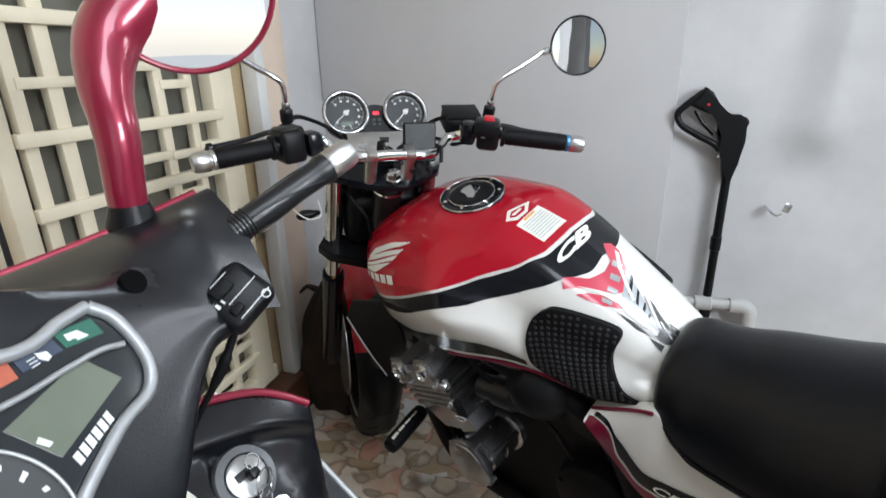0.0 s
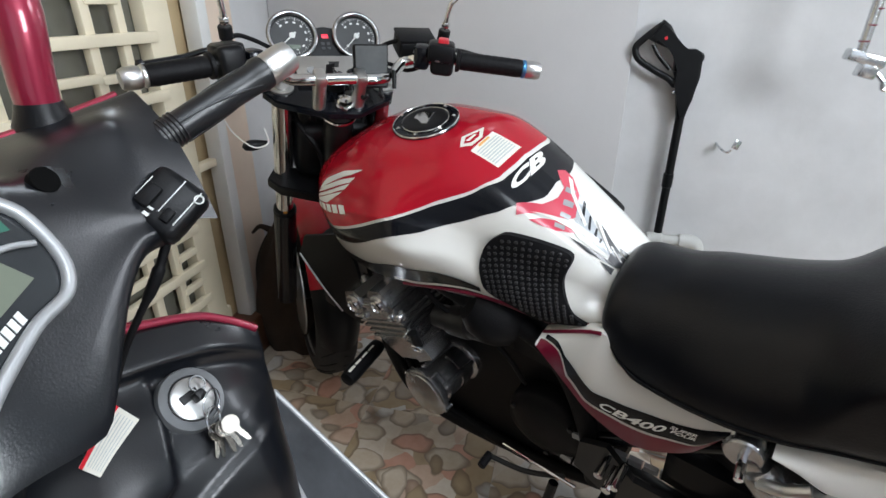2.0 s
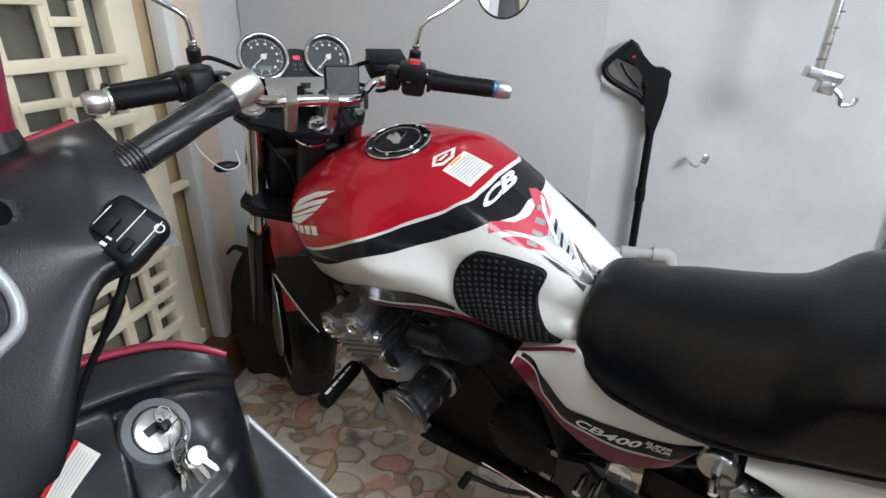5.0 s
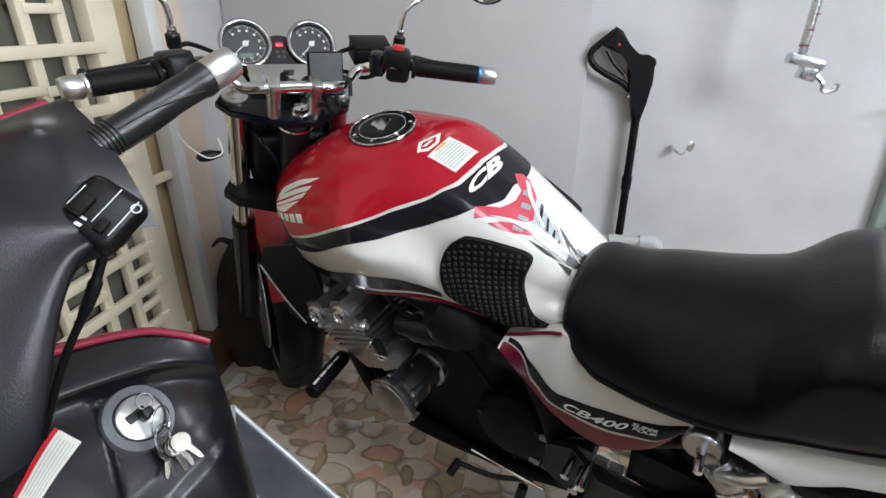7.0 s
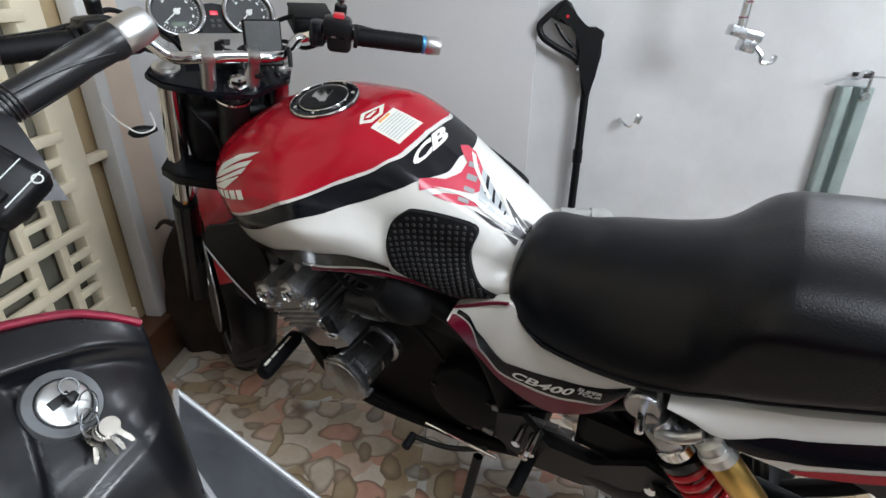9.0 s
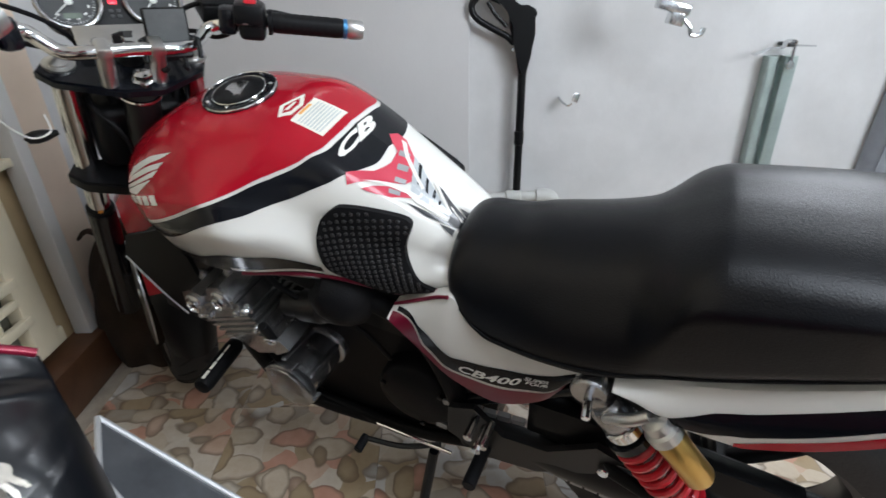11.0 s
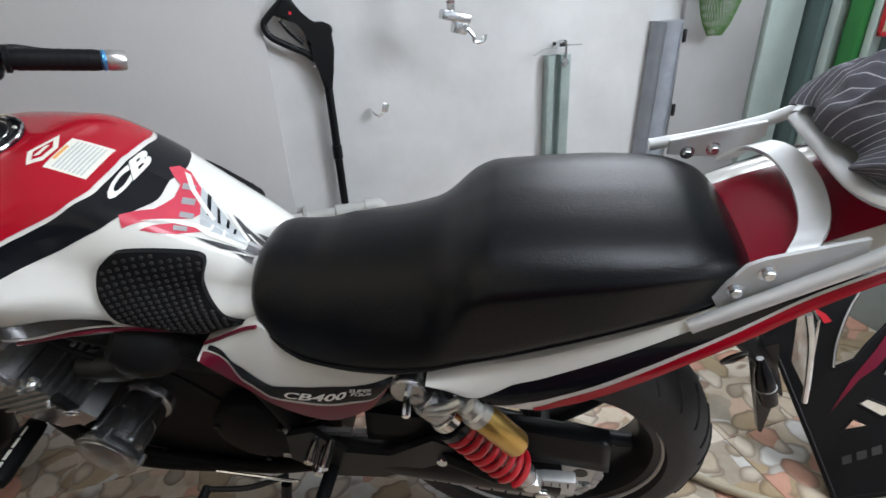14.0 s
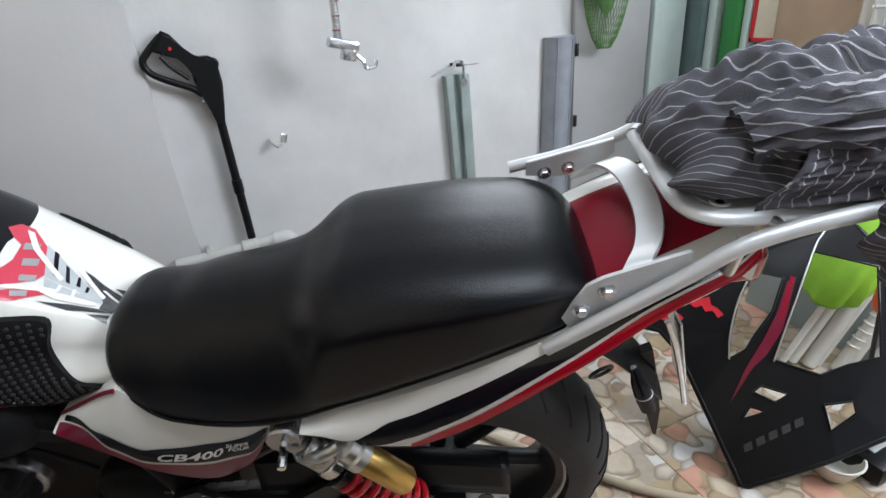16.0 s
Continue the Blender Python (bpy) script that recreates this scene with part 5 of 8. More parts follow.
# frame tubes
for sgn in (1, -1):
    part("frame_tube", tube(bmesh.new(), [(0.80, 0.035 * sgn, 0.74), (0.66, 0.095 * sgn, 0.700), (0.50, 0.108 * sgn, 0.655), (0.36, 0.092 * sgn, 0.610), (0.29, 0.086 * sgn, 0.54), (0.24, 0.095 * sgn, 0.42), (0.22, 0.10 * sgn, 0.28)], 0.020, 40, 14), M_RUBBER, bike, "black frame tube")
    part("frame_tube", tube(bmesh.new(), [(0.83, 0.03 * sgn, 0.62), (0.80, 0.05 * sgn, 0.45), (0.75, 0.06 * sgn, 0.27), (0.66, 0.06 * sgn, 0.175), (0.40, 0.06 * sgn, 0.155), (0.22, 0.07 * sgn, 0.22)], 0.015, 36, 12), M_RUBBER, bike, "black frame tube")
    part("seat_rail", tube(bmesh.new(), [(0.32, 0.075 * sgn, 0.61), (0.15, 0.075 * sgn, 0.59), (0.0, 0.085 * sgn, 0.60), (-0.10, 0.100 * sgn, 0.595), (-0.25, 0.100 * sgn, 0.66), (-0.45, 0.085 * sgn, 0.78)], 0.013, 30, 10), M_BLACK, bike, "black seat rail")
    part("rail_stay", tube(bmesh.new(), [(0.23, 0.095 * sgn, 0.40), (0.10, 0.095 * sgn, 0.48), (-0.02, 0.100 * sgn, 0.57)], 0.011, 16, 10), M_BLACK, bike)
    # foot-peg hanger
    hg = part("footrest_hanger", side_plate(bmesh.new(), [(0.24, 0.42), (0.25, 0.34), (0.18, 0.29), (0.08, 0.30), (-0.02, 0.36), (-0.06, 0.42), (-0.02, 0.44), (0.06, 0.38), (0.14, 0.38), (0.19, 0.44)], 0.118 if sgn > 0 else -0.130, 0.130 if sgn > 0 else -0.118, 0.0), M_DARK, bike, "dark alloy footrest hanger")
    part("footrest", rod(bmesh.new(), (0.175, 0.13 * sgn, 0.325), (0.175, 0.215 * sgn, 0.335), 0.0125), M_RUBBER, bike, "black footrest")
    part("rear_footrest", rod(bmesh.new(), (-0.035, 0.13 * sgn, 0.395), (-0.13, 0.165 * sgn, 0.405), 0.011), M_RUBBER, bike, "ribbed folded rear footrest")
    part("footrest_bolt", rod(bmesh.new(), (-0.035, 0.13 * sgn, 0.395), (-0.035, 0.145 * sgn, 0.396), 0.010, seg=8), M_CHROME, bike)
for x, y, z in ((0.185, 0.175, 0.420), (0.155, 0.185, 0.425), (0.165, 0.19, 0.415)):
    part("pivot_bolt", rod(bmesh.new(), (x, y - 0.05, z), (x, y, z), 0.0085, seg=10), M_CHROME, bike, "chrome bolt")
part("shift_rod", rod(bmesh.new(), (0.392, 0.158, 0.327), (0.232, 0.160, 0.318), 0.0036, seg=8), M_CHROME, bike, "chrome shift rod")
lev = part("shift_lever", tube(bmesh.new(), [(0.26, 0.150, 0.315), (0.34, 0.165, 0.285), (0.42, 0.175, 0.285)], 0.0055, 12, 8), M_DARK, bike, "dark shift lever")
part("lever_pad", rod(bmesh.new(), (0.42, 0.170, 0.285), (0.42, 0.205, 0.285), 0.009), M_RUBBER, lev)
# crash-bar stub ahead of the engine with its ribbed rubber
SL0, SL1 = Vector((0.785, 0.105, 0.362)), Vector((0.757, 0.240, 0.380))
stub = part("engine_slider", lathe(bmesh.new(), [(0.012, 0), (0.018, 0.006), (0.0195, 0.02), (0.0195, 0.125), (0.017, 0.137), (0.012, 0.140), (0.0, 0.140)], along(SL0, SL1), 24), M_RUBBER, bike, "black engine slider with a bright reflector strip")
SLIDE = (SL1 - SL0).normalized()
FACE = Vector((-0.25, 0.30, 0.92))
FACE = (FACE - SLIDE * FACE.dot(SLIDE)).normalized()
STRIP = Matrix((SLIDE, FACE.cross(SLIDE), FACE)).transposed().to_4x4()
for k in range(4):
    STRIP.translation = SL0 + SLIDE * (0.040 + 0.026 * k) + FACE * 0.0192
    part("slider_strip", box(bmesh.new(), 0, 0, 0, 0.022, 0.0042 + 0.0008 * k, 0.002, 0.0008, STRIP), M_STICKER, stub, "bright reflector strip")
# exhaust: four dull black headers, collector, silencer on the right
for k in range(4):
    y = -0.098 + 0.065 * k
    part("exhaust_header", tube(bmesh.new(), [CYL @ Vector((0.06, y, 0.13)), CYL @ Vector((0.115, y, 0.10)), (0.76, y * 0.9, 0.33), (0.70, y * 0.8, 0.19), (0.50, y * 0.6, 0.145), (0.30, y * 0.45 - 0.02, 0.135)], 0.0165, 40, 12), M_RUBBER, bike, "dull black exhaust header")
part("silencer", lathe(bmesh.new(), [(0.025, 0), (0.048, 0.05), (0.052, 0.30), (0.048, 0.40), (0.030, 0.41), (0.0, 0.40)], along((0.22, -0.12, 0.16), (-0.42, -0.20, 0.30)), 30), M_CHROME, bike, "chrome silencer")
part("silencer_link", tube(bmesh.new(), [(0.30, -0.03, 0.135), (0.26, -0.08, 0.14), (0.22, -0.12, 0.16)], 0.022, 12, 12), M_DARK, bike)
# rear wheel, swingarm, chain
REAR = Matrix.Identity(4)
wheel(-0.205, 0.302, 0.302, 0.214, 0.078, REAR, "rear_tyre", 6, "worn black rear tyre")
for sgn in (1, -1):
    sw = part("swingarm", tube(bmesh.new(), [(0.22, 0.085 * sgn, 0.335), (0.08, 0.105 * sgn, 0.330), (-0.10, 0.112 * sgn, 0.318), (-0.235, 0.112 * sgn, 0.305)], 0.026, 26, 12, flat=1.25), M_DARK, bike, "dark steel swingarm")
    part("axle_plate", box(bmesh.new(), -0.225, 0.122 * sgn, 0.318, 0.072, 0.024, 0.048, 0.006), M_SILVER, sw, "bright chain adjuster block")
    part("axle_nut", rod(bmesh.new(), (-0.205, 0.128 * sgn, 0.305), (-0.205, 0.146 * sgn, 0.305), 0.014, seg=6), M_CHROME, sw)
    part("adjuster_bolt", rod(bmesh.new(), (-0.262, 0.122 * sgn, 0.318), (-0.285, 0.122 * sgn, 0.320), 0.005, seg=6), M_ZINC, sw)
    for k in range(4):
        part("adjuster_mark", box(bmesh.new(), -0.205 - 0.014 * k, 0.1345 * sgn, 0.330, 0.002, 0.002, 0.014), M_DARK, sw)
    # shock absorber with its reservoir
    top, low = Vector((0.000, 0.132 * sgn, 0.600)), Vector((-0.185, 0.140 * sgn, 0.352))
    d = (low - top).normalized()
    X = along(top, low)
    ln = (low - top).length
    shk = part("shock_absorber", lathe(bmesh.new(), [(0.022, 0.030), (0.027, 0.036), (0.027, 0.075), (0.024, 0.080), (0.012, 0.085), (0.012, ln - 0.05), (0.022, ln - 0.045), (0.022, ln - 0.02), (0.010, ln)], X, 26), M_ENGINE, bike, "shock absorber with a red spring and gold reservoir")
    part("collar", lathe(bmesh.new(), [(0.024, 0.074), (0.030, 0.078), (0.030, 0.094), (0.024, 0.098)], X, 26), M_CHROME, shk, "polished collar")
    part("spring_seat", lathe(bmesh.new(), [(0.020, 0.096), (0.036, 0.098), (0.036, 0.110), (0.020, 0.112)], X, 26), M_BLACK, shk, "black spring seat")
    coil, turns = [], 7.5
    for k in range(161):
        a = 2 * math.pi * turns * k / 160
        h = 0.114 + (ln - 0.05 - 0.114) * k / 160
        coil.append(X @ Vector((0.0305 * math.cos(a), 0.0305 * math.sin(a), h)))
    part("spring", tube(bmesh.new(), coil, 0.0058, 160, 8, straight=True), M_SPRING, shk, "red coil spring")
    part("top_eye", lathe(bmesh.new(), [(0.024, -0.016), (0.027, -0.012), (0.027, 0.012), (0.024, 0.016)], along(top, top + Vector((0, sgn, 0))), 26), M_ENGINE, shk, "alloy top eye")
    part("top_bolt", rod(bmesh.new(), top + Vector((0, 0.010 * sgn, 0)), top + Vector((-0.004, 0.052 * sgn, -0.004)), 0.0062, seg=8), M_CHROME, shk)
    part("eye_neck", box(bmesh.new(), 0, 0, 0.022, 0.036, 0.030, 0.034, 0.008, X), M_ENGINE, shk)
    part("bottom_eye", lathe(bmesh.new(), [(0.015, -0.014), (0.018, 0), (0.015, 0.014)], along(low, low + Vector((0, sgn, 0))), 20), M_ALU, shk)
    c0, c1 = Vector((-0.084, 0.158 * sgn, 0.604)), Vector((-0.160, 0.163 * sgn, 0.506))
    CM = along(c0, c1)
    cl = (c1 - c0).length
    res = part("reservoir", lathe(bmesh.new(), [(0.0205, 0.034), (0.0213, 0.037), (0.0213, cl - 0.006), (0.018, cl), (0.0, cl)], CM, 28), M_GOLD, shk, "gold reservoir canister")
    part("reservoir_head", lathe(bmesh.new(), [(0.012, 0), (0.019, 0.004), (0.019, 0.018), (0.024, 0.021), (0.024, 0.035)], CM, 24), M_ALU, shk, "alloy reservoir head")
    part("reservoir_mark", box(bmesh.new(), -0.0005, -0.0238 * sgn, 0.048, 0.014, 0.003, 0.006, 0.0005, CM), M_SPRING, shk)
    part("reservoir_link", tube(bmesh.new(), [top + d * 0.045 + Vector((0, 0.02 * sgn, 0.005)), top + d * 0.03 + Vector((-0.035, 0.03 * sgn, 0.012)), c0 + Vector((0.004, 0, 0))], 0.009, 14, 10), M_ALU, shk)
guard = part("chain_guard", grid(lambda a, b: (0.10 - 0.415 * a, 0.062 + 0.050 * b, 0.455 - 0.025 * a - 0.030 * a * a + 0.006 * math.sin(math.pi * b) - (0.055 * max(0, b - 0.7) / 0.3)), 24, 10), M_PLASTIC, bike, "black plastic chain guard")
guard.modifiers.new("thickness", "SOLIDIFY").thickness = 0.003
spk = part("sprocket", lathe(bmesh.new(), [(0.035, 0.088), (0.098, 0.088), (0.098, 0.094), (0.035, 0.094)], REAR @ Matrix.Translation((-0.205, 0, 0.302)) @ pose(0, 0, 0, -90, 0, 0), 44), M_SILVER, bike, "bright rear sprocket")
# Dark discs on the solid sprocket stand for its shaded holes.
for k in range(6):
    a = 2 * math.pi * k / 6
    part("sprocket_hole", rod(bmesh.new(), (-0.205 + 0.068 * math.cos(a), 0.0935, 0.302 + 0.068 * math.sin(a)), (-0.205 + 0.068 * math.cos(a), 0.0955, 0.302 + 0.068 * math.sin(a)), 0.014, seg=14), M_DARK, spk)
chain = bmesh.new()
for k in range(54):
    s = k / 54
    if s < 0.34:
        p = Vector((0.30 - 0.505 * s / 0.34, 0.091, 0.372 + 0.030 * s / 0.34))
        q = Vector((0.30 - 0.505 * (s + 0.018) / 0.34, 0.091, 0.372 + 0.030 * (s + 0.018) / 0.34))
    elif s < 0.66:
        a = math.pi / 2 + math.pi * (s - 0.34) / 0.32
        p = Vector((-0.205 + 0.101 * math.cos(a), 0.091, 0.302 + 0.101 * math.sin(a)))
        a += 0.17
        q = Vector((-0.205 + 0.101 * math.cos(a), 0.091, 0.302 + 0.101 * math.sin(a)))
    else:
        u = (s - 0.66) / 0.34
        p = Vector((-0.205 + 0.505 * u, 0.091, 0.201 + 0.085 * u))
        q = Vector((-0.205 + 0.505 * (u + 0.05), 0.091, 0.201 + 0.085 * (u + 0.05)))
    box(chain, 0, 0, 0.0, 0.010, 0.016 if k % 2 else 0.012, (q - p).length * 0.9, 0, along((p + q) / 2, q))
part("chain", chain, M_GREY, bike, "dull steel chain", smooth=False)
# rear mudguard, lamp, plate carrier and side stand
mud = part("rear_mudguard", grid(lambda a, b: (-0.36 - 0.17 * a - 0.03 * a * a, 0.07 * (2 * b - 1) * (1 - 0.25 * a), 0.70 - 0.05 * a - 0.14 * a * a + 0.02 * (1 - (2 * b - 1) ** 2)), 18, 10), M_PLASTIC, bike, "black rear mudguard")
mud.modifiers.new("thickness", "SOLIDIFY").thickness = 0.004
part("mudguard_flap", prism(bmesh.new(), [(-0.505, 0.56), (-0.530, 0.52), (-0.560, 0.42), (-0.585, 0.345), (-0.592, 0.340), (-0.585, 0.42), (-0.560, 0.53), (-0.545, 0.585)], Matrix(((1, 0, 0, 0), (0, 0, -1, 0.012), (0, 1, 0, 0), (0, 0, 0, 1))), 0.020, 0.004), M_PLASTIC, bike, "black mudguard tongue")
part("tail_lamp", box(bmesh.new(), -0.600, 0, 0.80, 0.05, 0.15, 0.055, 0.014, None, 3), material("red_lamp_lens", (0.35, 0.01, 0.015), 0.2, coat=0.8), bike, "red tail lamp")
for sgn in (1, -1):
    rs = part("rear_signal", lathe(bmesh.new(), [(0.005, 0), (0.007, 0.012), (0.012, 0.03), (0.014, 0.06), (0.012, 0.085), (0.0, 0.096)], along((-0.50, 0.055 * sgn, 0.60), (-0.545, 0.055 * sgn + 0.03 * sgn, 0.48)), 18), M_BLACK, bike, "black rear signal with a pale edge")
    part("signal_edge", torus(bmesh.new(), along((-0.50, 0.055 * sgn, 0.60), (-0.545, 0.055 * sgn + 0.03 * sgn, 0.48)) @ Matrix.Translation((0, 0, 0.055)), 0.0138, 0.0010, 28, 6), M_SILVER, rs)
pl = part("plate_carrier", box(bmesh.new(), 0, 0, 0, 0.004, 0.060, 0.17, 0.0015, pose(-0.588, 0.0, 0.575, 0, 14, 0)), M_ZINC, bike, "slim bare steel plate carrier")
part("carrier_strut", tube(bmesh.new(), [(-0.535, 0.050, 0.690), (-0.555, 0.052, 0.640), (-0.580, 0.050, 0.560), (-0.600, 0.046, 0.490)], 0.0045, 14, 8), M_ZINC, pl)
part("helmet_hook", torus(bmesh.new(), pose(-0.435, 0.105, 0.660, 70, 0, 20), 0.016, 0.0026, 24, 8), M_DARK, bike)
stand = part("side_stand", tube(bmesh.new(), [(0.30, 0.12, 0.215), (0.315, 0.17, 0.10), (0.335, 0.226, -0.042)], 0.011, 16, 10), M_BLACK, bike, "black side stand")
part("stand_foot", box(bmesh.new(), 0.335, 0.226, -0.047, 0.06, 0.04, 0.008, 0.002), M_DARK, stand)

# ---- the garage: walls, gate, floor ----
WALL_Y, GATE_X = 1.700, -0.97
# Walls out of view; their grey is chosen to keep reflections on black parts dark.
M_SIDE = material("unseen_wall_grey", (0.26, 0.26, 0.27), 0.85, var=0.1, scale=2, bump=0.2, bump_scale=40)
M_BROWN = material("brown_tile", (0.12, 0.055, 0.028), 0.35, var=0.35, scale=9, bump=0.1, second=(0.06, 0.026, 0.014))
M_TEAL = material("grey_green_paint", (0.10, 0.15, 0.15), 0.4, var=0.15, scale=6)
M_GREEN = material("green_paint", (0.03, 0.20, 0.05), 0.4, var=0.15, scale=8)
M_PALE = material("pale_green_paint", (0.52, 0.62, 0.60), 0.4, var=0.08, scale=8)
# Pane's base colour is raised to carry the reflection of the lit room.
M_PANE = material("glass_reflection_tone", (0.17, 0.165, 0.135), 0.08, var=0.3, scale=3, spec=0.6)


def block(name, x0, x1, y0, y1, z0, z1, mat, label="", bevel=0.0, kind="structure", parent=None):
    bm = bmesh.new()
    box(bm, (x0 + x1) / 2, (y0 + y1) / 2, (z0 + z1) / 2, x1 - x0, y1 - y0, z1 - z0, bevel)
    ob = link(name, bm, mat, parent, label, smooth=bevel > 0)
    if not parent:
        tagged(ob, label, kind=kind)
    return ob


# north wall; the unseen opening above head height is added for a fill lamp
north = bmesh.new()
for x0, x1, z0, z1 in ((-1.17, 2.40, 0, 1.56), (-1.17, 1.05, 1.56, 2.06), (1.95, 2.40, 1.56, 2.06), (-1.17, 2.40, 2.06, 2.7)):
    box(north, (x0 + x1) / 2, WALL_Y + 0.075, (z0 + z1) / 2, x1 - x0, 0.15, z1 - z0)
tagged(link("wall_north", north, M_WALL, None, "", False), "white painted wall with an added opening for the fill lamp", kind="structure")
block("wall_column", GATE_X + 0.002, 0.175, WALL_Y - 0.022, WALL_Y - 0.0005, 0, 2.7, M_COLUMN, "greyish painted pillar face", 0.005)
block("wall_west", -1.25, GATE_X - 0.05, -2.1, 0.60, 0, 2.7, M_BEIGE, "beige rendered wall")
block("wall_west_pier", -1.25, GATE_X, 1.475, WALL_Y - 0.001, 0, 2.7, M_WALL, "white painted pier beside the gate", 0.004)
block("wall_west_top", -1.25, GATE_X - 0.05, 0.60, 1.475, 2.12, 2.7, M_BEIGE, "beige wall over the gate")
block("wall_south", -1.25, 0.35, -2.25, -2.1, 0, 2.7, M_SIDE, "unseen grey wall closing the room")
block("wall_south_pier", 2.15, 2.40, -2.25, -2.1, 0, 2.7, M_SIDE, "unseen grey pier closing the room")
block("wall_south_lintel", 0.35, 2.15, -2.25, -2.1, 2.42, 2.7, M_SIDE, "lintel over the garage front")
block("wall_east", 2.28, 2.40, 0.70, WALL_Y, 0, 2.7, M_SIDE, "unseen grey wall closing the room")
block("wall_east_low", 2.28, 2.40, -2.1, -1.60, 0, 2.7, M_SIDE, "unseen grey wall closing the room")
block("wall_east_lintel", 2.28, 2.40, -1.60, 0.70, 2.40, 2.7, M_SIDE, "lintel over the garage opening")
# ceiling; the unseen opening cut through it is added for the overhead lamp
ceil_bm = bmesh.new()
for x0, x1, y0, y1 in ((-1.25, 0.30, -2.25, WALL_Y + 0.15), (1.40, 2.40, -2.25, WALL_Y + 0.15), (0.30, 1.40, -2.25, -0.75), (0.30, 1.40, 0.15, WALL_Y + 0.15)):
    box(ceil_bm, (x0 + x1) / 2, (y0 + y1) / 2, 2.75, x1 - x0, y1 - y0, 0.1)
tagged(link("ceiling", ceil_bm, M_CEIL, None, "", False), "white ceiling with an unseen opening for the overhead lamp", kind="structure")

# gate: painted steel frame with a basket pattern of bars in front of glass
gate = thing("gate_1", "cream painted steel gate with a lattice of bars", "gate", kind="structure")
part("jamb", box(bmesh.new(), GATE_X - 0.014, 1.410, 1.13, 0.040, 0.126, 1.97, 0.004), M_PEACH, gate, "peach painted door jamb")
part("jamb_strip", box(bmesh.new(), GATE_X - 0.006, 1.325, 1.13, 0.050, 0.042, 1.97, 0.004), material("white_frame_paint", (0.74, 0.74, 0.72), 0.45, var=0.06, scale=6), gate, "white jamb strip")
# Ochre on the stop puts the recess's golden-brown shade into its colour.
part("jamb_stop", box(bmesh.new(), GATE_X - 0.050, 1.262, 1.13, 0.022, 0.130, 1.97, 0.003), material("recess_shade_ochre", (0.50, 0.38, 0.22), 0.6, var=0.1, scale=6), gate)
part("frame_post", box(bmesh.new(), GATE_X - 0.020, 1.182, 1.15, 0.040, 0.084, 1.94, 0.004), M_CREAM, gate)
for z in (0.672, 1.52):
    part("hinge_bar", box(bmesh.new(), GATE_X - 0.016, 1.262, z, 0.026, 0.082, 0.022, 0.003), M_CREAM, gate)
part("frame_post", box(bmesh.new(), GATE_X - 0.020, 0.622, 1.15, 0.040, 0.036, 1.94, 0.004), M_CREAM, gate)
part("frame_rail", box(bmesh.new(), GATE_X - 0.020, 0.942, 0.200, 0.038, 0.600, 0.045, 0.004), M_CREAM, gate)
part("frame_rail", box(bmesh.new(), GATE_X - 0.020, 0.942, 2.10, 0.038, 0.600, 0.045, 0.004), M_CREAM, gate)
for y, w in ((0.668, 0.026), (0.738, 0.030), (0.862, 0.020), (0.978, 0.026), (1.068, 0.024)):
    part("upright", box(bmesh.new(), GATE_X - 0.012, y, 1.15, 0.020, w, 1.90, 0.003), M_CREAM, gate)
for z in (0.300, 0.410, 0.520, 0.635, 0.755, 0.885, 1.020, 1.225, 1.43, 1.63, 1.83):
    part("crossbar", box(bmesh.new(), GATE_X - 0.002, 0.902, z, 0.018, 0.520, 0.026, 0.003), M_CREAM, gate)
for y0, y1, zs in ((0.668, 0.862, (0.35, 0.57, 0.80, 1.115, 1.32)), (0.862, 0.978, (0.46, 0.69, 0.945, 1.14, 1.37)), (0.978, 1.068, (0.25, 0.58, 0.845, 0.94, 1.10)), (1.070, 1.145, (0.36, 0.46, 0.70, 0.95, 1.16))):
    for z in zs:
        part("short_bar", box(bmesh.new(), GATE_X - 0.006, (y0 + y1) / 2, z, 0.016, y1 - y0, 0.020, 0.003), M_CREAM, gate)
part("hinge", box(bmesh.new(), GATE_X + 0.022, 1.462, 0.275, 0.020, 0.018, 0.075, 0.004), material("white_hinge_paint", (0.72, 0.66, 0.5), 0.4, var=0.1), gate, "painted hinge")
part("pane", box(bmesh.new(), GATE_X - 0.045, 0.942, 1.15, 0.006, 0.600, 1.90, 0.0), M_PANE, gate, "glass pane with the room's reflection in its base colour")
block("door_sill", -1.20, GATE_X + 0.045, 0.50, 1.560, 0.0, 0.145, M_BROWN, "brown tiled plinth under the gate", 0.006)
block("wall_west_back", -1.25, -1.06, 0.60, 1.475, 0, 2.12, M_SIDE, "unseen grey wall behind the gate")

# east side: steel door leaves seen edge on
door = thing("door_1", "grey-green steel door with pale and green uprights", "door", kind="structure")
for y0, y1, x, mat, nm in ((1.600, 1.698, 2.10, M_TEAL, "stile"), (1.560, 1.598, 2.13, M_PALE, "stile"), (1.520, 1.558, 2.17, M_TEAL, "stile"), (1.470, 1.528, 2.13, M_GREEN, "stile"), (1.438, 1.468, 2.16, M_PALE, "stile"), (0.62, 1.436, 2.20, M_TEAL, "leaf")):
    part(nm, box(bmesh.new(), x + 0.04, (y0 + y1) / 2, 1.10, 0.05, y1 - y0, 2.19, 0.004), mat, door)
part("white_jamb", box(bmesh.new(), 2.02, WALL_Y - 0.020, 1.34, 0.160, 0.036, 2.66, 0.006), M_PALE, door, "pale jamb")
sign = thing("framed_notice", "cream board in a red frame on the door", "sign")
part("board", box(bmesh.new(), 2.185, 1.36, 1.02, 0.006, 0.120, 0.34, 0.0), material("cream_board", (0.70, 0.62, 0.48), 0.6, var=0.1), sign)
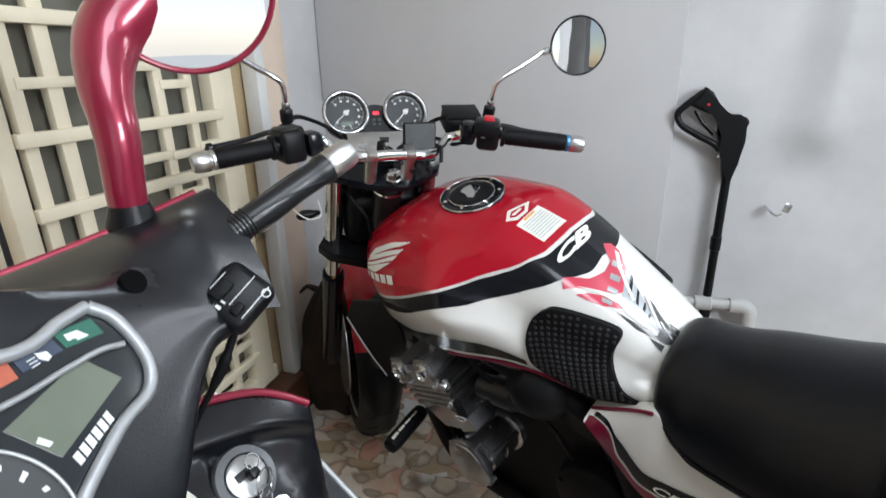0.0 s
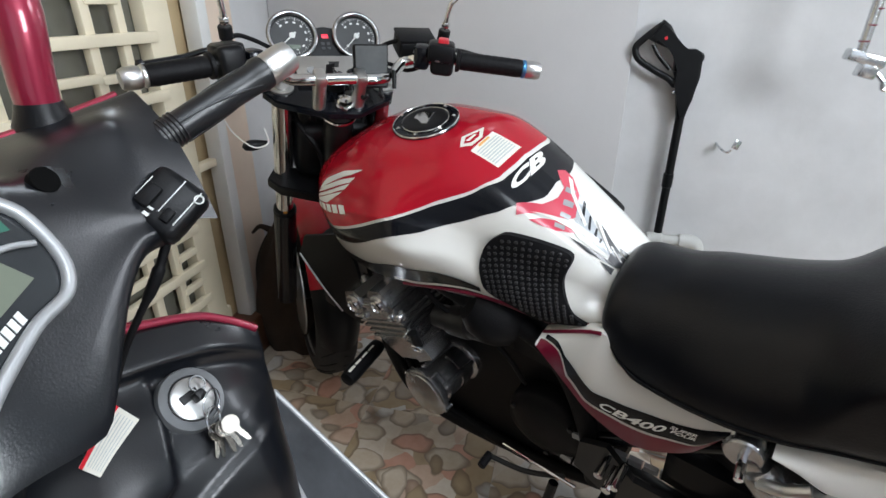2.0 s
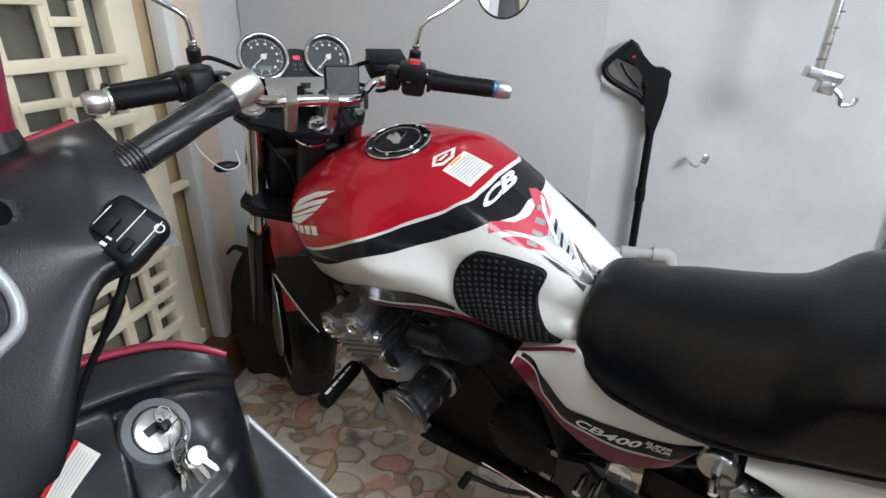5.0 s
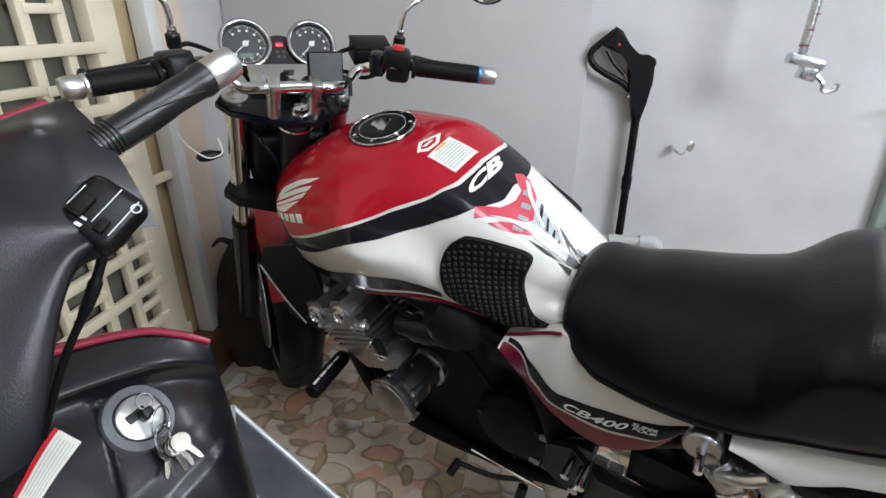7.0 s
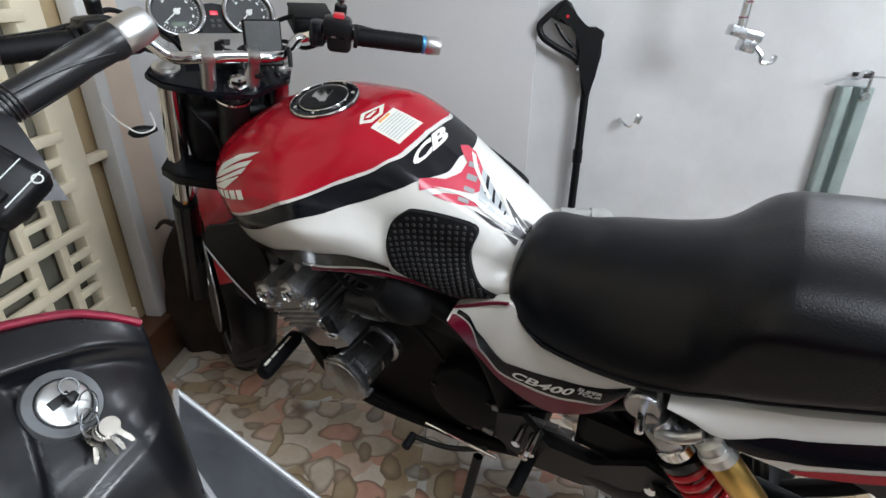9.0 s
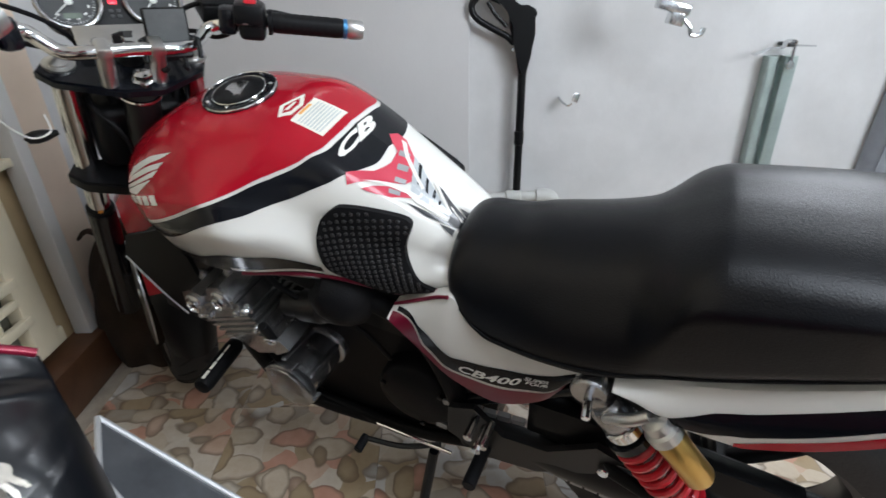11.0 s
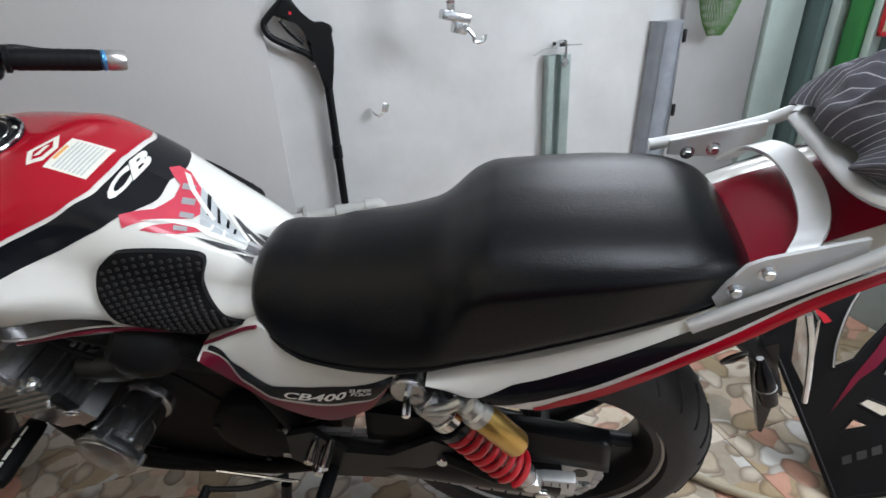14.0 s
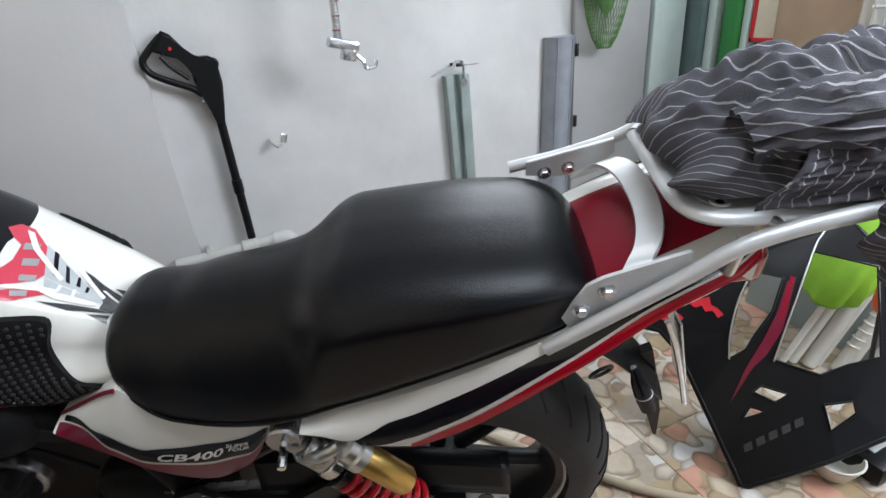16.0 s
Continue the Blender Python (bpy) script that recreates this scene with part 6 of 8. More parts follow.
for dy, dz, sy, sz in ((0.065, 0, 0.014, 0.37), (-0.065, 0, 0.014, 0.37), (0, -0.178, 0.144, 0.016), (0, 0.178, 0.144, 0.016)):
    part("frame_strip", box(bmesh.new(), 2.183, 1.36 + dy, 1.02 + dz, 0.012, sy, sz, 0.002), M_SPRING, sign)

# open white door leaf folded against the wall, with hinges
leaf = thing("door_2", "white door leaf folded back against the wall", "door", kind="structure")
# Leaf's white is lowered to grey for the shadow lying on it.
part("leaf", box(bmesh.new(), 1.755, WALL_Y - 0.013, 1.34, 0.350, 0.024, 2.66, 0.006), material("door_white_in_shade", (0.40, 0.40, 0.405), 0.55, var=0.08, scale=4, bump=0.1), leaf)
for z in (0.86, 0.60):
    part("hinge", box(bmesh.new(), 1.588, WALL_Y - 0.030, z, 0.012, 0.010, 0.045, 0.003), M_DARK, leaf, "dark hinge")

# floor: printed pebble tiles
m = bpy.data.materials.new("pebble_print_tile")
m.use_nodes = True
nt = m.node_tree
p = nt.nodes["Principled BSDF"]
p.inputs["Roughness"].default_value = 0.30
tc = nt.nodes.new("ShaderNodeTexCoord")
info = nt.nodes.new("ShaderNodeObjectInfo")
shift = nt.nodes.new("ShaderNodeVectorMath")
shift.operation = "MULTIPLY_ADD"
comb = nt.nodes.new("ShaderNodeCombineXYZ")
nt.links.new(info.outputs["Random"], comb.inputs["X"])
nt.links.new(info.outputs["Random"], comb.inputs["Y"])
shift.inputs[1].default_value = (7.0, 3.0, 0.0)
nt.links.new(comb.outputs["Vector"], shift.inputs[0])
nt.links.new(tc.outputs["Object"], shift.inputs[2])
warp = nt.nodes.new("ShaderNodeTexNoise")
warp.inputs["Scale"].default_value, warp.inputs["Detail"].default_value = 11.0, 2.0
wmix = nt.nodes.new("ShaderNodeVectorMath")
wmix.operation = "MULTIPLY_ADD"
wmix.inputs[1].default_value = (0.06, 0.06, 0.0)
nt.links.new(shift.outputs["Vector"], warp.inputs["Vector"])
nt.links.new(warp.outputs["Color"], wmix.inputs[0])
nt.links.new(shift.outputs["Vector"], wmix.inputs[2])
vein = nt.nodes.new("ShaderNodeTexNoise")
vein.inputs["Scale"].default_value, vein.inputs["Detail"].default_value, vein.inputs["Roughness"].default_value = 22, 7, 0.65
nt.links.new(shift.outputs["Vector"], vein.inputs["Vector"])
under = None
# three printed layers of rounded stones, the upper ones lying over the lower
for sx, sy, ang, size, reach, soft in ((1.0, 1.0, 0.3, 13.0, 0.95, 0.35), (0.72, 1.30, 0.5, 11.0, 0.52, 0.10), (1.32, 0.80, 0.2, 9.0, 0.44, 0.07)):
    turn = nt.nodes.new("ShaderNodeMapping")
    turn.inputs["Rotation"].default_value = (0, 0, ang)
    turn.inputs["Scale"].default_value = (sx, sy, 0)
    turn.inputs["Location"].default_value = (size * 0.37, size * 0.11, 0)
    nt.links.new(wmix.outputs["Vector"], turn.inputs["Vector"])
    cells = nt.nodes.new("ShaderNodeTexVoronoi")
    cells.inputs["Scale"].default_value = size
    cells.inputs["Randomness"].default_value = 0.85
    nt.links.new(turn.outputs["Vector"], cells.inputs["Vector"])
    pick = nt.nodes.new("ShaderNodeSeparateColor")
    nt.links.new(cells.outputs["Color"], pick.inputs["Color"])
    stones = nt.nodes.new("ShaderNodeValToRGB")
    stones.color_ramp.interpolation = "CONSTANT"
    els = stones.color_ramp.elements
    els[0].position, els[0].color = 0.0, (0.40, 0.31, 0.20, 1)
    els[1].position, els[1].color = 0.92, (0.38, 0.33, 0.27, 1)
    for pos, col in ((0.16, (0.58, 0.50, 0.40)), (0.34, (0.50, 0.43, 0.34)), (0.48, (0.57, 0.32, 0.24)), (0.60, (0.62, 0.56, 0.48)), (0.74, (0.62, 0.62, 0.61)), (0.84, (0.57, 0.42, 0.33))):
        e = els.new(pos)
        e.color = (*col, 1)
    nt.links.new(pick.outputs["Red"], stones.inputs["Fac"])
    # each stone blushes or greys in cloudy patches
    cloud = nt.nodes.new("ShaderNodeValToRGB")
    cloud.color_ramp.elements[0].position, cloud.color_ramp.elements[0].color = 0.30, (0.78, 0.70, 0.62, 1)
    cloud.color_ramp.elements[1].position, cloud.color_ramp.elements[1].color = 0.70, (1, 1, 1, 1)
    nt.links.new(vein.outputs["Fac"], cloud.inputs["Fac"])
    tint = nt.nodes.new("ShaderNodeMix")
    tint.data_type, tint.blend_type = "RGBA", "MULTIPLY"
    tint.inputs["Factor"].default_value = 0.8
    nt.links.new(stones.outputs["Color"], tint.inputs["A"])
    nt.links.new(cloud.outputs["Color"], tint.inputs["B"])
    rimd = nt.nodes.new("ShaderNodeMapRange")
    rimd.inputs["From Min"].default_value, rimd.inputs["From Max"].default_value = reach * 0.80, reach * 1.02
    rimd.inputs["To Min"].default_value, rimd.inputs["To Max"].default_value = 0.0, 0.80
    nt.links.new(cells.outputs["Distance"], rimd.inputs["Value"])
    edge = nt.nodes.new("ShaderNodeMix")
    edge.data_type = "RGBA"
    edge.inputs["B"].default_value = (0.13, 0.085, 0.055, 1)
    nt.links.new(rimd.outputs["Result"], edge.inputs["Factor"])
    nt.links.new(tint.outputs["Result"], edge.inputs["A"])
    if under is None:
        under = edge
        continue
    cover = nt.nodes.new("ShaderNodeMapRange")
    cover.inputs["From Min"].default_value, cover.inputs["From Max"].default_value = reach, reach + soft * 0.35
    cover.inputs["To Min"].default_value, cover.inputs["To Max"].default_value = 1.0, 0.0
    nt.links.new(cells.outputs["Distance"], cover.inputs["Value"])
    over = nt.nodes.new("ShaderNodeMix")
    over.data_type = "RGBA"
    nt.links.new(cover.outputs["Result"], over.inputs["Factor"])
    nt.links.new(under.outputs["Result"], over.inputs["A"])
    nt.links.new(edge.outputs["Result"], over.inputs["B"])
    under = over
nt.links.new(under.outputs["Result"], p.inputs["Base Color"])
M_PEBBLE = m
M_GROUT = material("grout", (0.42, 0.36, 0.29), 0.9, var=0.2, scale=20)
M_GROUND = material("concrete_ground", (0.30, 0.29, 0.27), 0.9, var=0.15, scale=3)
block("ground", -60, 60, -60, 60, -0.30, -0.10, M_GROUND, "concrete ground outside")
floor = block("floor", -1.25, 2.40, -2.25, WALL_Y + 0.15, -0.10, -0.003, M_GROUT, "floor of printed pebble tiles")

# things fixed to the wall
gun = thing("pressure_washer_gun", "black pressure washer gun hanging on the wall", "spray gun")
GW = Matrix(((1, 0, 0, 0), (0, 0, -1, WALL_Y - 0.018), (0, 1, 0, 0), (0, 0, 0, 1)))
body = [(0.243, 1.058), (0.262, 1.046), (0.285, 1.012), (0.300, 0.985), (0.318, 0.985), (0.340, 0.985), (0.352, 0.978), (0.360, 0.955), (0.362, 0.910), (0.352, 0.850), (0.340, 0.792), (0.322, 0.792), (0.312, 0.842), (0.306, 0.890), (0.290, 0.925), (0.288, 0.970), (0.270, 0.992), (0.232, 0.998), (0.205, 1.010)]
part("body", prism(bmesh.new(), body, GW, 0.034, 0.008), M_PLASTIC, gun, "moulded black body")
part("handle_loop", tube(bmesh.new(), [GW @ Vector((x, z, 0.017)) for x, z in ((0.240, 1.045), (0.200, 1.010), (0.180, 0.985), (0.192, 0.955), (0.235, 0.928), (0.280, 0.905), (0.303, 0.885))], 0.0095, 40, 10), M_PLASTIC, gun, "trigger guard")
part("hook_eye", torus(bmesh.new(), GW @ Matrix.Translation((0.348, 0.962, 0.017)), 0.012, 0.0055, 24, 8), M_PLASTIC, gun)
part("trigger", tube(bmesh.new(), [GW @ Vector((x, z, 0.017)) for x, z in ((0.225, 0.995), (0.245, 0.965), (0.280, 0.930))], 0.006, 14, 8), M_PLASTIC, gun)
part("red_lock", lathe(bmesh.new(), [(0.0045, 0), (0.0045, 0.003), (0.0, 0.004)], along(GW @ Vector((0.254, 1.012, 0.033)), GW @ Vector((0.254, 1.012, 0.06))), 14), M_SPRING, gun, "red safety button")
part("lance", rod(bmesh.new(), GW @ Vector((0.331, 0.800, 0.017)), GW @ Vector((0.332, 0.38, 0.017)), 0.0125), M_PLASTIC, gun, "black lance tube")
part("lance_collar", rod(bmesh.new(), GW @ Vector((0.331, 0.630, 0.017)), GW @ Vector((0.331, 0.585, 0.017)), 0.0155), M_PLASTIC, gun)
part("lance_tip", rod(bmesh.new(), GW @ Vector((0.332, 0.40, 0.017)), GW @ Vector((0.332, 0.30, 0.017)), 0.0165), M_PLASTIC, gun)
part("screw", lathe(bmesh.new(), [(0.005, 0), (0.005, 0.003), (0.0, 0.004)], along(GW @ Vector((0.300, 0.868, 0.026)), GW @ Vector((0.300, 0.868, 0.06))), 10), M_ZINC, gun)

M_PVC = material("grey_plastic_pipe", (0.50, 0.50, 0.48), 0.45, var=0.1, scale=20)
pipe = thing("water_pipe", "grey plastic water pipe with an elbow on the wall", "pipe")
part("run", rod(bmesh.new(), (0.10, WALL_Y - 0.045, 0.405), (0.42, WALL_Y - 0.045, 0.416), 0.0165, seg=20), M_PVC, pipe)
part("socket", rod(bmesh.new(), (0.295, WALL_Y - 0.045, 0.412), (0.345, WALL_Y - 0.045, 0.413), 0.0225, seg=20), M_PVC, pipe)
part("elbow", tube(bmesh.new(), [(0.395, WALL_Y - 0.045, 0.415), (0.435, WALL_Y - 0.045, 0.414), (0.452, WALL_Y - 0.045, 0.392), (0.452, WALL_Y - 0.045, 0.335)], 0.0225, 24, 16), M_PVC, pipe)
part("drop", rod(bmesh.new(), (0.452, WALL_Y - 0.045, 0.33), (0.452, WALL_Y - 0.045, -0.001), 0.0165, seg=20), M_PVC, pipe)
part("clip", box(bmesh.new(), 0.20, WALL_Y - 0.030, 0.409, 0.016, 0.058, 0.042, 0.004), M_PVC, pipe)

hook = thing("wall_hook", "small bent steel hook on the wall", "hook")
part("shank", tube(bmesh.new(), [(0.452, WALL_Y + 0.004, 0.722), (0.456, WALL_Y - 0.03, 0.716), (0.470, WALL_Y - 0.055, 0.708), (0.482, WALL_Y - 0.058, 0.716)], 0.0035, 16, 8), M_ZINC, hook)
part("plate", box(bmesh.new(), 0, 0, 0, 0.020, 0.004, 0.026, 0.001, pose(0.492, WALL_Y - 0.058, 0.732, 0, 20, 15)), M_ZINC, hook)

clamp_ob = thing("screw_clamp", "steel screw clamp hanging on the wall", "clamp")
cx, cy = 0.672, WALL_Y - 0.188
part("screw_rod", rod(bmesh.new(), (cx, cy, 0.985), (cx + 0.012, cy, 1.42), 0.011), M_ZINC, clamp_ob, "threaded rod")
for k in range(10):
    part("thread", torus(bmesh.new(), Matrix.Translation((cx + 0.0003 * k * 12, cy, 1.02 + 0.035 * k)), 0.0108, 0.0018, 18, 6), M_MAROON, clamp_ob)
part("jaw", box(bmesh.new(), 0, 0, 0, 0.085, 0.036, 0.026, 0.005, pose(cx + 0.012, cy, 0.982, 0, 14, 0)), M_ZINC, clamp_ob, "clamp jaw")
part("jaw_block", box(bmesh.new(), 0, 0, 0, 0.040, 0.034, 0.040, 0.005, pose(cx + 0.024, cy, 0.958, 0, 14, 0)), M_ZINC, clamp_ob)
part("crank", tube(bmesh.new(), [(cx + 0.032, cy, 0.962), (cx + 0.060, cy - 0.004, 0.935), (cx + 0.068, cy - 0.004, 0.915), (cx + 0.092, cy - 0.004, 0.916), (cx + 0.098, cy - 0.004, 0.932)], 0.0062, 26, 8), M_ZINC, clamp_ob)
part("arm", box(bmesh.new(), cx + 0.012, (cy + WALL_Y) / 2, 1.40, 0.020, WALL_Y - cy + 0.01, 0.030, 0.003), M_ZINC, clamp_ob)

M_GALV = material("galvanised_green_grey", (0.36, 0.43, 0.42), 0.42, 0.5, var=0.15, scale=14)
chan = thing("steel_channel", "grey-green steel channel hanging from a bracket", "steel channel")
WP = Matrix(((1, 0, 0, 0), (0, 0, -1, WALL_Y - 0.004), (0, 1, 0, 0), (0, 0, 0, 1)))
part("flange", prism(bmesh.new(), [(1.052, 0.835), (1.078, 0.835), (1.090, 0.04), (1.066, 0.04)], WP, 0.034, 0.002), M_GALV, chan)
part("web", prism(bmesh.new(), [(1.076, 0.835), (1.100, 0.835), (1.112, 0.04), (1.088, 0.04)], WP, 0.010, 0.0), M_GALV, chan)
part("flange", prism(bmesh.new(), [(1.100, 0.835), (1.136, 0.835), (1.148, 0.04), (1.112, 0.04)], WP, 0.036, 0.002), M_GALV, chan)
part("bolt", rod(bmesh.new(), (1.112, WALL_Y - 0.036, 0.812), (1.112, WALL_Y - 0.052, 0.812), 0.012, seg=16), M_ZINC, chan, "zinc bolt")
br = thing("shelf_bracket", "small bent steel bracket on the wall", "bracket")
part("strap", tube(bmesh.new(), [(0.985, WALL_Y - 0.07, 0.846), (1.030, WALL_Y - 0.065, 0.862), (1.068, WALL_Y - 0.06, 0.862), (1.078, WALL_Y - 0.058, 0.880), (1.100, WALL_Y - 0.055, 0.882), (1.108, WALL_Y - 0.052, 0.868), (1.165, WALL_Y - 0.05, 0.864)], 0.010, 40, 8, flat=0.22), M_ZINC, br)
part("stem", box(bmesh.new(), 1.095, WALL_Y - 0.028, 0.868, 0.018, 0.060, 0.010, 0.002), M_DARK, br)
part("hanger", rod(bmesh.new(), (1.112, WALL_Y - 0.046, 0.868), (1.112, WALL_Y - 0.046, 0.812), 0.0045), M_ZINC, br)

M_GUTTER = material("blue_grey_plastic", (0.27, 0.29, 0.33), 0.45, var=0.15, scale=16)
duct = thing("grey_gutter", "grey plastic gutter length leaning on the wall", "gutter")
part("trough", grid(lambda a, b: (1.515 + 0.058 * math.cos(math.pi * (0.02 + 0.96 * b)) * -1 - 0.055 * (1 - a) * 0.55, WALL_Y - 0.006 - 0.070 * math.sin(math.pi * (0.02 + 0.96 * b)), 0.0 + 0.912 * a), 10, 20), M_GUTTER, duct)
part("end_cap", prism(bmesh.new(), [(1.515 - 0.058 * math.cos(math.pi * k / 14), WALL_Y - 0.006 - 0.070 * math.sin(math.pi * k / 14)) for k in range(15)], Matrix.Translation((0, 0, 0.908)), 0.006), M_GUTTER, duct)
for k in (0.30, 0.62):
    part("rib", tube(bmesh.new(), [(1.515 - 0.059 * math.cos(math.pi * k), WALL_Y - 0.007 - 0.0712 * math.sin(math.pi * k), 0.905), (1.485 - 0.059 * math.cos(math.pi * k), WALL_Y - 0.007 - 0.0712 * math.sin(math.pi * k), 0.02)], 0.0022, 6, 6), M_GUTTER, duct)

# green net hanging high on the wall
M_NET = material("green_net_cord", (0.10, 0.22, 0.07), 0.7, var=0.3, scale=30)
net = thing("net_bag", "green cord net bag hanging on the wall", "net")
cord = bmesh.new()
nc = Vector((1.665, WALL_Y - 0.085, 1.06))
for s in (1, -1):
    for k in range(38):
        pts = []
        for j in range(15):
            t = j / 14
            a = 2 * math.pi * (k / 38) + s * 1.7 * t
            r = 0.105 * math.sin(math.pi * (0.04 + 0.60 * (1 - t) ** 0.8 + 0.02)) ** 0.8
            pts.append(nc + Vector((r * math.cos(a), 0.62 * r * math.sin(a), -0.20 * t + 0.32 * (1 - t))))
        tube(cord, pts, 0.0009, 0, 4, straight=True)
part("netting", cord, M_NET, net, "green knotted cords")["kind"] = "stuff"
part("bundle", grid(lambda a, b: nc + Vector((0.055 * math.sin(math.pi * a) ** 0.7 * math.cos(2 * math.pi * b) * (1 + 0.2 * math.sin(7 * b * 6.28)), 0.04 * math.sin(math.pi * a) ** 0.7 * math.sin(2 * math.pi * b), -0.10 + 0.40 * a)), 14, 30, wrap_v=True), M_NET, net)
part("hanging_cord", rod(bmesh.new(), nc + Vector((0, 0, 0.30)), (1.665, WALL_Y + 0.004, 1.50), 0.003), M_NET, net)

# hose across the floor
hose = thing("garden_hose", "beige hose lying across the floor", "hose")
part("hose_run", tube(bmesh.new(), [(0.55, 1.25, 0.012), (0.80, 0.90, 0.012), (0.92, 0.735, 0.012), (0.985, 0.645, 0.012), (1.06, 0.57, 0.012), (1.22, 0.44, 0.012), (1.5, 0.30, 0.012)], 0.0105, 50, 10), material("beige_hose", (0.42, 0.36, 0.26), 0.5, var=0.1, scale=20), hose)

# dark sack in the corner behind the fork
M_SACK = material("dark_brown_sacking", (0.030, 0.018, 0.011), 0.95, var=0.4, scale=12, bump=0.6, bump_scale=120)
sack = thing("cloth_sack", "dark brown cloth sack slumped in the corner", "sack")


def sack_at(a, b):
    t = 2 * math.pi * b
    r = 0.135 * math.sin(math.pi * (0.30 + 0.66 * a)) ** 0.55 * (1 + 0.10 * math.sin(5 * t + 3 * a) + 0.05 * math.sin(9 * t - 7 * a))
    return Vector((-0.835 + r * math.cos(t), 1.415 + 0.80 * r * math.sin(t), 0.002 + 0.455 * a + 0.012 * math.sin(3 * t) * a))


part("sack", grid(sack_at, 30, 48, cap=True, wrap_v=True), M_SACK, sack)
part("corner_flap", tube(bmesh.new(), [sack_at(0.93, 0.52), sack_at(0.93, 0.52) + Vector((-0.03, -0.01, 0.012)), sack_at(0.93, 0.52) + Vector((-0.055, -0.02, -0.010))], [(0, 0.012), (1, 0.004)], 10, 8), M_SACK, sack)

# ---- the scooter beside it: handlebar cowl, dash, mirror, leg shield ----
# x ahead, y to its left, z up; the camera looks over its seat
SCOOTER = pose(-0.319, 0.207, -0.013, 0, 0, 161)
scooter = thing("motor_scooter", "black and ruby scooter with its key in the lock", "scooter", SCOOTER)
M_COWL = material("satin_black_plastic", (0.006, 0.007, 0.0095), 0.29, var=0.15, scale=10, bump=0.09, bump_scale=650, rvar=0.05, spec=0.58, coat=0.10)
M_RUBY = material("metallic_ruby_paint", (0.27, 0.008, 0.036), 0.34, 0.35, var=0.08, scale=30, coat=0.8)
M_LENS = material("smoked_lens", (0.03, 0.033, 0.036), 0.12, var=0.1, scale=20, coat=0.6)
M_TRIM = material("matt_silver_trim", (0.42, 0.43, 0.44), 0.42, 0.5, var=0.1, scale=30)
RC = -0.045


def face_z(f, r):
    q = math.sqrt((r - RC) ** 2 + 0.0004) + RC
    return 0.951 + 1.6 * f - 0.45 * q


def ridge(q):
    return 0.985 + 0.10 * q + 0.35 * q * q


def cowl_loop(r):
    q = abs(r - RC)
    zr = ridge(q) + 0.004
    bot = table(q, [(0.0, -0.062), (0.06, -0.053), (0.085, -0.035), (0.106, -0.016), (0.130, 0.004), (0.156, 0.020), (0.205, 0.034), (0.232, 0.055)])
    end = max(0.0, (q - 0.19) / 0.045)
    fs = 0.058
    pts = [(0.142, zr), (0.118, zr + 0.003 - 0.01 * end), (fs + 0.018, min(zr - 0.004, face_z(fs + 0.018, r) + 0.004)), (fs - 0.02, face_z(fs - 0.02, r)), ((bot + fs) / 2 - 0.01, face_z((bot + fs) / 2 - 0.01, r)), (bot, face_z(bot, r)), (bot + 0.014, face_z(bot, r) - 0.016), (0.085, face_z(bot, r) - 0.026 + 0.03 * q), (0.165, zr - 0.075), (0.178, zr - 0.030)]
    return pts


def closed_spline(pts, n):
    k = len(pts)
    out = []
    for i in range(n):
        s = i / n * k
        j = int(s)
        t = s - j
        a, b, c, d = (Vector((*pts[(j + o) % k], 0)) for o in (-1, 0, 1, 2))
        out.append(0.5 * ((2 * b) + (c - a) * t + (2 * a - 5 * b + 4 * c - d) * t * t + (3 * b - a - 3 * c + d) * t ** 3))
    return out


def cowl():
    bm = bmesh.new()
    rings = []
    for i in range(61):
        q = -0.232 + 0.464 * i / 60
        rings.append([bm.verts.new((p.x, -(RC + q), p.y)) for p in closed_spline(cowl_loop(RC + q), 44)])
    for a, b in zip(rings, rings[1:]):
        for k in range(44):
            bm.faces.new((a[k], a[(k + 1) % 44], b[(k + 1) % 44], b[k]))
    bm.faces.new(rings[0][::-1])
    bm.faces.new(rings[-1])
    return bm


cw = part("handlebar_cowl", cowl(), M_COWL, scooter, "satin black handlebar cowl")
for sg in (1, -1):
    part("cowl_trim", tube(bmesh.new(), [(0.146, -(RC + sg * q), ridge(q) + 0.004) for q in (0.0, 0.05, 0.10, 0.15, 0.19, 0.222)], 0.0042, 40, 8), M_RUBY, cw, "ruby red trim")
N_FACE = Vector((-1.6, -0.45, 1.0)).normalized()


def plate(outline, h0, h1, name, mat, parent, label="", bevel=0.0):
    """A part lying on the dash face; outline of (ahead, to the right)."""
    bm = bmesh.new()
    lo = [bm.verts.new(Vector((f, -r, 0.951 + 1.6 * f - 0.45 * r)) + N_FACE * h0) for f, r in outline]
    hi = [bm.verts.new(Vector((f, -r, 0.951 + 1.6 * f - 0.45 * r)) + N_FACE * h1) for f, r in outline]
    n = len(outline)
    bm.faces.new(lo[::-1])
    top = bm.faces.new(hi)
    for i in range(n):
        bm.faces.new((lo[i], lo[(i + 1) % n], hi[(i + 1) % n], hi[i]))
    if bevel:
        bmesh.ops.bevel(bm, geom=list(top.edges), offset=bevel, segments=3, affect="EDGES")
    return part(name, bm, mat, parent, label)


def frame_on_face(outline, rad, name, mat, parent, label=""):
    pts = [Vector((f, -r, 0.951 + 1.6 * f - 0.45 * r)) + N_FACE * 0.007 for f, r in outline]
    return part(name, tube(bmesh.new(), pts, rad, 60, 10), mat, parent, label)


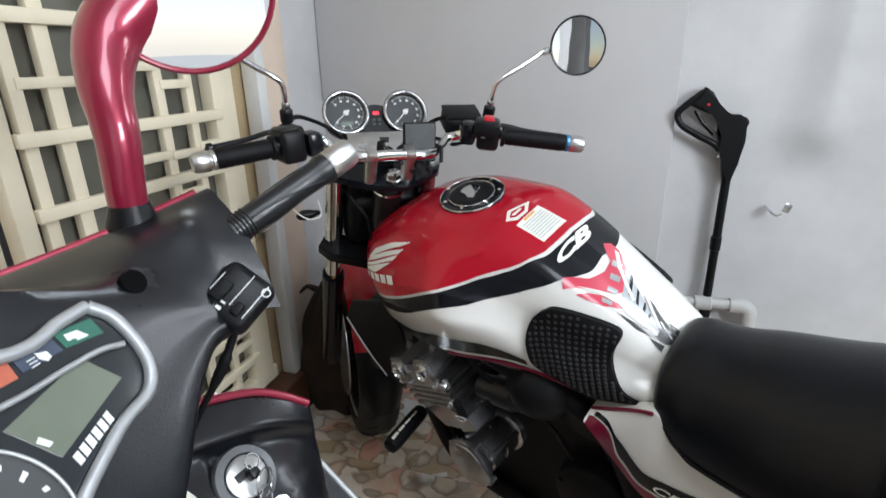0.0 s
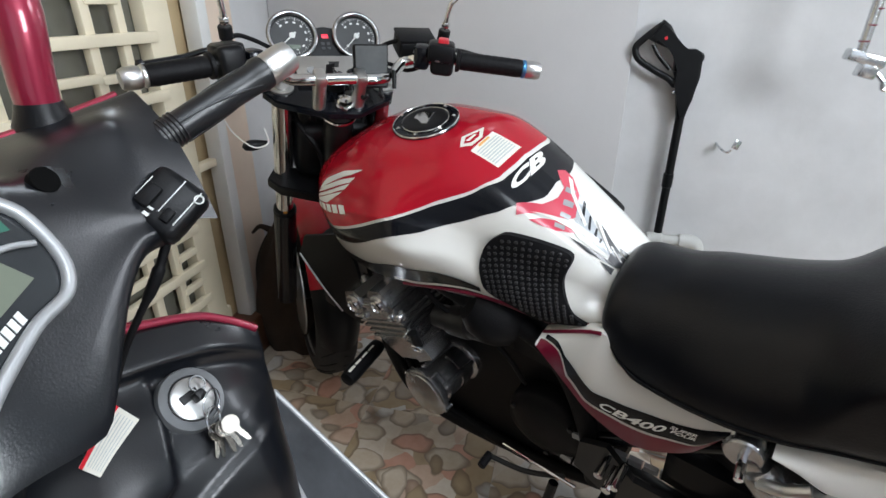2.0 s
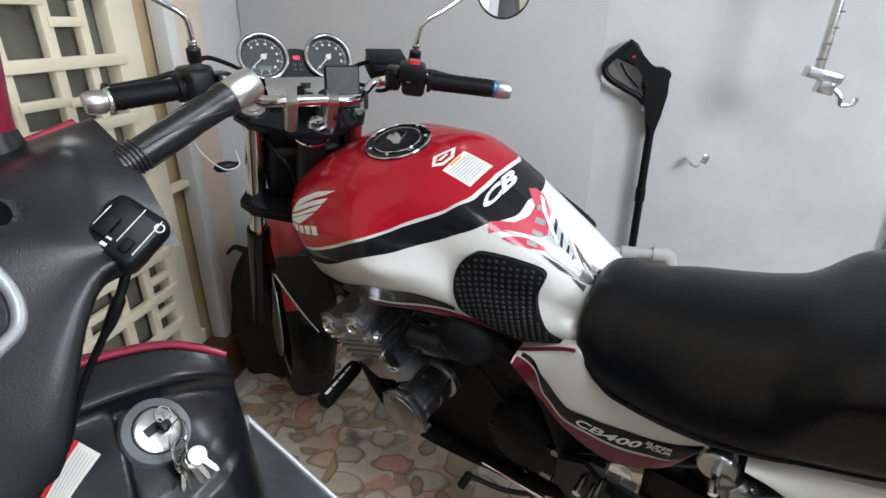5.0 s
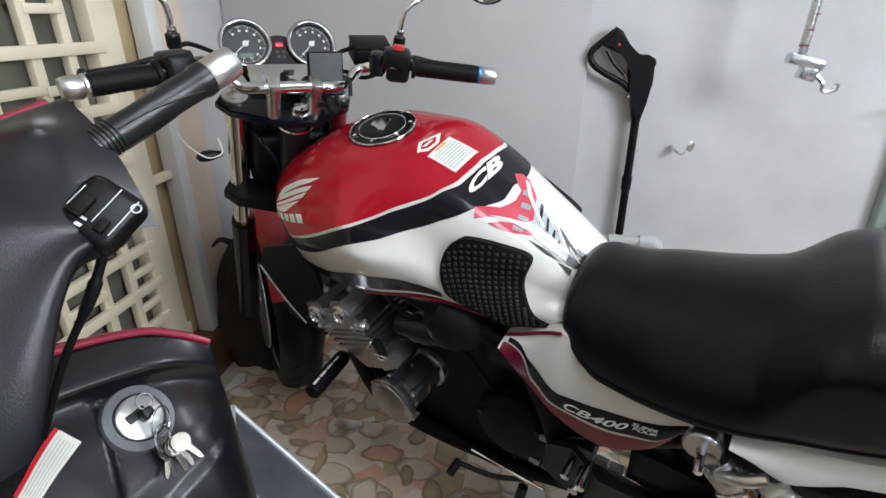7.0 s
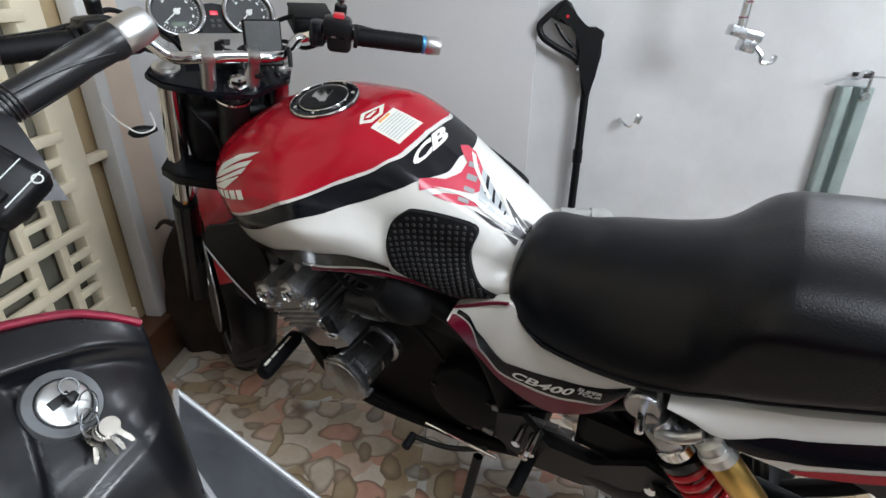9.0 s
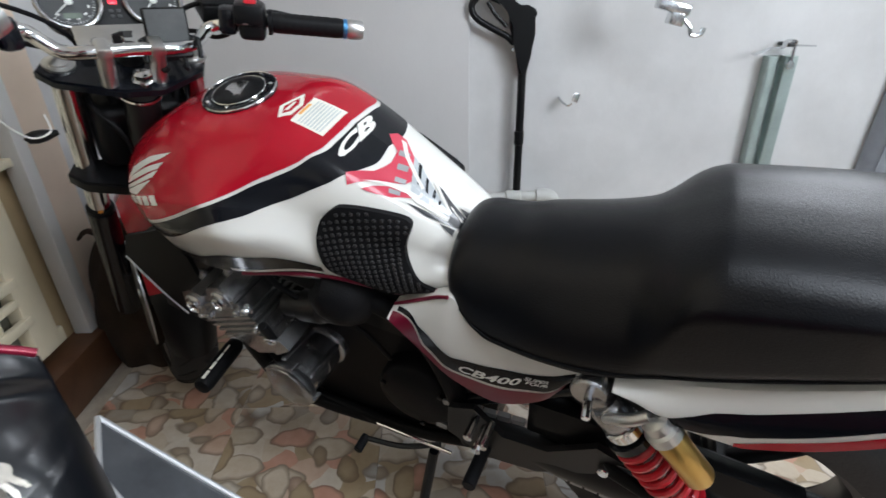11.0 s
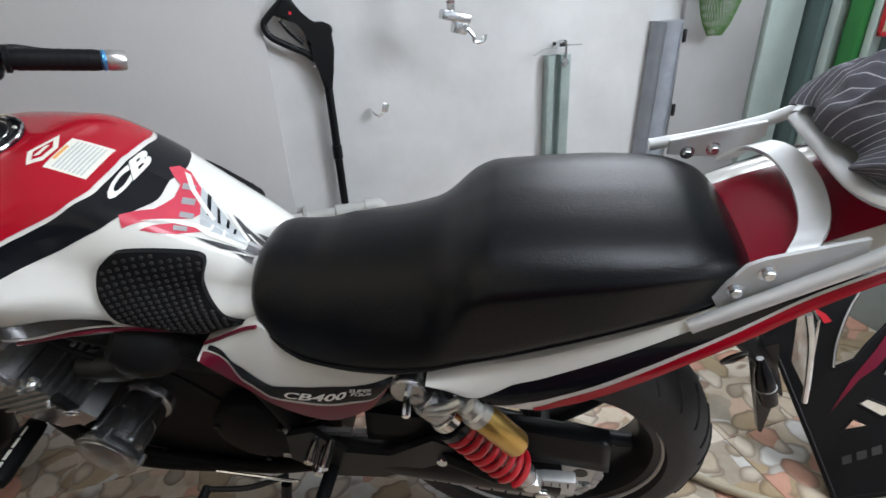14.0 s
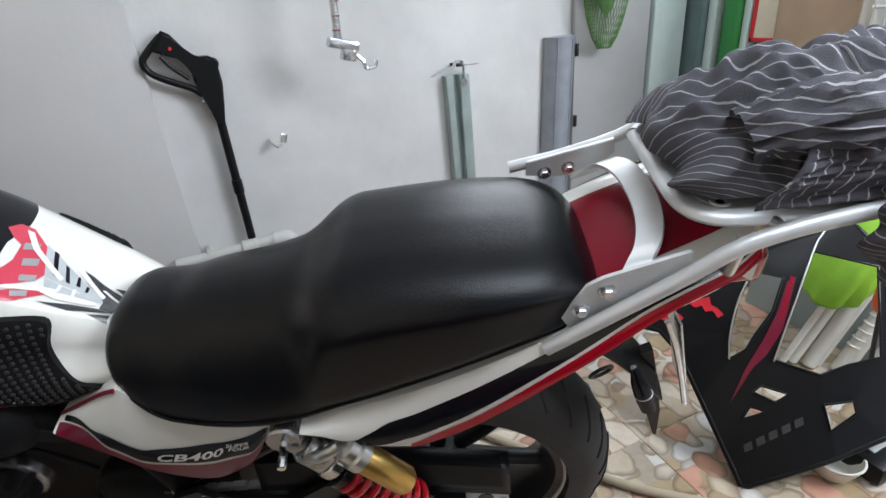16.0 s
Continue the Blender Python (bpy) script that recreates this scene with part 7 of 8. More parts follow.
bez = [(0.031, 0.022), (0.026, 0.036), (0.010, 0.044), (-0.004, 0.036), (-0.016, 0.011), (-0.034, -0.018), (-0.055, -0.050), (-0.066, -0.085), (-0.052, -0.135), (-0.020, -0.140), (0.002, -0.110), (0.012, -0.030), (0.024, 0.002)]
dash = plate(bez, -0.004, 0.004, "instrument_panel", M_LENS, scooter, "smoked instrument panel with a silver frame", 0.001)
frame_on_face(bez + bez[:1], 0.0046, "panel_frame", M_TRIM, dash, "silver frame")
frame_on_face([(0.0155, 0.034), (0.013, 0.018), (0.006, -0.006), (-0.003, -0.034), (-0.012, -0.070)], 0.0022, "divider", M_TRIM, dash, "silver divider")
M_LAMP_G = material("green_lamp_lens", (0.035, 0.14, 0.10), 0.25, var=0.1, scale=40)
M_LAMP_B = material("blue_lamp_lens", (0.06, 0.075, 0.11), 0.25, var=0.1, scale=40)
M_LAMP_O = material("orange_lamp_lens", (0.48, 0.13, 0.08), 0.25, var=0.1, scale=40)
lamp = plate([(0.0265, 0.022), (0.0205, 0.026), (0.0145, 0.001), (0.020, -0.003)], 0.004, 0.0052, "tell_tale", M_LAMP_G, dash, "green tell-tale with a white arrow")
plate([(0.0215, 0.011), (0.0195, 0.0165), (0.0175, 0.009), (0.0185, 0.0085), (0.0172, 0.0035), (0.0196, 0.0025), (0.0207, 0.0075)], 0.0052, 0.0057, "arrow", M_MARK, lamp)
lamp = plate([(0.0188, -0.005), (0.0138, -0.001), (0.0060, -0.026), (0.0118, -0.029)], 0.004, 0.0052, "tell_tale", M_LAMP_B, dash, "blue tell-tale with a beam mark")
plate([(0.0135, -0.010), (0.0115, -0.0085), (0.0098, -0.0115), (0.0107, -0.0155), (0.0127, -0.0165)], 0.0052, 0.0057, "beam_mark", M_MARK, lamp)
for k in range(3):
    plate([(0.0116 - 0.0011 * k, -0.0170 + 0.0006 * k), (0.0112 - 0.0011 * k, -0.0170 + 0.0006 * k), (0.0096 - 0.0011 * k, -0.0220 + 0.0006 * k), (0.0100 - 0.0011 * k, -0.0220 + 0.0006 * k)], 0.0052, 0.0057, "beam_line", M_MARK, lamp)
lamp = plate([(0.0100, -0.031), (0.0042, -0.029), (-0.004, -0.056), (0.002, -0.058)], 0.004, 0.0052, "tell_tale", M_LAMP_O, dash, "orange tell-tale")
lcd = plate([(0.0105, 0.006), (0.0020, 0.024), (-0.0245, -0.026), (-0.0130, -0.046)], 0.004, 0.0050, "display", material("grey_green_display", (0.15, 0.17, 0.13), 0.22, var=0.06, scale=30), dash, "blank grey-green display")
plate([(-0.0165, -0.0325), (-0.0190, -0.0270), (-0.0205, -0.0300), (-0.0185, -0.0350)], 0.0050, 0.0054, "display_mark", M_MARK, lcd)
for k in range(6):
    a, b = 0.04 + 0.16 * k, 0.16 + 0.16 * k
    f0, r0, f1, r1 = -0.0255, -0.0225, -0.0095, 0.0080
    plate([(f0 + (f1 - f0) * a, r0 + (r1 - r0) * a), (f0 + (f1 - f0) * b, r0 + (r1 - r0) * b), (f0 + (f1 - f0) * b - 0.0036, r0 + (r1 - r0) * b + 0.0020), (f0 + (f1 - f0) * a - 0.0036, r0 + (r1 - r0) * a + 0.0020)], 0.004, 0.0048, "lettering_bar", M_MARK, dash)
tach = plate([(-0.0395 + 0.022 * math.cos(a), -0.062 + 0.033 * math.sin(a)) for a in (2 * math.pi * k / 28 for k in range(28))], 0.004, 0.0052, "rev_counter", M_DIAL, dash, "round dial with white graduations")
frame_on_face([(-0.0395 + 0.021 * math.cos(a), -0.062 + 0.0315 * math.sin(a)) for a in (math.pi * 2 * k / 20 for k in range(21))], 0.0012, "dial_ring", M_SILVER, tach)
for k in range(13):
    a = math.pi * 2 * k / 14 - 0.6
    c0, c1, w = 0.80, 0.62 if k % 2 else 0.70, 0.05
    plate([(-0.0395 + 0.021 * s * math.cos(a + e), -0.062 + 0.0315 * s * math.sin(a + e)) for s, e in ((c0, -w), (c0, w), (c1, w), (c1, -w))], 0.0052, 0.0056, "graduation", M_MARK, tach)
# Flat black disc paints the shade of a screw hollow on the cowl.
part("bezel_hollow", lathe(bmesh.new(), [(0.0100, -0.008), (0.0100, -0.0010), (0.0092, -0.0008), (0.0085, -0.0012), (0.0, -0.0016)], along((0.046, -0.066, face_z(0.046, 0.066) - 0.0005), Vector((0.046, -0.066, face_z(0.046, 0.066))) + N_FACE), 24), material("hollow_shade_black", (0.002, 0.002, 0.002), 0.9, spec=0.1), cw, "flat black disc for the shade in a screw hollow")
M_GRIP = material("worn_grip_rubber", (0.012, 0.013, 0.015), 0.34, var=0.2, scale=14, bump=0.12, bump_scale=400, spec=0.5)
# right grip with its throttle sleeve, and the left one
for sg in (1, -1):
    P, Q = Vector((0.094, -(RC + sg * 0.212), 0.988)), Vector((0.0694, -(RC + sg * 0.335), 1.0442))
    d = (Q - P).normalized()
    ln = (Q - P).length
    prof = [(0.0160, -0.008), (0.0166, -0.004), (0.0170, 0.004), (0.0156, 0.010), (0.0146, 0.030), (0.0149, 0.06), (0.0146, ln * 0.7), (0.0153, ln - 0.014), (0.0172, ln - 0.008), (0.0168, ln)]
    gr = part("grip", lathe(bmesh.new(), prof, along(P, Q), 30), M_GRIP, scooter, "black rubber grip with moulded lines")
    for k in range(6):
        part("grip_rib", torus(bmesh.new(), along(P + d * (0.014 + 0.0040 * k), Q), 0.0153, 0.0010, 28, 6), M_GRIP, gr)
    for sd in (0.8, 2.6, 4.4):
        path = [along(P, Q) @ Vector((0.0149 * math.cos(sd + 0.9 * t * t), 0.0149 * math.sin(sd + 0.9 * t * t), 0.035 + (ln - 0.05) * t)) for t in (0, 0.2, 0.4, 0.6, 0.8, 1.0)]
        part("grip_line", tube(bmesh.new(), path, 0.0013, 20, 6), M_GRIP, gr)
    part("bar_end", lathe(bmesh.new(), [(0.0150, 0), (0.0164, 0.003), (0.0164, 0.026), (0.0150, 0.033), (0.0, 0.034)], along(Q, Q + d), 30), M_ALU, gr, "polished bar end")
    # switch block under the cowl end
    SW = Matrix.Translation((0.040, -(RC + sg * 0.189), 0.950)) @ pose(0, 0, 0, -18 * sg, -50, -8 * sg) @ pose(0, 0, 0, 0, 0, 28 * sg)
    sw = part("switch_block", box(bmesh.new(), 0, 0, 0, 0.050, 0.054, 0.030, 0.009, SW, 3), M_PLASTIC, scooter, "black switch block with sliders")
    for k, (dx, dy, sx, sy) in enumerate(((0.012, 0.004, 0.012, 0.020), (-0.010, 0.010, 0.008, 0.012))):
        part("slider", box(bmesh.new(), dx, dy * sg, 0.0165, sx, sy, 0.006, 0.0015, SW), M_RUBBER, sw)
    for dx, dy, sx, sy in ((0.020, 0.002, 0.0008, 0.026), (-0.002, -0.006, 0.0008, 0.034), (-0.018, -0.004, 0.0009, 0.036), (0.004, 0.018, 0.005, 0.003), (0.004, 0.012, 0.005, 0.002)):
        part("switch_mark", box(bmesh.new(), dx, dy * sg, 0.0153, sx, sy, 0.0008, 0, SW), M_MARK, sw)
    part("switch_ring", torus(bmesh.new(), SW @ Matrix.Translation((-0.020, -0.016 * sg, 0.0155)), 0.0036, 0.0007, 18, 6), M_MARK, sw)
    # cable below the throttle
    part("throttle_cable", tube(bmesh.new(), [(0.040, -(RC + sg * 0.185), 0.925), (0.045, -(RC + sg * 0.165), 0.885), (0.060, -(RC + sg * 0.135), 0.830), (0.080, -(RC + sg * 0.11), 0.76)], [(0, 0.0040), (0.22, 0.0040), (0.25, 0.0056), (0.40, 0.0050), (0.46, 0.0034), (1, 0.0034)], 40, 10), M_RUBBER, scooter, "black throttle cable with a ribbed sleeve")
    # mirror on a thick red arm
    base = Vector((0.145, -(RC + sg * 0.158), ridge(0.158)))
    arm = [base, base + Vector((0.0, 0.0, 0.035)), base + Vector((0.002, -0.004 * sg, 0.085)), base + Vector((0.018, -0.010 * sg, 0.125)), base + Vector((0.040, -0.030 * sg, 0.165)), base + Vector((0.046, -0.066 * sg, 0.200))]
    am = part("mirror_arm", tube(bmesh.new(), arm, [(0, 0.0165), (0.15, 0.0170), (0.45, 0.0195), (0.75, 0.0270), (1.0, 0.036)], 36, 18), M_RUBY, scooter, "thick ruby red mirror arm")
    part("arm_collar", lathe(bmesh.new(), [(0.024, -0.012), (0.0235, 0.004), (0.019, 0.016), (0.0175, 0.022)], along(base, base + Vector((0, 0, 1))), 26), M_PLASTIC, am, "black collar")
    c = base + Vector((0.000, -0.088 * sg, 0.218))
    cw_world = SCOOTER @ c
    if sg > 0:
        n = ((Vector((0.0, 0.0, 1.15)) - cw_world).normalized() + (Vector((1.25, -2.05, 1.55)) - cw_world).normalized()).normalized()
    else:
        n = Vector((0.95, -0.1, 0.1)).normalized()
    n = SCOOTER.to_3x3().inverted() @ n
    MM = along(c, c + n)
    hd = part("mirror_housing", lathe(bmesh.new(), [(0.020, -0.045), (0.055, -0.034), (0.078, -0.014), (0.084, 0.0), (0.0825, 0.004), (0.079, 0.003), (0.078, 0.0), (0.0, 0.0)], MM, 48), M_RUBY, scooter, "ruby red mirror housing")
    part("mirror_rim", torus(bmesh.new(), MM @ Matrix.Translation((0, 0, 0.002)), 0.0820, 0.0024, 48, 8), M_RUBY, hd)
    part("mirror_glass", lathe(bmesh.new(), [(0.0785, 0.0006), (0.0785, 0.0016), (0.05, 0.0022), (0.02, 0.0025), (0.0, 0.0026)], MM, 48), M_MIRROR, hd, "mirror glass")


# leg shield with a red rim and the ignition lock
def ramp(x):
    x = min(1.0, max(0.0, x))
    return x * x * (3 - 2 * x)


def shield(a, b):
    r = RC + (2 * a - 1) * 0.318
    q = abs(2 * a - 1)
    edge = max(0.0, (q - 0.72) / 0.28)
    top = 0.792 - 0.050 * q ** 2.2 - 0.026 * edge ** 2
    z = top - 0.50 * b
    drop = table(b, [(0.0, 0.0), (0.035, -0.022), (0.060, -0.034), (0.085, -0.030), (0.16, -0.072), (0.26, -0.112), (0.40, -0.138), (0.70, -0.150), (1.0, -0.150)])
    f = 0.176 - 0.030 * q ** 2 + drop * (1 - 0.85 * edge ** 2) - 0.016 * edge ** 2
    f -= 0.03 * math.exp(-((q - 0.16) / 0.18) ** 2) * min(1, b * 4)
    # dish about the lock, bounded by two creases
    left = ramp((a - 0.765 + max(0.0, b - 0.116) * 0.34) / 0.014)
    right = ramp((0.186 + (0.922 - a) * 0.43 - b) / 0.012)
    f += 0.008 * left * right * ramp((b - 0.085) / 0.03) * (1 - edge ** 2)
    # second, lower facet
    f += 0.006 * ramp((0.30 + (0.80 - a) * 0.5 - b) / 0.010) * (1 - right) * ramp((a - 0.68) / 0.02) * (1 - edge)
    return Vector((f, -r, z))


sh = part("leg_shield", grid(shield, 160, 150), M_COWL, scooter, "glossy black leg shield")
sh.modifiers.new("thickness", "SOLIDIFY").thickness = 0.006
part("shield_rim", tube(bmesh.new(), [shield(a, 0.0) + Vector((0.004, 0, 0.003)) for a in (0.0, 0.02, 0.05, 0.10, 0.20, 0.35, 0.5, 0.65, 0.80, 0.90, 0.95, 0.98, 1.0)], 0.0055, 70, 10), M_RUBY, sh, "ruby red rim")
part("front_cover", grid(lambda a, b: shield(a, 0.02 + b * 0.95) + Vector((0.035 + 0.05 * math.sin(math.pi * a), 0, 0)), 30, 16), M_RUBY, scooter, "ruby red front cover")
ig_n = Vector((-0.72, -0.10, 0.68)).normalized()
ig_c = Vector((0.102, -0.154, 0.702))
IG = along(ig_c, ig_c + ig_n)
M_DULL = material("dull_silver_plastic", (0.50, 0.51, 0.52), 0.38, 0.3, var=0.15, scale=20)
M_SATIN = material("satin_grey_plastic", (0.13, 0.135, 0.14), 0.34, 0.2, var=0.15, scale=20)
lk = part("ignition_lock", lathe(bmesh.new(), [(0.038, -0.03), (0.0375, 0.000), (0.036, 0.0030), (0.027, 0.0040), (0.0255, 0.0015), (0.0, 0.0015)], IG, 44), M_SATIN, scooter, "round grey ignition lock with a silver disc")
part("lock_disc", lathe(bmesh.new(), [(0.0245, 0.001), (0.0245, 0.0045), (0.022, 0.0060), (0.0, 0.0066)], IG, 40), M_ALU, lk, "brushed lock disc")
part("lock_ring", torus(bmesh.new(), IG @ Matrix.Translation((0, 0, 0.0040)), 0.0255, 0.0012, 40, 8), M_DARK, lk)
part("key_slot", box(bmesh.new(), -0.003, 0.004, 0.0072, 0.022, 0.010, 0.003, 0.001, IG), M_DARK, lk, "dark key slot")
part("key_head", box(bmesh.new(), 0.002, -0.002, 0.014, 0.012, 0.012, 0.016, 0.003, IG), M_DARK, lk)
part("ring_small", torus(bmesh.new(), IG @ Matrix.Translation((0.010, 0.010, 0.012)), 0.0088, 0.0012, 28, 6), M_ZINC, lk)
part("ring_large", torus(bmesh.new(), IG @ Matrix.Translation((0.006, -0.018, 0.016)) @ pose(0, 0, 0, 35, 25, 0), 0.0165, 0.0011, 36, 6), M_ZINC, lk, "key ring")
M_KEY = material("worn_steel", (0.34, 0.315, 0.28), 0.24, 1.0, var=0.3, scale=60)
bunch = thing("key_bunch", "bunch of worn steel keys hanging from the lock", "keys")
bunch.matrix_world = SCOOTER
key_x = (Vector((0, -1, 0)) - ig_n * ig_n.dot(Vector((0, -1, 0)))).normalized()
key_y = ig_n.cross(key_x)
if key_y.z < 0:
    key_y = -key_y
kc = ig_c + ig_n * 0.008 + key_x * 0.004 - key_y * 0.037
HANGING = Matrix((key_x, key_y, ig_n)).transposed().to_4x4()
HANGING.translation = kc
for k in range(5):
    KM = HANGING @ pose(0, 0, 0.004 * k, 8 * (k % 2), 10 - 6 * k, -32 + 13 * k) @ pose(0, -0.006, 0) @ Matrix.Scale(0.86, 4)
    kb = bmesh.new()
    lathe(kb, [(0.0115, 0), (0.0118, 0.0011), (0.0115, 0.0022)], KM @ Matrix.Translation((0, -0.006, 0)), 22)
    blade = [(-0.0035, -0.014), (0.0035, -0.014), (0.0036, -0.020), (0.0022, -0.022), (0.0036, -0.025), (0.0020, -0.028), (0.0034, -0.031), (0.0018, -0.035), (0.0, -0.040), (-0.0034, -0.037)]
    prism(kb, blade, KM, 0.0020)
    part("key", kb, M_KEY, bunch, "worn steel key", smooth=False)

part("split_ring", torus(bmesh.new(), HANGING @ pose(-0.006, 0.004, 0.012, 25, 30, 0), 0.0135, 0.0016, 32, 8), M_ZINC, bunch, "bright split ring")


def shield_patch(corners, name, mat, off, label=""):
    """A label on the shield between four corners (a, b)."""
    def at(s, t):
        (a0, b0), (a1, b1), (a2, b2), (a3, b3) = corners
        a = (a0 * (1 - s) + a1 * s) * (1 - t) + (a3 * (1 - s) + a2 * s) * t
        b = (b0 * (1 - s) + b1 * s) * (1 - t) + (b3 * (1 - s) + b2 * s) * t
        return shield(a, b) + Vector((-off, 0, off * 0.7))
    return part(name, grid(at, 8, 10), mat, sh, label)


LABEL = [(0.7125, 0.112), (0.727, 0.142), (0.6375, 0.178), (0.622, 0.152)]


def in_label(s0, t0, s1, t1):
    def at(s, t):
        p = [LABEL[0][k] * (1 - s) + LABEL[1][k] * s for k in (0, 1)]
        q = [LABEL[3][k] * (1 - s) + LABEL[2][k] * s for k in (0, 1)]
        return tuple(p[k] * (1 - t) + q[k] * t for k in (0, 1))
    return [at(s0, t0), at(s1, t0), at(s1, t1), at(s0, t1)]


shield_patch(LABEL, "caution_label", M_STICKER, 0.0016, "white caution label with a red edge")
shield_patch(in_label(0.0, 0.0, 0.16, 1.0), "label_edge", M_SPRING, 0.0021, "red label edge")
for k in range(6):
    shield_patch(in_label(0.26 + 0.115 * k, 0.08, 0.29 + 0.115 * k, 0.94), "text_bar", M_PRINT, 0.0021)
part("hook_button", lathe(bmesh.new(), [(0.010, 0), (0.010, 0.012), (0.007, 0.016), (0.0, 0.016)], along(shield(0.74, 0.40), shield(0.74, 0.40) + Vector((-1, 0, 0.4))), 18), M_DULL, sh)
part("steering_column", rod(bmesh.new(), (0.09, -RC, 0.90), (0.16, -RC, 0.55), 0.05), M_PLASTIC, scooter)

# grey side panel with a bright edge, running back beside the foot board
M_SMOKE = material("grey_side_plastic", (0.085, 0.09, 0.098), 0.24, var=0.25, scale=9, coat=0.6, rvar=0.08)


def side_panel(a, b):
    p = Vector((0.257, -0.371, 0.488)) + a * Vector((-0.300, -0.075, -0.280))
    q = Vector((0.182, -0.302, 0.468)) + a * Vector((-0.300, 0.055, -0.290))
    return p + (q - p) * b + Vector((0.3, -0.5, 0.8)) * (0.006 * math.sin(math.pi * b))


sp_ob = part("side_panel", grid(side_panel, 30, 12), M_SMOKE, scooter, "grey plastic side panel with a bright edge")
sp_ob.modifiers.new("thickness", "SOLIDIFY").thickness = 0.004
part("panel_edge", tube(bmesh.new(), [side_panel(a, 0.0) for a in (0.0, 0.15, 0.3, 0.5, 0.7, 0.85, 1.0)], 0.0052, 40, 8), M_DULL, sp_ob, "bright edge")
part("panel_edge", tube(bmesh.new(), [side_panel(0.0, b) for b in (0.0, 0.2, 0.5, 0.8, 1.0)], 0.0050, 24, 8), M_DULL, sp_ob, "bright edge")
part("panel_edge", tube(bmesh.new(), [side_panel(a, 1.0) for a in (0.0, 0.2, 0.4, 0.7, 1.0)], 0.0050, 30, 8), M_DULL, sp_ob, "bright edge")
part("panel_return", grid(lambda a, b: side_panel(a, 0.0) + Vector((0.02, -0.03, -0.10)) * b, 16, 4), M_PLASTIC, sp_ob, "black underside")
# what carries it: foot board, seat base, wheels
part("foot_board", box(bmesh.new(), -0.12, -RC, 0.262, 0.62, 0.36, 0.045, 0.012), M_PLASTIC, scooter, "black foot board")
part("underbody", box(bmesh.new(), -0.45, -RC, 0.30, 0.60, 0.20, 0.10, 0.02), M_PLASTIC, scooter)


# Rear body and saddle stay out of view; they are added to shade the floor.
def rear_body(a, b):
    """Round-sided body under the seat, tapering to the tail."""
    x = -0.34 - 0.62 * a
    w = table(a, [(0.0, 0.105), (0.08, 0.130), (0.45, 0.140), (0.8, 0.105), (1.0, 0.055)])
    low, top = 0.30 + 0.24 * a, 0.655 + 0.035 * a
    t = 2 * math.pi * b
    c, d = math.cos(t), math.sin(t)
    return Vector((x, -RC + w * abs(c) ** 0.6 * (1 if c > 0 else -1), (low + top) / 2 + (top - low) / 2 * abs(d) ** 0.6 * (1 if d > 0 else -1)))


part("rear_body", grid(rear_body, 24, 40, cap=True, wrap_v=True), M_RUBY, scooter, "ruby red rear body, unseen, added to shade the floor")


def saddle(a, b):
    x = -0.30 - 0.64 * a
    w = table(a, [(0.0, 0.060), (0.10, 0.115), (0.5, 0.135), (0.85, 0.120), (1.0, 0.070)])
    t = 2 * math.pi * b
    c, d = math.cos(t), math.sin(t)
    z = 0.690 + 0.020 * a + 0.015 * math.sin(5 * a)
    return Vector((x, -RC + w * abs(c) ** 0.7 * (1 if c > 0 else -1), z + 0.036 * abs(d) ** 0.7 * (1 if d > 0 else -1)))


part("saddle", grid(saddle, 28, 36, cap=True, wrap_v=True), M_SEAT, scooter, "black vinyl saddle, unseen, added to shade the floor")
for cx_, nm in ((0.42, "front_wheel"), (-0.82, "rear_wheel")):
    w = part(nm, torus(bmesh.new(), pose(cx_, -RC, 0.268, 90, 0, 0), 0.212, 0.043, 48, 14), M_TYRE, scooter, "black tyre")
    part("wheel_hub", lathe(bmesh.new(), [(0.17, -0.018), (0.176, 0.0), (0.17, 0.018), (0.05, 0.03), (0.0, 0.03)], pose(cx_, -RC, 0.268, 90, 0, 0), 36), M_DARK, w)
part("front_fork", rod(bmesh.new(), (0.20, -RC + 0.07, 0.55), (0.42, -RC + 0.07, 0.255), 0.018), M_DARK, scooter)
part("front_fork", rod(bmesh.new(), (0.20, -RC - 0.07, 0.55), (0.42, -RC - 0.07, 0.255), 0.018), M_DARK, scooter)

# ---- right of the motorcycle: loose fairing, shirt on the carrier, odds and ends ----
FAIR = Matrix(((0.6, 0.48, -0.64, 1.2185), (-0.8, 0.36, -0.48, 0.527), (0.0, 0.8, 0.6, 0.012), (0, 0, 0, 1)))
fair = thing("fairing_panel", "loose black motorcycle fairing with cut-outs and a red stripe", "fairing", FAIR)
M_FAIR = material("gloss_black_plastic", (0.007, 0.007, 0.008), 0.30, var=0.2, scale=6, spec=0.25)


def bowed(x, y, z=0.0):
    """The panel bows gently away at its sides."""
    return Vector((x, y, z - 0.35 * (x - 0.03) ** 2))


def holed_plate(outer, holes, depth):
    bm = bmesh.new()
    for loop in [outer] + holes:
        vs = [bm.verts.new((x, y, 0)) for x, y in loop]
        for i in range(len(vs)):
            bm.edges.new((vs[i], vs[(i + 1) % len(vs)]))
    bmesh.ops.triangle_fill(bm, use_beauty=True, edges=bm.edges[:])
    ext = bmesh.ops.extrude_face_region(bm, geom=bm.faces[:])
    for v in (g for g in ext["geom"] if isinstance(g, bmesh.types.BMVert)):
        v.co.z -= depth
    for v in bm.verts:
        v.co = bowed(*v.co)
    return bm


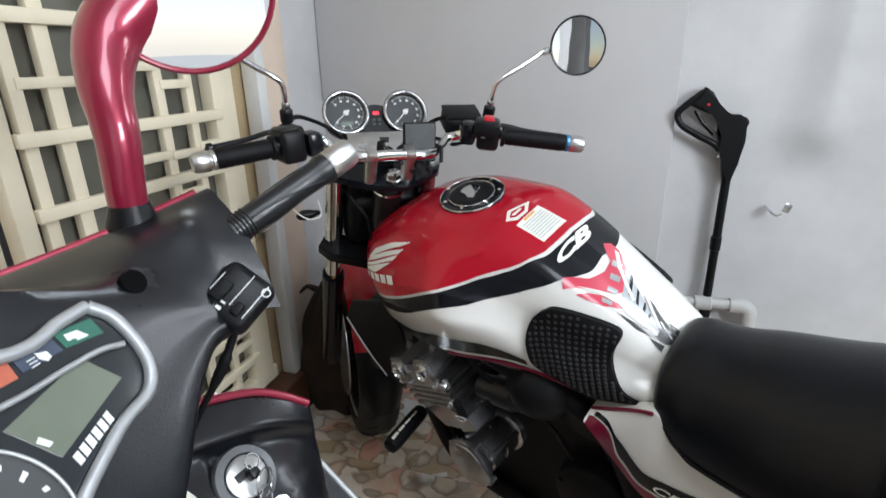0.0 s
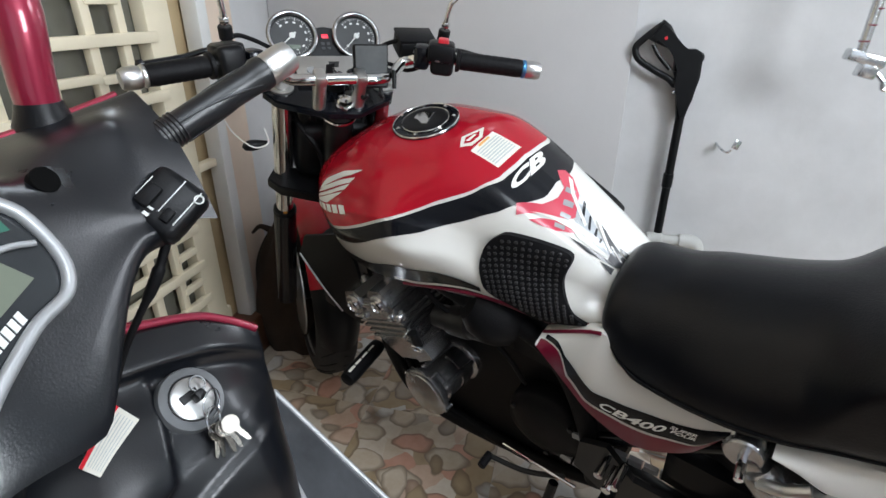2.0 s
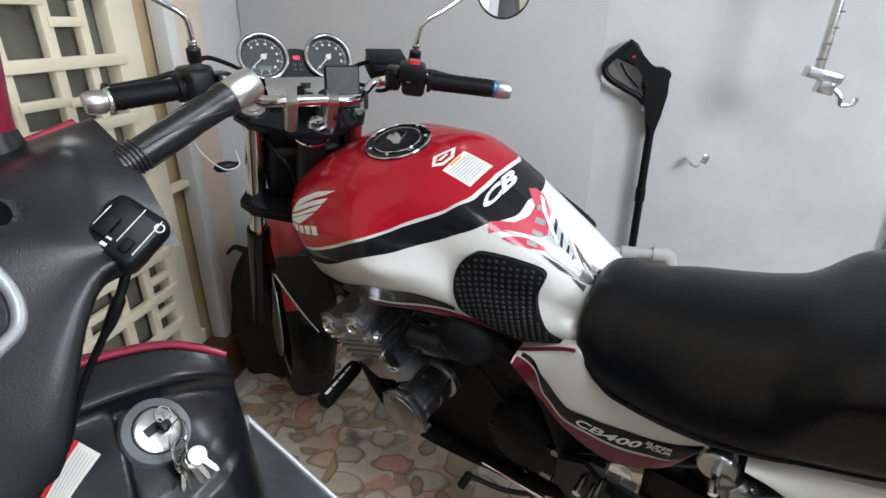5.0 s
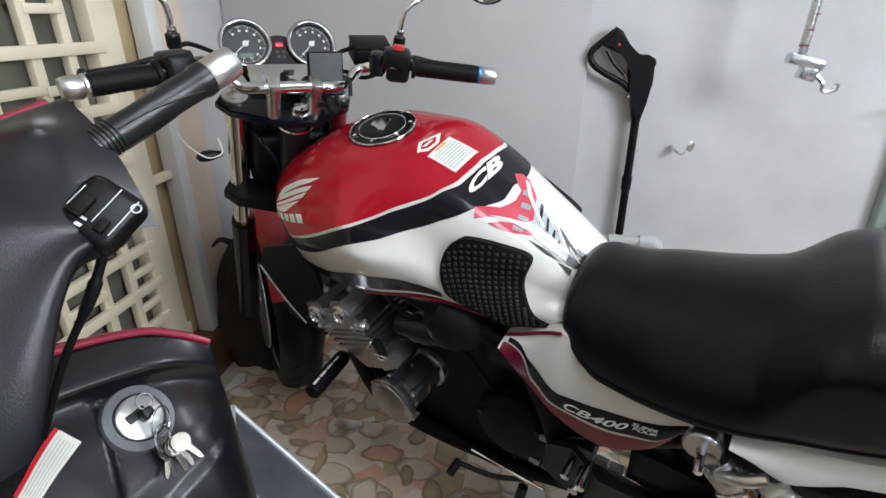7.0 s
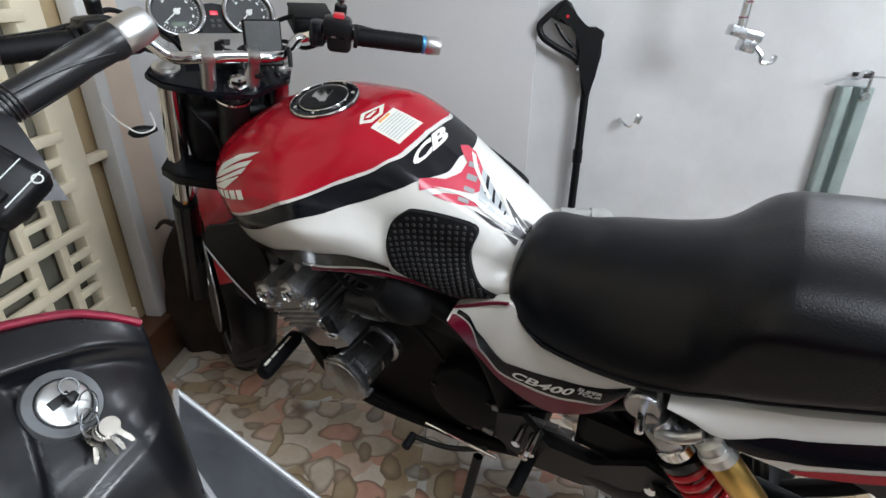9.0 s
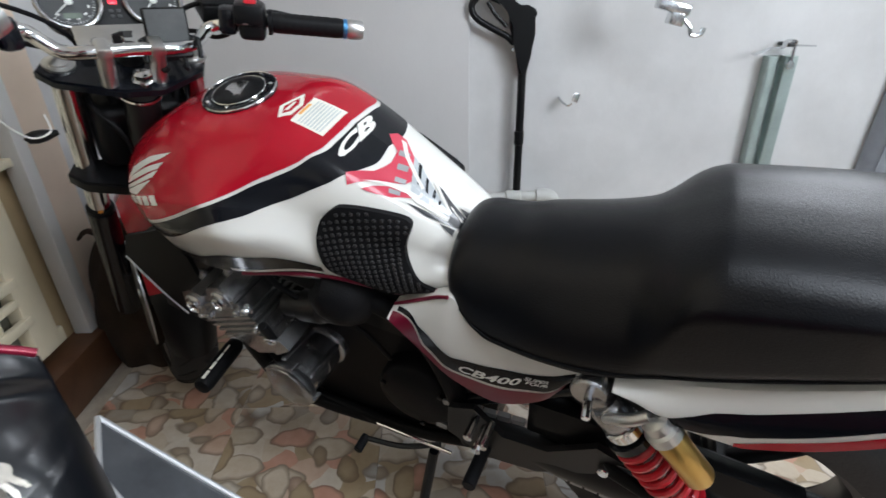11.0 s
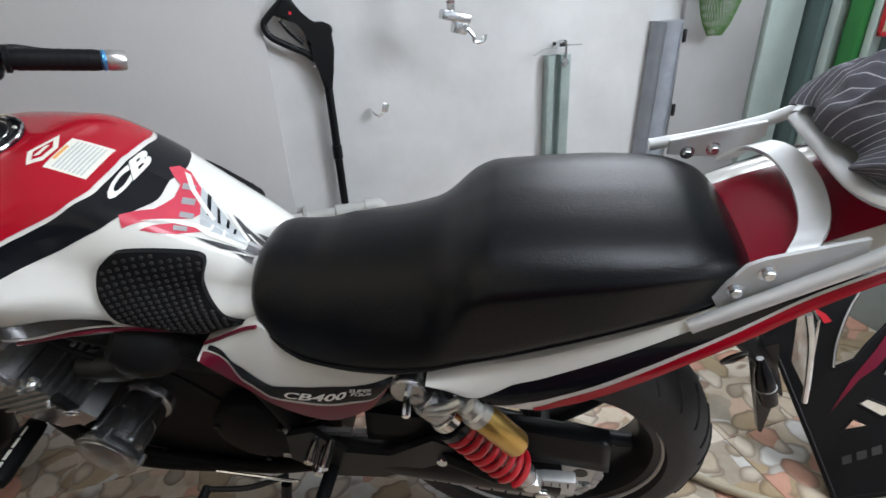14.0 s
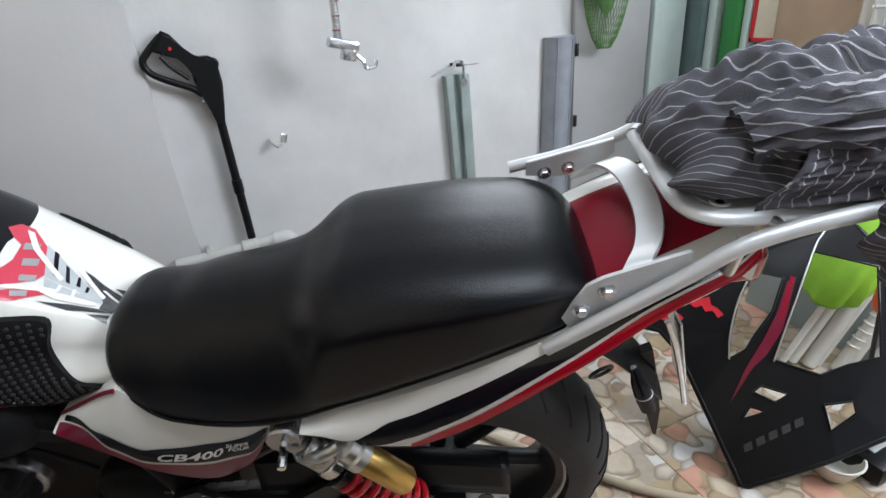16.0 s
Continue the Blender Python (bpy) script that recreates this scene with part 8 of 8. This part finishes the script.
F_OUT = [(-0.328, 0.312), (-0.235, 0.310), (-0.179, 0.264), (-0.112, 0.161), (-0.063, 0.087), (-0.030, 0.036), (-0.004, -0.006), (0.010, -0.004), (0.090, 0.053), (0.167, 0.110), (0.247, 0.179), (0.330, 0.252), (0.330, 0.345), (0.236, 0.352), (0.205, 0.585), (0.128, 0.654), (0.066, 0.612), (-0.048, 0.545), (-0.132, 0.464), (-0.262, 0.349)]
F_HOLES = [[(-0.068, 0.273), (-0.074, 0.335), (-0.068, 0.420), (-0.048, 0.498), (0.016, 0.492), (0.005, 0.407), (-0.022, 0.345), (-0.036, 0.305)],
           [(0.023, 0.294), (0.046, 0.430), (0.068, 0.566), (0.195, 0.552), (0.222, 0.350), (0.164, 0.317), (0.116, 0.282)],
           [(-0.009, 0.210), (0.006, 0.228), (0.060, 0.223), (0.038, 0.198)],
           [(-0.023, 0.139), (-0.010, 0.173), (0.019, 0.169)],
           [(0.130, 0.218), (0.183, 0.241), (0.191, 0.216), (0.150, 0.165)]]
body = part("shell", holed_plate(F_OUT, F_HOLES, 0.012), M_FAIR, fair, "glossy black moulded shell", smooth=False)
for hole in F_HOLES:
    rimb = tube(bmesh.new(), [bowed(x, y, 0.001) for x, y in hole + hole[:1]], 0.0028, straight=True, seg=8)
    part("moulded_edge", rimb, M_FAIR, body)
part("bright_edge", tube(bmesh.new(), [bowed(x, y, 0.004) for x, y in ((0.023, 0.290), (0.046, 0.430), (0.070, 0.575), (0.085, 0.620))], 0.0022, 16, 6), M_ALU, body, "bright edge")
part("bright_edge", tube(bmesh.new(), [bowed(x, y, 0.004) for x, y in ((-0.068, 0.273), (-0.074, 0.335), (-0.068, 0.420), (-0.048, 0.500))], 0.0024, 16, 6), M_ALU, body, "bright edge")


def flat_mark(outline, name, mat, parent, label="", off=0.0022):
    bm = bmesh.new()
    bm.faces.new([bm.verts.new(bowed(x, y, off)) for x, y in outline])
    return part(name, bm, mat, parent, label)


# Stripe takes the dark red so its colour holds the weak light here.
flat_mark([(0.042, 0.500), (0.033, 0.370), (0.006, 0.300), (-0.017, 0.263), (-0.051, 0.172), (-0.030, 0.262), (-0.006, 0.330), (0.014, 0.400), (0.026, 0.485)], "red_stripe", M_MAROON, body, "red stripe")
for k in range(9):
    y = 0.395 + 0.012 * k
    flat_mark([(0.0235 + 0.0009 * k, y), (0.0285 + 0.0009 * k, y), (0.0290 + 0.0009 * k, y + 0.008), (0.0240 + 0.0009 * k, y + 0.008)], "stripe_bar", M_RED, body, "", 0.0030)
# grey lettering as a row of bars, red blot as a plain wavy shape
for k in range(5):
    a = Vector((-0.006 + 0.0225 * k, 0.068 + 0.0208 * k))
    flat_mark([(a.x, a.y), (a.x + 0.015, a.y + 0.0135), (a.x + 0.010, a.y + 0.030), (a.x - 0.005, a.y + 0.0165)], "lettering_bar", material("grey_lettering", (0.040, 0.038, 0.038), 0.4, var=0.1) if k == 0 else bpy.data.materials["grey_lettering"], body)
flat_mark([(-0.094, 0.378), (-0.110, 0.392), (-0.126, 0.398), (-0.132, 0.418), (-0.148, 0.410), (-0.168, 0.412), (-0.176, 0.392), (-0.160, 0.384), (-0.146, 0.392), (-0.136, 0.378), (-0.120, 0.384), (-0.106, 0.368)], "red_blot", M_SPRING, body, "red wavy blot")
flat_mark([(-0.182, 0.352), (-0.196, 0.362), (-0.222, 0.350), (-0.236, 0.338), (-0.214, 0.336), (-0.196, 0.330)], "red_blot", M_SPRING, body, "red wavy blot")
# edges turned back, and the foot that it leans on
part("turned_edge", tube(bmesh.new(), [bowed(x, y, -0.006) for x, y in F_OUT[:12]], 0.0075, straight=True, seg=10), M_FAIR, fair)
part("turned_edge", tube(bmesh.new(), [bowed(x, y, -0.006) for x, y in F_OUT[12:] + F_OUT[:1]], 0.0075, straight=True, seg=10), M_FAIR, fair)
part("back_strut", tube(bmesh.new(), [bowed(-0.20, 0.36, -0.012), Vector((-0.18, 0.31, -0.12)), Vector((-0.17, 0.216, -0.272))], 0.010, 20, 10), M_PLASTIC, fair)

# shirt in a heap on the carrier
m = material("pinstripe_cotton", (0.092, 0.090, 0.108), 0.9, var=0.25, scale=18, bump=0.5, bump_scale=700, second=(0.050, 0.048, 0.060))
nt = m.node_tree
pb = nt.nodes["Principled BSDF"]
uvn = nt.nodes.new("ShaderNodeUVMap")
uvn.uv_map = "cloth"
sepx = nt.nodes.new("ShaderNodeSeparateXYZ")
nt.links.new(uvn.outputs["UV"], sepx.inputs["Vector"])
mod = nt.nodes.new("ShaderNodeMath")
mod.operation = "FRACT"
wob = nt.nodes.new("ShaderNodeTexNoise")
wob.inputs["Scale"].default_value, wob.inputs["Detail"].default_value = 16.0, 3.0
wtc = nt.nodes.new("ShaderNodeTexCoord")
nt.links.new(wtc.outputs["Object"], wob.inputs["Vector"])
wadd = nt.nodes.new("ShaderNodeMath")
wadd.operation, wadd.inputs[1].default_value = "MULTIPLY_ADD", 1.1
nt.links.new(wob.outputs["Fac"], wadd.inputs[0])
nt.links.new(sepx.outputs["X"], wadd.inputs[2])
nt.links.new(wadd.outputs[0], mod.inputs[0])
lt = nt.nodes.new("ShaderNodeMath")
lt.operation, lt.inputs[1].default_value = "LESS_THAN", 0.10
nt.links.new(mod.outputs[0], lt.inputs[0])
mixc = nt.nodes.new("ShaderNodeMix")
mixc.data_type = "RGBA"
mixc.inputs["B"].default_value = (0.38, 0.38, 0.41, 1)
nt.links.new(pb.inputs["Base Color"].links[0].from_socket, mixc.inputs["A"])
nt.links.new(lt.outputs[0], mixc.inputs["Factor"])
nt.links.new(mixc.outputs["Result"], pb.inputs["Base Color"])
M_SHIRT = m


def cloth(name, fn, uv, nu, nv, parent, label=""):
    """A folded sheet fn(a, b) with stripes counted by uv(a, b)."""
    bm = bmesh.new()
    layer = bm.loops.layers.uv.new("cloth")
    vs = [[bm.verts.new(fn(i / nu, j / nv)) for j in range(nv + 1)] for i in range(nu + 1)]
    for i in range(nu):
        for j in range(nv):
            f = bm.faces.new((vs[i][j], vs[i + 1][j], vs[i + 1][j + 1], vs[i][j + 1]))
            for lp, (p, q) in zip(f.loops, ((i, j), (i + 1, j), (i + 1, j + 1), (i, j + 1))):
                lp[layer].uv = (uv(p / nu, q / nv), q / nv)
    return part(name, bm, M_SHIRT, parent, label)


shirt = thing("striped_shirt", "dark pinstriped cotton shirt in a crumpled heap", "shirt", BIKE)


def crease(x, y, z, size):
    """Rounded folds with soft valleys between them."""
    n = noise.noise(Vector((x, y, z)) * size)
    return math.exp(-(n * 3.2) ** 2)


def heap(a, b):
    x = -0.494 - 0.522 * a
    nose = min(1.0, a / 0.045) ** 0.5
    ang = math.pi * (0.02 + 0.96 * b)
    top = table(x, [(-1.0, 0.08), (-0.86, 0.098), (-0.70, 0.100), (-0.614, 0.088), (-0.559, 0.070), (-0.523, 0.056), (-0.505, 0.044), (-0.495, 0.032)])
    hw = table(x, [(-1.0, 0.12), (-0.70, 0.120), (-0.58, 0.116), (-0.53, 0.112), (-0.495, 0.098)])
    top, hw = top * (0.25 + 0.75 * nose), hw * (0.80 + 0.20 * nose)
    cs, sn = math.cos(ang), math.sin(ang)
    y = -0.010 + hw * (abs(cs) ** 0.85) * (1 if cs > 0 else -1)
    h = top * max(sn, 0) ** (0.75 if cs > 0 else 1.5)
    k = min(1, sn * 2.4)
    c1 = crease(0.45 * x + 0.5 * y, 1.1 * y - 0.3 * x, 0.9 * h, 17.0) - 0.35
    c2 = crease(x + 0.4 * y, 0.6 * y - 0.5 * x, h + 5.0, 24.0) - 0.35
    c3 = crease(0.5 * x - 0.6 * y, x + y, 9.0, 34.0) - 0.35
    d = (0.021 * c1 + 0.012 * c2 + 0.0030 * c3) * k * min(1, 0.4 + 4 * a)
    x += 0.006 * c1 * k
    return Vector((x + 0.010 * math.sin(5 * ang) * k, y + d * cs, 0.9185 + h + d * max(sn, 0.25)))


cloth("body", heap, lambda a, b: 19 * a + 26 * b + 1.1 * math.sin(5.2 * b + 3 * a) + 0.5 * math.sin(11 * a - 4 * b), 220, 140, shirt, "dark striped body in soft folds")


def flap(a, b):
    """Bluish front laid over the near side of the carrier."""
    x = -0.548 - 0.42 * a
    d = 0.012 * (crease(a, 0.6 * b, 2.0, 4.0) - 0.35) + 0.006 * (crease(a, b, 7.0, 9.0) - 0.35)
    z = 0.922 + 0.062 * b ** 0.8 + 0.016 * a
    return Vector((x - 0.05 * b, 0.116 - 0.030 * b ** 2 + d + 0.010 * math.sin(math.pi * b), z + 0.4 * d))


fl = cloth("front", flap, lambda a, b: 25 * a + 1.2 * b + 0.4 * math.sin(6 * a), 90, 26, shirt)
fl.modifiers.new("thickness", "SOLIDIFY").thickness = 0.003


def sleeve_fold(a, b):
    """A roll of cloth across the heap."""
    c = Vector((-0.545 - 0.30 * a, 0.070 - 0.045 * a + 0.03 * math.sin(2.5 * a), 0.975 + 0.050 * a + 0.010 * math.sin(7 * a)))
    r = 0.024 + 0.012 * math.sin(math.pi * min(1, a * 1.3)) + 0.012 * (crease(a, 0.5 * math.cos(6.283 * b), 0.5 * math.sin(6.283 * b), 5.0) - 0.35) + 0.006 * (crease(a, math.cos(6.283 * b), 4.0, 9.0) - 0.35)
    t = 2 * math.pi * b
    return c + Vector((0.2 * r * math.sin(t), r * math.cos(t), 0.75 * r * math.sin(t)))


cloth("sleeve", sleeve_fold, lambda a, b: 13 * b + 5.0 * a + 1.0 * math.sin(8 * a), 70, 40, shirt, "rolled sleeve")


def hanging(a, b):
    z = 0.940 - 0.130 * a
    t = 2 * math.pi * b
    r = 0.046 - 0.012 * a + 0.006 * math.sin(19 * a + 3 * math.sin(t)) + 0.004 * math.sin(3 * t + 6 * a)
    return Vector((-0.715 - 0.010 * a + 0.02 * math.sin(4 * a) + 1.15 * r * math.cos(t), 0.150 + 0.012 * a + 0.55 * r * math.sin(t), z + 0.012 * math.cos(t)))


cloth("cuff", hanging, lambda a, b: 15 * a + 0.5 * math.sin(6.28 * b), 60, 36, shirt, "sleeve hanging over the edge")
part("seam", tube(bmesh.new(), [heap(0.34 + 0.10 * s, 0.52 - 0.44 * s) + Vector((0, 0.002, 0.003)) for s in (0, 0.1, 0.2, 0.3, 0.4, 0.5, 0.6, 0.7, 0.8, 0.9, 1.0)], 0.0016, 60, 5), material("frayed_thread", (0.30, 0.29, 0.30), 0.9, var=0.3, scale=90), shirt, "pale frayed seam")

# bundle of white plastic conduit with a lime green bag over its ends
M_PIPEW = material("white_conduit", (0.72, 0.70, 0.64), 0.35, var=0.08, scale=12)
tubes_ob = thing("conduit_bundle", "bundle of white plastic conduit leaning behind the fairing", "pipes")
rnd = random.Random(4)
for k in range(7):
    b0 = Vector((1.70 + 0.022 * k, 0.775 - 0.024 * k + 0.012 * (k % 2), 0.004))
    t0 = b0 + Vector((0.13 + 0.01 * rnd.random(), -0.075 + 0.012 * rnd.random(), 0.40 + 0.05 * rnd.random()))
    bm = bmesh.new()
    rod(bm, b0, t0, 0.009 + 0.005 * (k % 3), seg=14)
    if k in (2, 4):
        for j in range(11):
            c = b0.lerp(t0, 0.2 + 0.06 * j)
            rod(bm, c, b0.lerp(t0, 0.215 + 0.06 * j), 0.0165 + 0.002, seg=14)
    part("conduit", bm, M_PIPEW, tubes_ob)
M_LIME = material("lime_cloth", (0.25, 0.50, 0.035), 0.7, var=0.15, scale=14, bump=0.3, bump_scale=300)
bag = thing("green_bag", "lime green cloth bag over the conduit ends", "bag")


def bag_at(a, b):
    t = 2 * math.pi * b
    r = 0.010 + 0.075 * math.sin(math.pi * min(0.62, 0.06 + 0.58 * a)) ** 0.8
    r += 0.007 * math.sin(5 * t + 4 * a) * a + 0.004 * math.sin(11 * t - 3 * a) * a
    return Vector((1.82 + 0.75 * r * math.cos(t) - 0.08 * a, 0.690 + 1.05 * r * math.sin(t) + 0.04 * a, 0.490 - 0.235 * a + 0.012 * math.sin(3 * t)))


bg = part("bag", grid(bag_at, 30, 48, wrap_v=True), M_LIME, bag)
bg.modifiers.new("thickness", "SOLIDIFY").thickness = 0.003
# tool with an orange handle, bowl on the floor, cardboard behind
tool = thing("hand_tool", "tool with an orange handle beside the door", "tool")
part("shaft", rod(bmesh.new(), (1.80, 0.60, 0.006), (1.715, 0.588, 0.285), 0.006), M_DARK, tool)
part("handle", lathe(bmesh.new(), [(0.010, 0), (0.019, 0.012), (0.021, 0.04), (0.017, 0.075), (0.020, 0.10), (0.012, 0.118)], along((1.715, 0.588, 0.280), (1.69, 0.585, 0.40)), 20), material("orange_plastic", (0.80, 0.13, 0.05), 0.35, var=0.08, scale=20), tool, "orange handle")
bowl = thing("plastic_bowl", "small white plastic bowl on the floor", "bowl")
part("bowl", lathe(bmesh.new(), [(0.030, 0.001), (0.036, 0.004), (0.052, 0.040), (0.056, 0.052), (0.0575, 0.053), (0.0575, 0.056), (0.053, 0.056), (0.048, 0.040), (0.033, 0.008), (0.0, 0.007)], Matrix.Translation((1.43, 0.46, 0)), 40), M_PIPEW, bowl)
shoe = thing("black_case", "small black plastic case beside the bowl", "case")
part("case", box(bmesh.new(), 1.55, 0.43, 0.031, 0.17, 0.10, 0.058, 0.014, pose(0, 0, 0)), M_PLASTIC, shoe)
part("case_strip", box(bmesh.new(), 1.55, 0.43, 0.0605, 0.10, 0.016, 0.004, 0.001), M_DULL, shoe)
M_CARD = material("cardboard", (0.36, 0.25, 0.165), 0.8, var=0.12, scale=7, bump=0.25, bump_scale=90)
card = thing("cardboard_sheet", "upright brown cardboard sheet by the door", "cardboard")


def sheet(a, b):
    return Vector((2.10 - 0.10 * b * b + 0.010 * math.sin(6 * a + 2 * b) + 0.10 * max(0, 0.18 - a) ** 1.2, 1.300 - 0.310 * a - 0.02 * math.sin(math.pi * b), 0.004 + 1.16 * (1 - b)))


cs_ob = part("sheet", grid(sheet, 24, 24), M_CARD, card)
cs_ob.modifiers.new("thickness", "SOLIDIFY").thickness = 0.005
wrap = thing("plastic_film", "cloudy plastic film hanging beside the cardboard", "plastic film")
fm = bpy.data.materials.new("cloudy_film")
fm.use_nodes = True
fp = fm.node_tree.nodes["Principled BSDF"]
fp.inputs["Base Color"].default_value, fp.inputs["Roughness"].default_value, fp.inputs["Alpha"].default_value = (0.72, 0.73, 0.70, 1), 0.25, 0.45
part("film", grid(lambda a, b: Vector((2.03 + 0.02 * math.sin(15 * a + 3 * b), 1.00 - 0.075 * a - 0.02 * b, 0.70 + 0.46 * (1 - b))), 24, 16), fm, wrap)
rackw = thing("wire_rack", "white wire rack standing by the door", "rack")
for k in range(4):
    part("wire", rod(bmesh.new(), (2.02, 0.945 - 0.045 * k, 0.004), (2.02, 0.945 - 0.045 * k, 1.20), 0.004, seg=8), M_WHITE, rackw)
for z in (0.30, 0.60, 0.90, 0.96, 1.18):
    part("wire", rod(bmesh.new(), (2.015, 0.95, z), (2.015, 0.80, z), 0.004, seg=8), M_WHITE, rackw)

# sheet of painted steel leaning behind the fairing
panel_ob = thing("metal_board", "grey-green painted steel board leaning by the door", "board")
part("sheet", box(bmesh.new(), 0, 0, 0.38, 0.012, 0.80, 0.76, 0.003, pose(1.90, 0.66, 0.0, 0, 8, 0)), material("pale_grey_green_paint", (0.30, 0.36, 0.35), 0.4, var=0.12, scale=6), panel_ob)
part("edge_strip", box(bmesh.new(), -0.010, -0.30, 0.38, 0.010, 0.035, 0.75, 0.003, pose(1.90, 0.66, 0.0, 0, 8, 0)), M_PALE, panel_ob, "pale edge strip")

# floor tiles, each its own slab
def tile_mesh(sx, sy):
    bm = bmesh.new()
    box(bm, 0, 0, -0.004, sx, sy, 0.008, 0.0012, None, 1)
    bmesh.ops.recalc_face_normals(bm, faces=bm.faces)
    me = bpy.data.meshes.new("tile")
    bm.to_mesh(me)
    bm.free()
    me.materials.append(M_PEBBLE)
    return me


tile = tile_mesh(0.3990, 0.3990)
for i in range(-5, 3):
    for j in range(-7, 3):
        ob = new("tile", tile)
        ob.parent = floor
        ob.location = (1.12 + 0.4 * i + 0.2, 0.745 + 0.4 * j + 0.2, 0)
